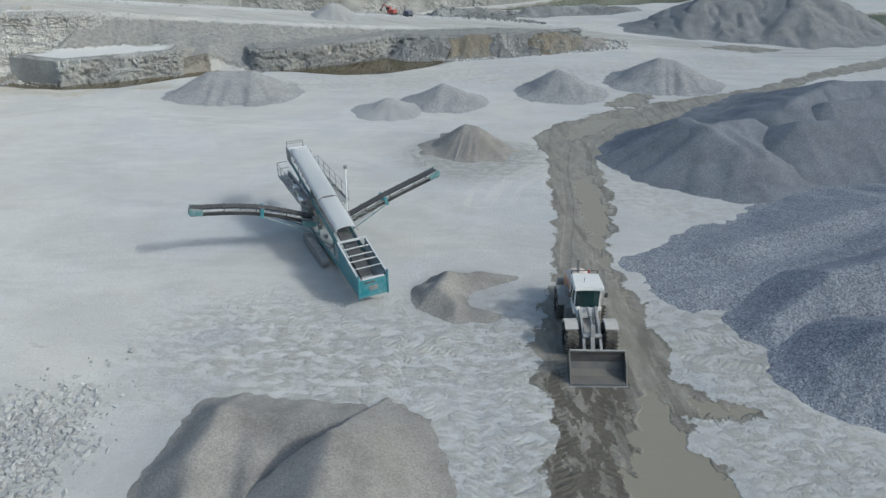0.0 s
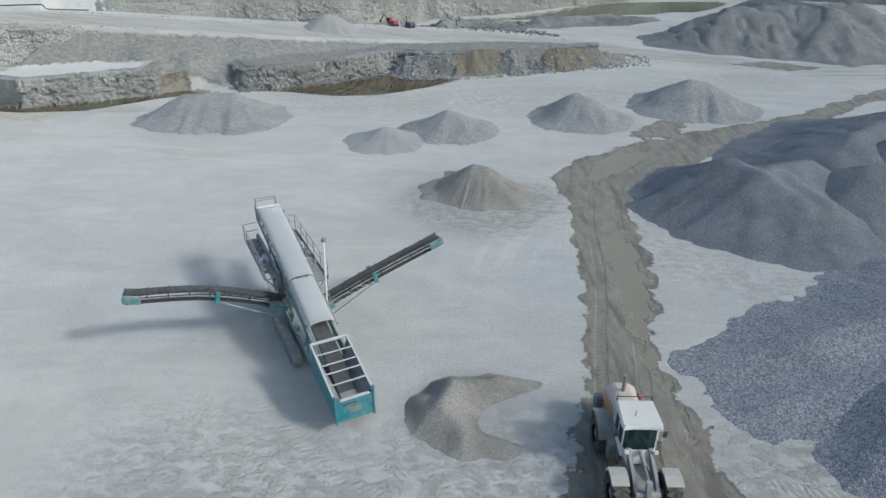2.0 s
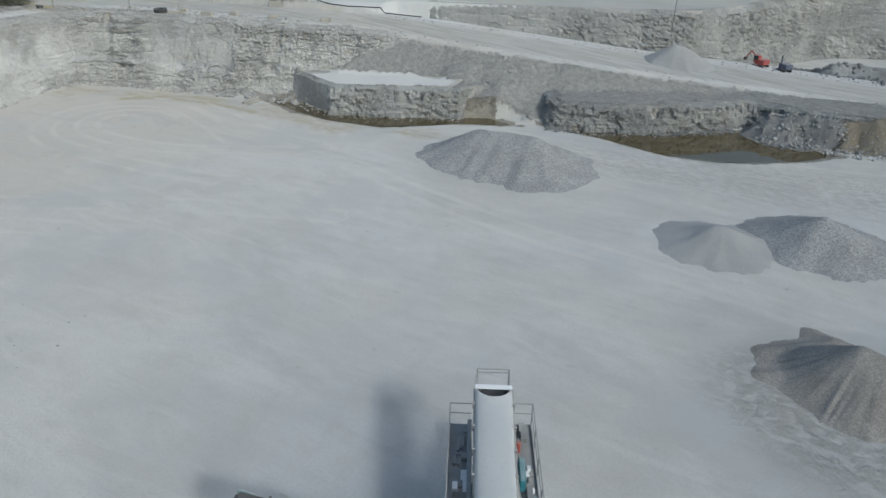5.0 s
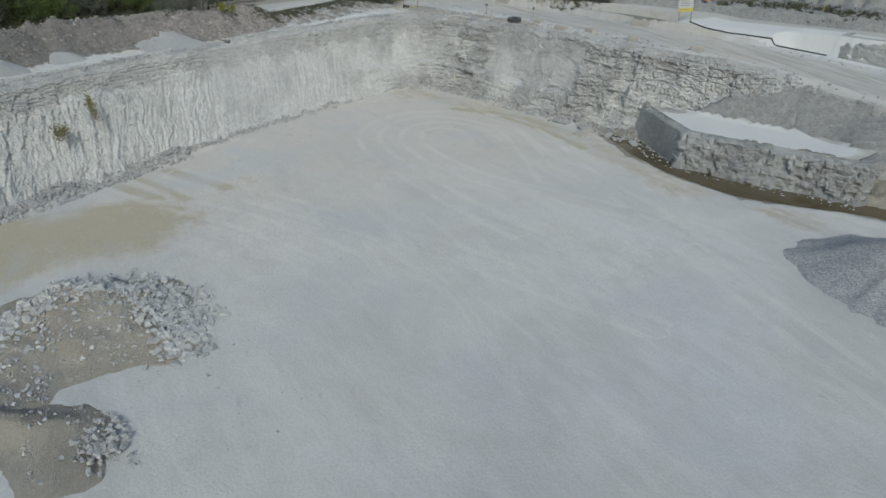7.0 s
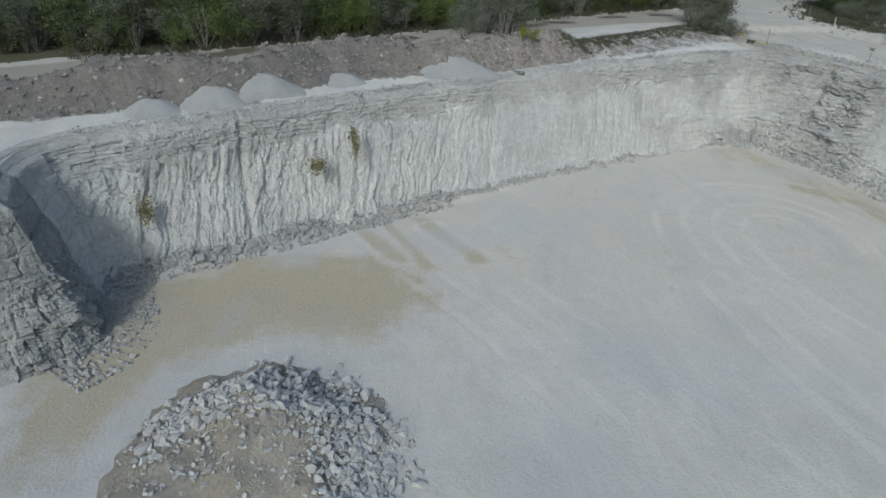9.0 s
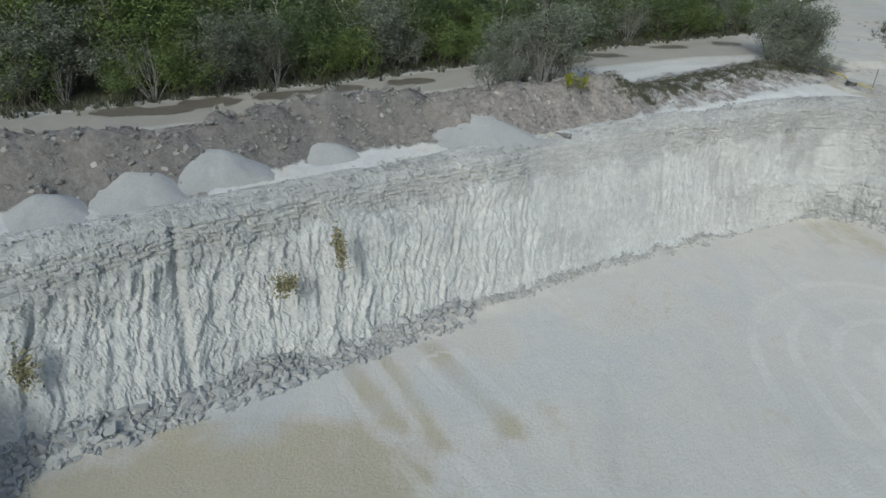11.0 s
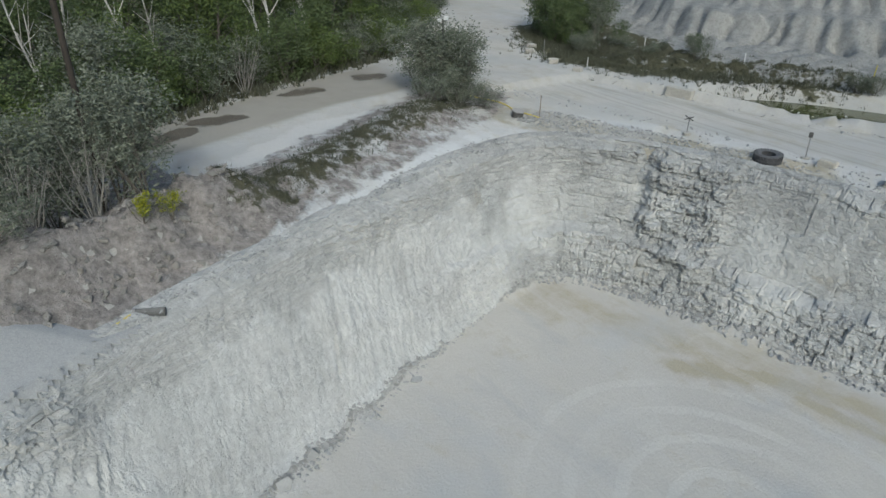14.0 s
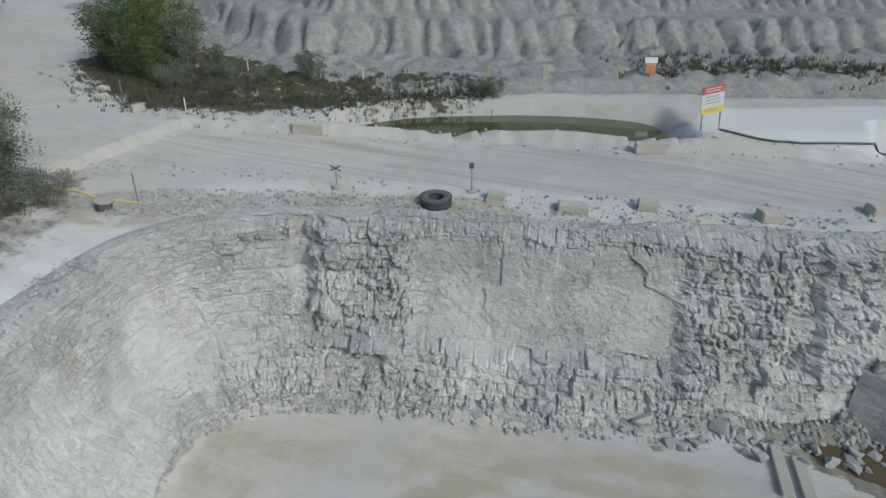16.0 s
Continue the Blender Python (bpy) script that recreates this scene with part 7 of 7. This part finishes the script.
# engine hood with rounded shoulders
bm = bmesh.new()
prism(bm, [(-0.72, 1.4), (0.72, 1.4), (0.74, 2.05), (0.62, 2.42), (0.35, 2.56), (-0.35, 2.56), (-0.62, 2.42), (-0.74, 2.05)], -3.75, -1.35, "y")
for v in bm.verts:
    if v.co.y < -3.5 and v.co.z > 2.1:
        v.co.z -= 0.22
        v.co.x *= 0.85
bmesh.ops.bevel(bm, geom=[e for e in bm.edges], offset=0.05, segments=2, affect="EDGES")
hood = part("hood", bm, M_HOOD, loader, "faded pinkish rounded engine hood")
for s in (-1, 1):
    part("hood_panel", B((s * 0.75 - 0.02, -3.3, 1.5), (s * 0.75 + 0.02, -1.7, 2.2), 0.015), M_ORANGE, hood, "faded orange side panel")
part("grille", B((-0.55, -3.82, 1.5), (0.55, -3.74, 2.15), 0.02), M_BLACK, hood)
part("exhaust", rods([((0.02, -3.05, 2.4), (0.02, -3.05, 3.3))], 0.085, 12), M_GREYPAINT, loader, "dark upright exhaust pipe")
part("counterweight", B((-1.1, -4.05, 0.75), (1.1, -3.6, 1.5), 0.1), M_GREYPAINT, loader)
for s in (-1, 1):
    f = prism(bmesh.new(), [(-2.85, 1.2), (-2.6, 1.75), (-2.2, 1.9), (-1.5, 1.9), (-1.1, 1.75), (-0.85, 1.45), (-0.92, 1.4), (-1.15, 1.66), (-1.55, 1.8), (-2.15, 1.8), (-2.52, 1.66), (-2.75, 1.2)], s * 1.08 - 0.36, s * 1.08 + 0.36)
    part("rear_fender", f, M_GREYPAINT, loader, "dusty grey rear fender")
    f = prism(bmesh.new(), [(0.78, 1.45), (1.0, 1.78), (1.5, 1.86), (1.95, 1.72), (1.92, 1.64), (1.5, 1.77), (1.05, 1.69), (0.86, 1.41)], s * 1.1 - 0.36, s * 1.1 + 0.36)
    part("front_fender", f, M_FENDER, loader, "dusty white front fender")
    part("step", B((s * 0.85 - 0.2, -1.1, 0.6), (s * 0.85 + 0.2, -0.5, 1.5), 0.03), M_GREYPAINT, loader)
    part("handrail", rods([((s * 0.98, -0.25, 1.6), (s * 0.98, -0.25, 2.6)), ((s * 0.98, -1.3, 1.9), (s * 0.98, -1.3, 2.7)), ((s * 0.98, -0.25, 2.6), (s * 0.98, -1.3, 2.7))], 0.022, 6), M_GREYPAINT, loader)
    part("mirror", B((s * 1.02 - 0.09, 0.02, 2.55), (s * 1.02 + 0.09, 0.08, 2.9), 0.02), M_BLACK, loader)
    part("headlight", B((s * 0.62 - 0.1, 0.42, 2.0), (s * 0.62 + 0.1, 0.55, 2.2), 0.03), M_WHITE, loader)
# cab: base, posts, glass, bowed windscreen, roof
part("cab_base", B((-0.72, -1.3, 1.4), (0.72, 0.1, 1.95), 0.06), M_WHITE, loader)
part("cab_nose", prism(bmesh.new(), [(0.0, 1.35), (0.5, 1.45), (0.45, 1.8), (0.1, 2.15), (0.0, 2.15)], -0.55, 0.55), M_WHITE, loader)
part("windscreen", prism(bmesh.new(), [(-0.70, 0.02), (0.70, 0.02), (0.62, 0.16), (0.3, 0.24), (-0.3, 0.24), (-0.62, 0.16)], 1.98, 3.12, "z"), M_GLASS, loader, "dark bowed windscreen")
part("side_window", B((-0.74, -1.2, 2.0), (-0.70, -0.05, 3.08), 0.005), M_GLASS, loader)
part("side_window", B((0.70, -1.2, 2.0), (0.74, -0.05, 3.08), 0.005), M_GLASS, loader)
part("rear_window", B((-0.6, -1.30, 2.1), (0.6, -1.26, 3.05), 0.005), M_GLASS, loader)
# plain black block added behind the glass for the shade inside the cab
part("cab_dark_fill", B((-0.66, -1.22, 1.95), (0.66, -0.02, 3.05), 0.02), M_BLACK, loader)
for x, y in ((-0.74, 0.0), (0.68, 0.0), (-0.76, -0.62), (0.70, -0.62), (-0.74, -1.3), (0.68, -1.3)):
    part("cab_post", B((x, y, 1.9), (x + 0.07, y + 0.07, 3.15), 0.01), M_WHITE, loader)
roof = bmesh.new()
prism(roof, [(-0.80, -1.42), (0.80, -1.42), (0.86, 0.0), (0.80, 0.30), (0.4, 0.22), (-0.4, 0.22), (-0.80, 0.30), (-0.86, 0.0)], 3.12, 3.30, "z")
bmesh.ops.bevel(roof, geom=[e for e in roof.edges if abs(e.verts[0].co.z - 3.30) < 0.01 and abs(e.verts[1].co.z - 3.30) < 0.01], offset=0.06, segments=2, affect="EDGES")
roof = part("roof", roof, M_WHITE, loader, "flat white cab roof")
part("antenna", rods([((0.2, -0.4, 3.28), (0.2, -0.4, 3.6))], 0.012, 5), M_BLACK, roof)
part("rear_rail", rods([((-0.75, -1.45, 3.2), (-0.75, -1.45, 3.45)), ((0.75, -1.45, 3.2), (0.75, -1.45, 3.45)), ((-0.75, -1.45, 3.45), (0.75, -1.45, 3.45))], 0.03, 6), M_BLACK, roof)
part("warning_light", rods([((-0.25, -1.45, 3.3), (-0.25, -1.45, 3.5))], 0.07, 10), M_RED, roof, "small red warning light")
# lift arms, tilt ram and linkage
for s in (-1, 1):
    arm = prism(bmesh.new(), [(0.05, 1.95), (0.25, 2.1), (1.5, 1.65), (2.6, 0.95), (3.35, 0.45), (3.25, 0.25), (2.4, 0.62), (1.4, 1.25), (0.15, 1.7)], s * 0.46 - 0.07, s * 0.46 + 0.07)
    part("lift_arm", arm, M_STEEL, loader, "dusty steel lift arm")
    part("lift_ram", rods([((s * 0.32, 0.4, 1.0), (s * 0.32, 1.9, 1.15))], 0.08, 8), M_CHROME, loader)
part("cross_tube", rods([((-0.5, 2.05, 1.32), (0.5, 2.05, 1.32))], 0.14, 10), M_STEEL, loader)
part("tilt_ram", rods([((0, 0.35, 2.05), (0, 1.2, 1.98))], 0.10, 10), M_STEEL, loader)
part("tilt_rod", rods([((0, 1.2, 1.98), (0, 1.95, 1.9))], 0.05, 8), M_CHROME, loader)
part("bell_crank", prism(bmesh.new(), [(1.85, 1.95), (2.05, 2.0), (2.25, 1.4), (2.75, 0.75), (2.55, 0.65), (2.0, 1.2)], -0.11, 0.11), M_STEEL, loader)
part("link", rods([((0, 2.6, 0.72), (0, 3.4, 0.75))], 0.06, 8), M_STEEL, loader)
# bucket: a curved shell between two cheeks, with a cutting edge
shell = [(4.72, 0.12), (3.95, 0.10), (3.55, 0.25), (3.38, 0.60), (3.38, 1.05), (3.52, 1.42)]
bm = bmesh.new()
inner = [(y + 0.05, z + 0.06) if k < 5 else (y + 0.05, z) for k, (y, z) in enumerate(shell)]
prism(bm, shell + inner[::-1], -1.46, 1.46)
bucket = part("bucket", bm, M_BUCKET, loader, "empty worn steel bucket")
for s in (-1, 1):
    part("bucket_cheek", prism(bmesh.new(), [(4.72, 0.12), (3.95, 0.10), (3.55, 0.25), (3.38, 0.60), (3.38, 1.05), (3.52, 1.42), (4.1, 0.95)], s * 1.47 - 0.03, s * 1.47 + 0.03), M_BUCKET, bucket)
part("cutting_edge", B((-1.52, 4.60, 0.08), (1.52, 4.86, 0.13), 0.01), M_CHROME, bucket, "polished cutting edge")
part("spill_guard", B((-1.48, 3.46, 1.40), (1.48, 3.56, 1.50), 0.02), M_STEEL, bucket)
bm = bmesh.new()
for k in range(7):
    box(bm, (-1.3 + k * 0.42, 4.64, 0.12), (-1.2 + k * 0.42, 4.74, 0.16), 0.01)
part("edge_bolts", bm, M_STEEL, bucket)


# ---- small things by the haul road ----
def at(x, y):
    return float(height(np.array([float(x)]), np.array([float(y)]))[0])


def flat_tyre(x, y, r, w):
    t = thing("tyre", pose(x, y, at(x, y) - 0.02, 3, 2, 0), "big worn black loader tyre lying beside the haul road", "tyre")
    prof = [(r * 0.52, 0.06), (r * 0.80, 0), (r * 0.96, 0.10 * w), (r, 0.3 * w), (r, 0.7 * w), (r * 0.96, 0.9 * w), (r * 0.80, w), (r * 0.52, w - 0.06), (r * 0.56, w * 0.5)]
    bm, n = bmesh.new(), 40
    rows = [[bm.verts.new((a * math.cos(2 * math.pi * k / n), a * math.sin(2 * math.pi * k / n), z)) for a, z in prof] for k in range(n)]
    for k in range(n):
        p, q = rows[k], rows[(k + 1) % n]
        for i in range(len(prof)):
            bm.faces.new((p[i], q[i], q[(i + 1) % len(prof)], p[(i + 1) % len(prof)]))
    bmesh.ops.recalc_face_normals(bm, faces=bm.faces)
    part("carcass", bm, M_CLEAT, t)
    bm = bmesh.new()
    for k in range(26):
        for s in (-1, 1):
            m = Matrix.Rotation(2 * math.pi * (k + 0.25 * s) / 26, 4, "Z") @ Matrix.Translation((r, 0, w / 2 + s * w * 0.25)) @ Matrix.Rotation(s * 0.5, 4, "X")
            box(bm, (-0.04, -0.05, -w * 0.22), (0.045, 0.05, w * 0.22), 0, m)
    part("tread", bm, M_CLEAT, t)


flat_tyre(-82.0, 90.7, 0.80, 0.55)


def post(x, y, h, tilt, m, label, head=None, foot=False):
    t = thing("marker_post", pose(x, y, at(x, y) - 0.05, tilt, tilt * 0.6, 20), label, "post", "marker posts along the haul road")
    part("shaft", rods([((0, 0, 0), (0, 0, h))], 0.035, 8), m, t)
    if head == "plate":
        part("plate", B((-0.12, -0.04, h - 0.28), (0.12, -0.01, h + 0.05), 0.01), M_BLACK, t)
    if head == "cross":
        for s in (-1, 1):
            part("cross_bar", B((-0.32, -0.03, -0.035), (0.32, 0.0, 0.035), 0.005, Matrix.Translation((0, -0.04, h - 0.1)) @ Matrix.Rotation(s * 0.45, 4, "Y")), M_BLACK, t)
    if foot:
        part("foot", rods([((0, 0, 0), (0, 0, 0.16))], 0.26, 14), M_CONCRETE, t)


post(-96.3, 84.7, 1.75, 5, M_WOOD, "leaning dark wooden post at the road junction")
post(-87.7, 90.3, 1.25, 1, M_GREYPAINT, "short post with a small cross on a round foot", "cross", True)
post(-80.7, 92.6, 1.65, -2, M_GREYPAINT, "thin grey post with a small plate beside the tyre", "plate", True)
for x, y, h, m in ((-95.8, 108.2, 1.0, M_WHITE), (-106.0, 106.8, 0.9, M_WHITE), (-104.6, 97.6, 0.9, M_WHITE), (-86.3, 111.4, 1.0, M_YELLOW), (-82.4, 113.6, 1.0, M_YELLOW), (-76.9, 116.0, 1.2, M_YELLOW), (-62.0, 123.5, 1.3, M_YELLOW), (-112.4, 99.2, 1.3, M_GREYPAINT)):
    post(x, y, h, (x * 13) % 7 - 3, m, "thin %s marker post on the clay slope" % ("yellow" if m is M_YELLOW else "pale"))


def concrete_block(x, y, l, w, h, a, label="weathered concrete block lying beside the haul road"):
    bm = box(bmesh.new(), (-l / 2, -w / 2, 0), (l / 2, w / 2, h), 0.06)
    bmesh.ops.subdivide_edges(bm, edges=bm.edges, cuts=1)
    r4 = random.Random(int(x * 10))
    for v in bm.verts:
        v.co += Vector([r4.uniform(-0.03, 0.03) for _ in range(3)])
    me = bpy.data.meshes.new("concrete_block")
    bm.to_mesh(me)
    bm.free()
    me.materials.append(M_CONCRETE)
    ob = new("concrete_block", me)
    ob.matrix_world = pose(x, y, at(x, y) - 0.06, 0, 2, a)
    tagged(ob, label, "concrete block", "blocks along the haul road")


for x, y, l, w, h, a in ((-79.2, 92.3, 1.0, 0.6, 0.45, 10), (-75.2, 92.6, 1.55, 0.75, 0.5, 14), (-71.7, 94.0, 1.0, 0.7, 0.55, 10), (-94.2, 97.6, 2.2, 0.6, 0.8, 12), (-72.6, 103.0, 2.0, 0.6, 0.7, 18),
                         (-66.0, 95.2, 1.1, 0.8, 0.6, 25), (-60.6, 99.2, 1.2, 0.8, 0.6, 30), (-107.5, 96.0, 0.9, 0.7, 0.5, 60), (-104.0, 95.8, 0.8, 0.6, 0.4, 20), (-112.8, 97.6, 0.9, 0.6, 0.5, 40), (-114.6, 99.4, 0.8, 0.7, 0.5, 10)):
    concrete_block(x, y, l, w, h, a)

# notice board by the pond
board = thing("notice_board", pose(-69.4, 107.2, at(-69.4, 107.2), 0, -6, 40), "leaning notice board with red, grey and yellow fields on posts", "sign")
for x in (-0.7, 0.7):
    part("leg", rods([((x, 0, -0.2), (x, 0, 2.9))], 0.045, 8), M_GREYPAINT, board)
part("red_field", B((-0.85, -0.05, 2.45), (0.85, 0.0, 2.95), 0.01), M_RED, board)
part("grey_field", B((-0.85, -0.05, 1.55), (0.85, 0.0, 2.446), 0.01), M_RIM, board)
part("yellow_field", B((-0.85, -0.05, 1.15), (0.85, 0.0, 1.546), 0.01), M_YELLOW, board)
for k, z in enumerate((2.78, 2.62, 2.25, 2.05, 1.85, 1.38)):
    part("text_bar", B((-0.6, -0.07, z - 0.03), (0.6 - 0.1 * (k % 3), -0.052, z + 0.03), 0.004), M_RIM if k < 2 else M_GREYPAINT, board)
lb = thing("life_ring_box", pose(-74.6, 117.4, at(-74.6, 117.4), 0, 0, 15), "orange rescue box under a white notice plate", "box")
part("box", B((-0.4, -0.2, 0.3), (0.4, 0.2, 1.0), 0.04), M_ORANGE, lb)
part("plate", B((-0.5, -0.05, 1.05), (0.5, 0.0, 1.5), 0.01), M_WHITE, lb)
part("leg", rods([((0, 0, 0), (0, 0, 1.1))], 0.05, 8), M_GREYPAINT, lb)

# drain pipe, tub and yellow hose on the bench
pipe = thing("rubber_pipe", pose(-84.6, 55.3, at(-84.6, 55.3) + 0.05, 0, 0, 65), "short black rubber pipe lying on the dusty bench", "pipe")
part("tube", rods([((-0.55, 0, 0.14), (0.55, 0, 0.14))], 0.17, 14), M_BLACK, pipe)
part("collar", rods([((-0.6, 0, 0.14), (-0.5, 0, 0.14))], 0.2, 14), M_GREYPAINT, pipe)
tub = thing("plastic_tub", pose(-97.3, 83.4, at(-97.3, 83.4), 0, 10, 20), "tipped black plastic tub at the end of the bench", "tub")
part("shell", rods([((0, 0, 0), (0, 0, 0.45))], 0.42, 16), M_BLACK, tub)
part("rim", rods([((0, 0, 0.42), (0, 0, 0.47))], 0.47, 16), M_GREYPAINT, tub)


def hose(name, pts, r, m, label):
    cu = bpy.data.curves.new(name, "CURVE")
    cu.dimensions, cu.bevel_depth, cu.bevel_resolution = "3D", r, 2
    sp = cu.splines.new("POLY")
    p, _ = resample(pts, 0.4)
    sp.points.add(len(p) - 1)
    for q, (x, y) in zip(sp.points, p):
        q.co = (x, y, at(x, y) + r + 0.03, 1)
    cu.materials.append(m)
    return tagged(new(name, cu), label, "hose")


hose("yellow_hose", [(-84.7, 54.7), (-83.8, 53.2), (-83.2, 51.9), (-82.9, 50.9)], 0.06, M_YELLOW, "yellow hose running along the dusty bench")
hose("yellow_hose", [(-96.2, 84.6), (-98.2, 83.9), (-100.0, 84.2), (-102.2, 82.6)], 0.05, M_YELLOW, "yellow hose running into the roadside bushes")
hose("black_hose", [(-68.8, 107.4), (-66.0, 107.0), (-63.0, 108.6), (-58.5, 110.5), (-54, 112.6)], 0.08, M_BLACK, "black hose lying across the white yard")

# timbers on the floor
for x, y, l in ((-63.9, 87.4, 3.0), (-63.0, 87.2, 2.7)):
    t = thing("timber_baulk", pose(x, y, at(x, y) - 0.02, 0, 0, 9), "grey weathered timber baulk lying on the quarry floor", "timber", "timbers on the quarry floor")
    part("beam", B((-0.26, -l / 2, 0), (0.26, l / 2, 0.26), 0.03), M_CONCRETE, t)

# camera mast and power pole
mast = thing("camera_mast", pose(-103.0, 80.6, at(-103.0, 80.6), 0, 0, 30), "dark mast with two white cameras above the roadside bush", "mast")
part("pole", rods([((0, 0, -0.2), (0, 0, 5.7))], 0.06, 8), M_BLACK, mast)
for x, z in ((-0.28, 5.55), (0.22, 5.75)):
    part("camera_box", B((x - 0.14, -0.12, z - 0.12), (x + 0.14, 0.2, z + 0.12), 0.03), M_WHITE, mast, "white camera housing")
part("arm", rods([((-0.3, 0, 5.5), (0.3, 0, 5.6))], 0.03, 6), M_BLACK, mast)
pole = thing("power_pole", pose(-92.4, 55.2, at(-92.4, 55.2), 0, 0, 28), "dark wooden power pole among the bushes", "pole")
part("shaft", rods([((0, 0, -0.3), (0, 0, 10.5))], 0.13, 10), M_POLE, pole)
part("crossarm", B((-0.9, -0.06, 9.6), (0.9, 0.06, 9.75), 0.01), M_WOOD, pole)
for x in (-0.8, 0, 0.8):
    part("insulator", rods([((x, 0, 9.75), (x, 0, 9.95))], 0.05, 8), M_GREYPAINT, pole)
for k, dx in enumerate((-0.8, 0.0, 0.8)):
    cu = bpy.data.curves.new("power_line", "CURVE")
    cu.dimensions, cu.bevel_depth = "3D", 0.02
    sp = cu.splines.new("POLY")
    ends = ((-70, 10), (-92.4 + dx * 0.88, 55.2 + dx * 0.47), (-118, 100))
    pts = []
    for (ax, ay), (bx, by) in zip(ends[:-1], ends[1:]):
        for i in range(13):
            s = i / 12
            pts.append((ax + (bx - ax) * s, ay + (by - ay) * s, 19.6 - 1.6 * 4 * s * (1 - s)))
    sp.points.add(len(pts) - 1)
    for q, p in zip(sp.points, pts):
        q.co = (*p, 1)
    cu.materials.append(M_BLACK)
    tagged(new("power_line", cu), "thin dark overhead power line above the wood", "cable", "power lines")

# far excavator and drill beside the ramp
ex = thing("excavator", pose(-9.6, 127.5, 3.2, 0, 0, 60) @ Matrix.Scale(0.6, 4), "small red excavator parked beside the descending ramp", "excavator")
for s in (-1, 1):
    part("track", B((s * 0.95 - 0.25, -1.5, 0), (s * 0.95 + 0.25, 1.5, 0.7), 0.15), M_BLACK, ex)
part("house", B((-1.1, -1.4, 0.8), (1.1, 1.0, 1.9), 0.1), M_RED, ex)
part("cab", B((-1.1, 0.0, 1.2), (-0.1, 1.3, 2.7), 0.08), M_RED, ex)
part("window", B((-1.12, 0.2, 1.8), (-0.08, 1.32, 2.55), 0.02), M_GLASS, ex)
part("boom", rods([((0.3, 1.0, 1.6), (0.3, 3.0, 3.2)), ((0.3, 3.0, 3.2), (0.3, 4.2, 1.6))], 0.16, 8), M_RED, ex)
part("bucket", B((-0.1, 4.0, 1.0), (0.7, 4.6, 1.6), 0.08), M_BLACK, ex)
dr = thing("drill_rig", pose(-6.6, 127.0, 3.1, 0, 0, 40) @ Matrix.Scale(0.6, 4), "dark blue drill rig standing beside a red excavator", "drill rig")
M_BLUE = paint("dark_blue_paint", (0.04, 0.06, 0.12), 0.5, 0.3)
part("body", B((-0.9, -1.5, 0.6), (0.9, 1.0, 1.8), 0.1), M_BLUE, dr)
for s in (-1, 1):
    part("track", B((s * 0.8 - 0.2, -1.4, 0), (s * 0.8 + 0.2, 1.4, 0.6), 0.12), M_BLACK, dr)
part("mast", rods([((0, 1.2, 0.4), (0, 1.5, 3.2))], 0.14, 8), M_BLUE, dr)
pl = thing("lamp_pole", pose(-21.0, 122.8, 9.4, 0, 0, 0), "thin grey pole on the edge of the terrace", "pole")
part("shaft", rods([((0, 0, -2), (0, 0, 3.5))], 0.06, 8), M_GREYPAINT, pl)
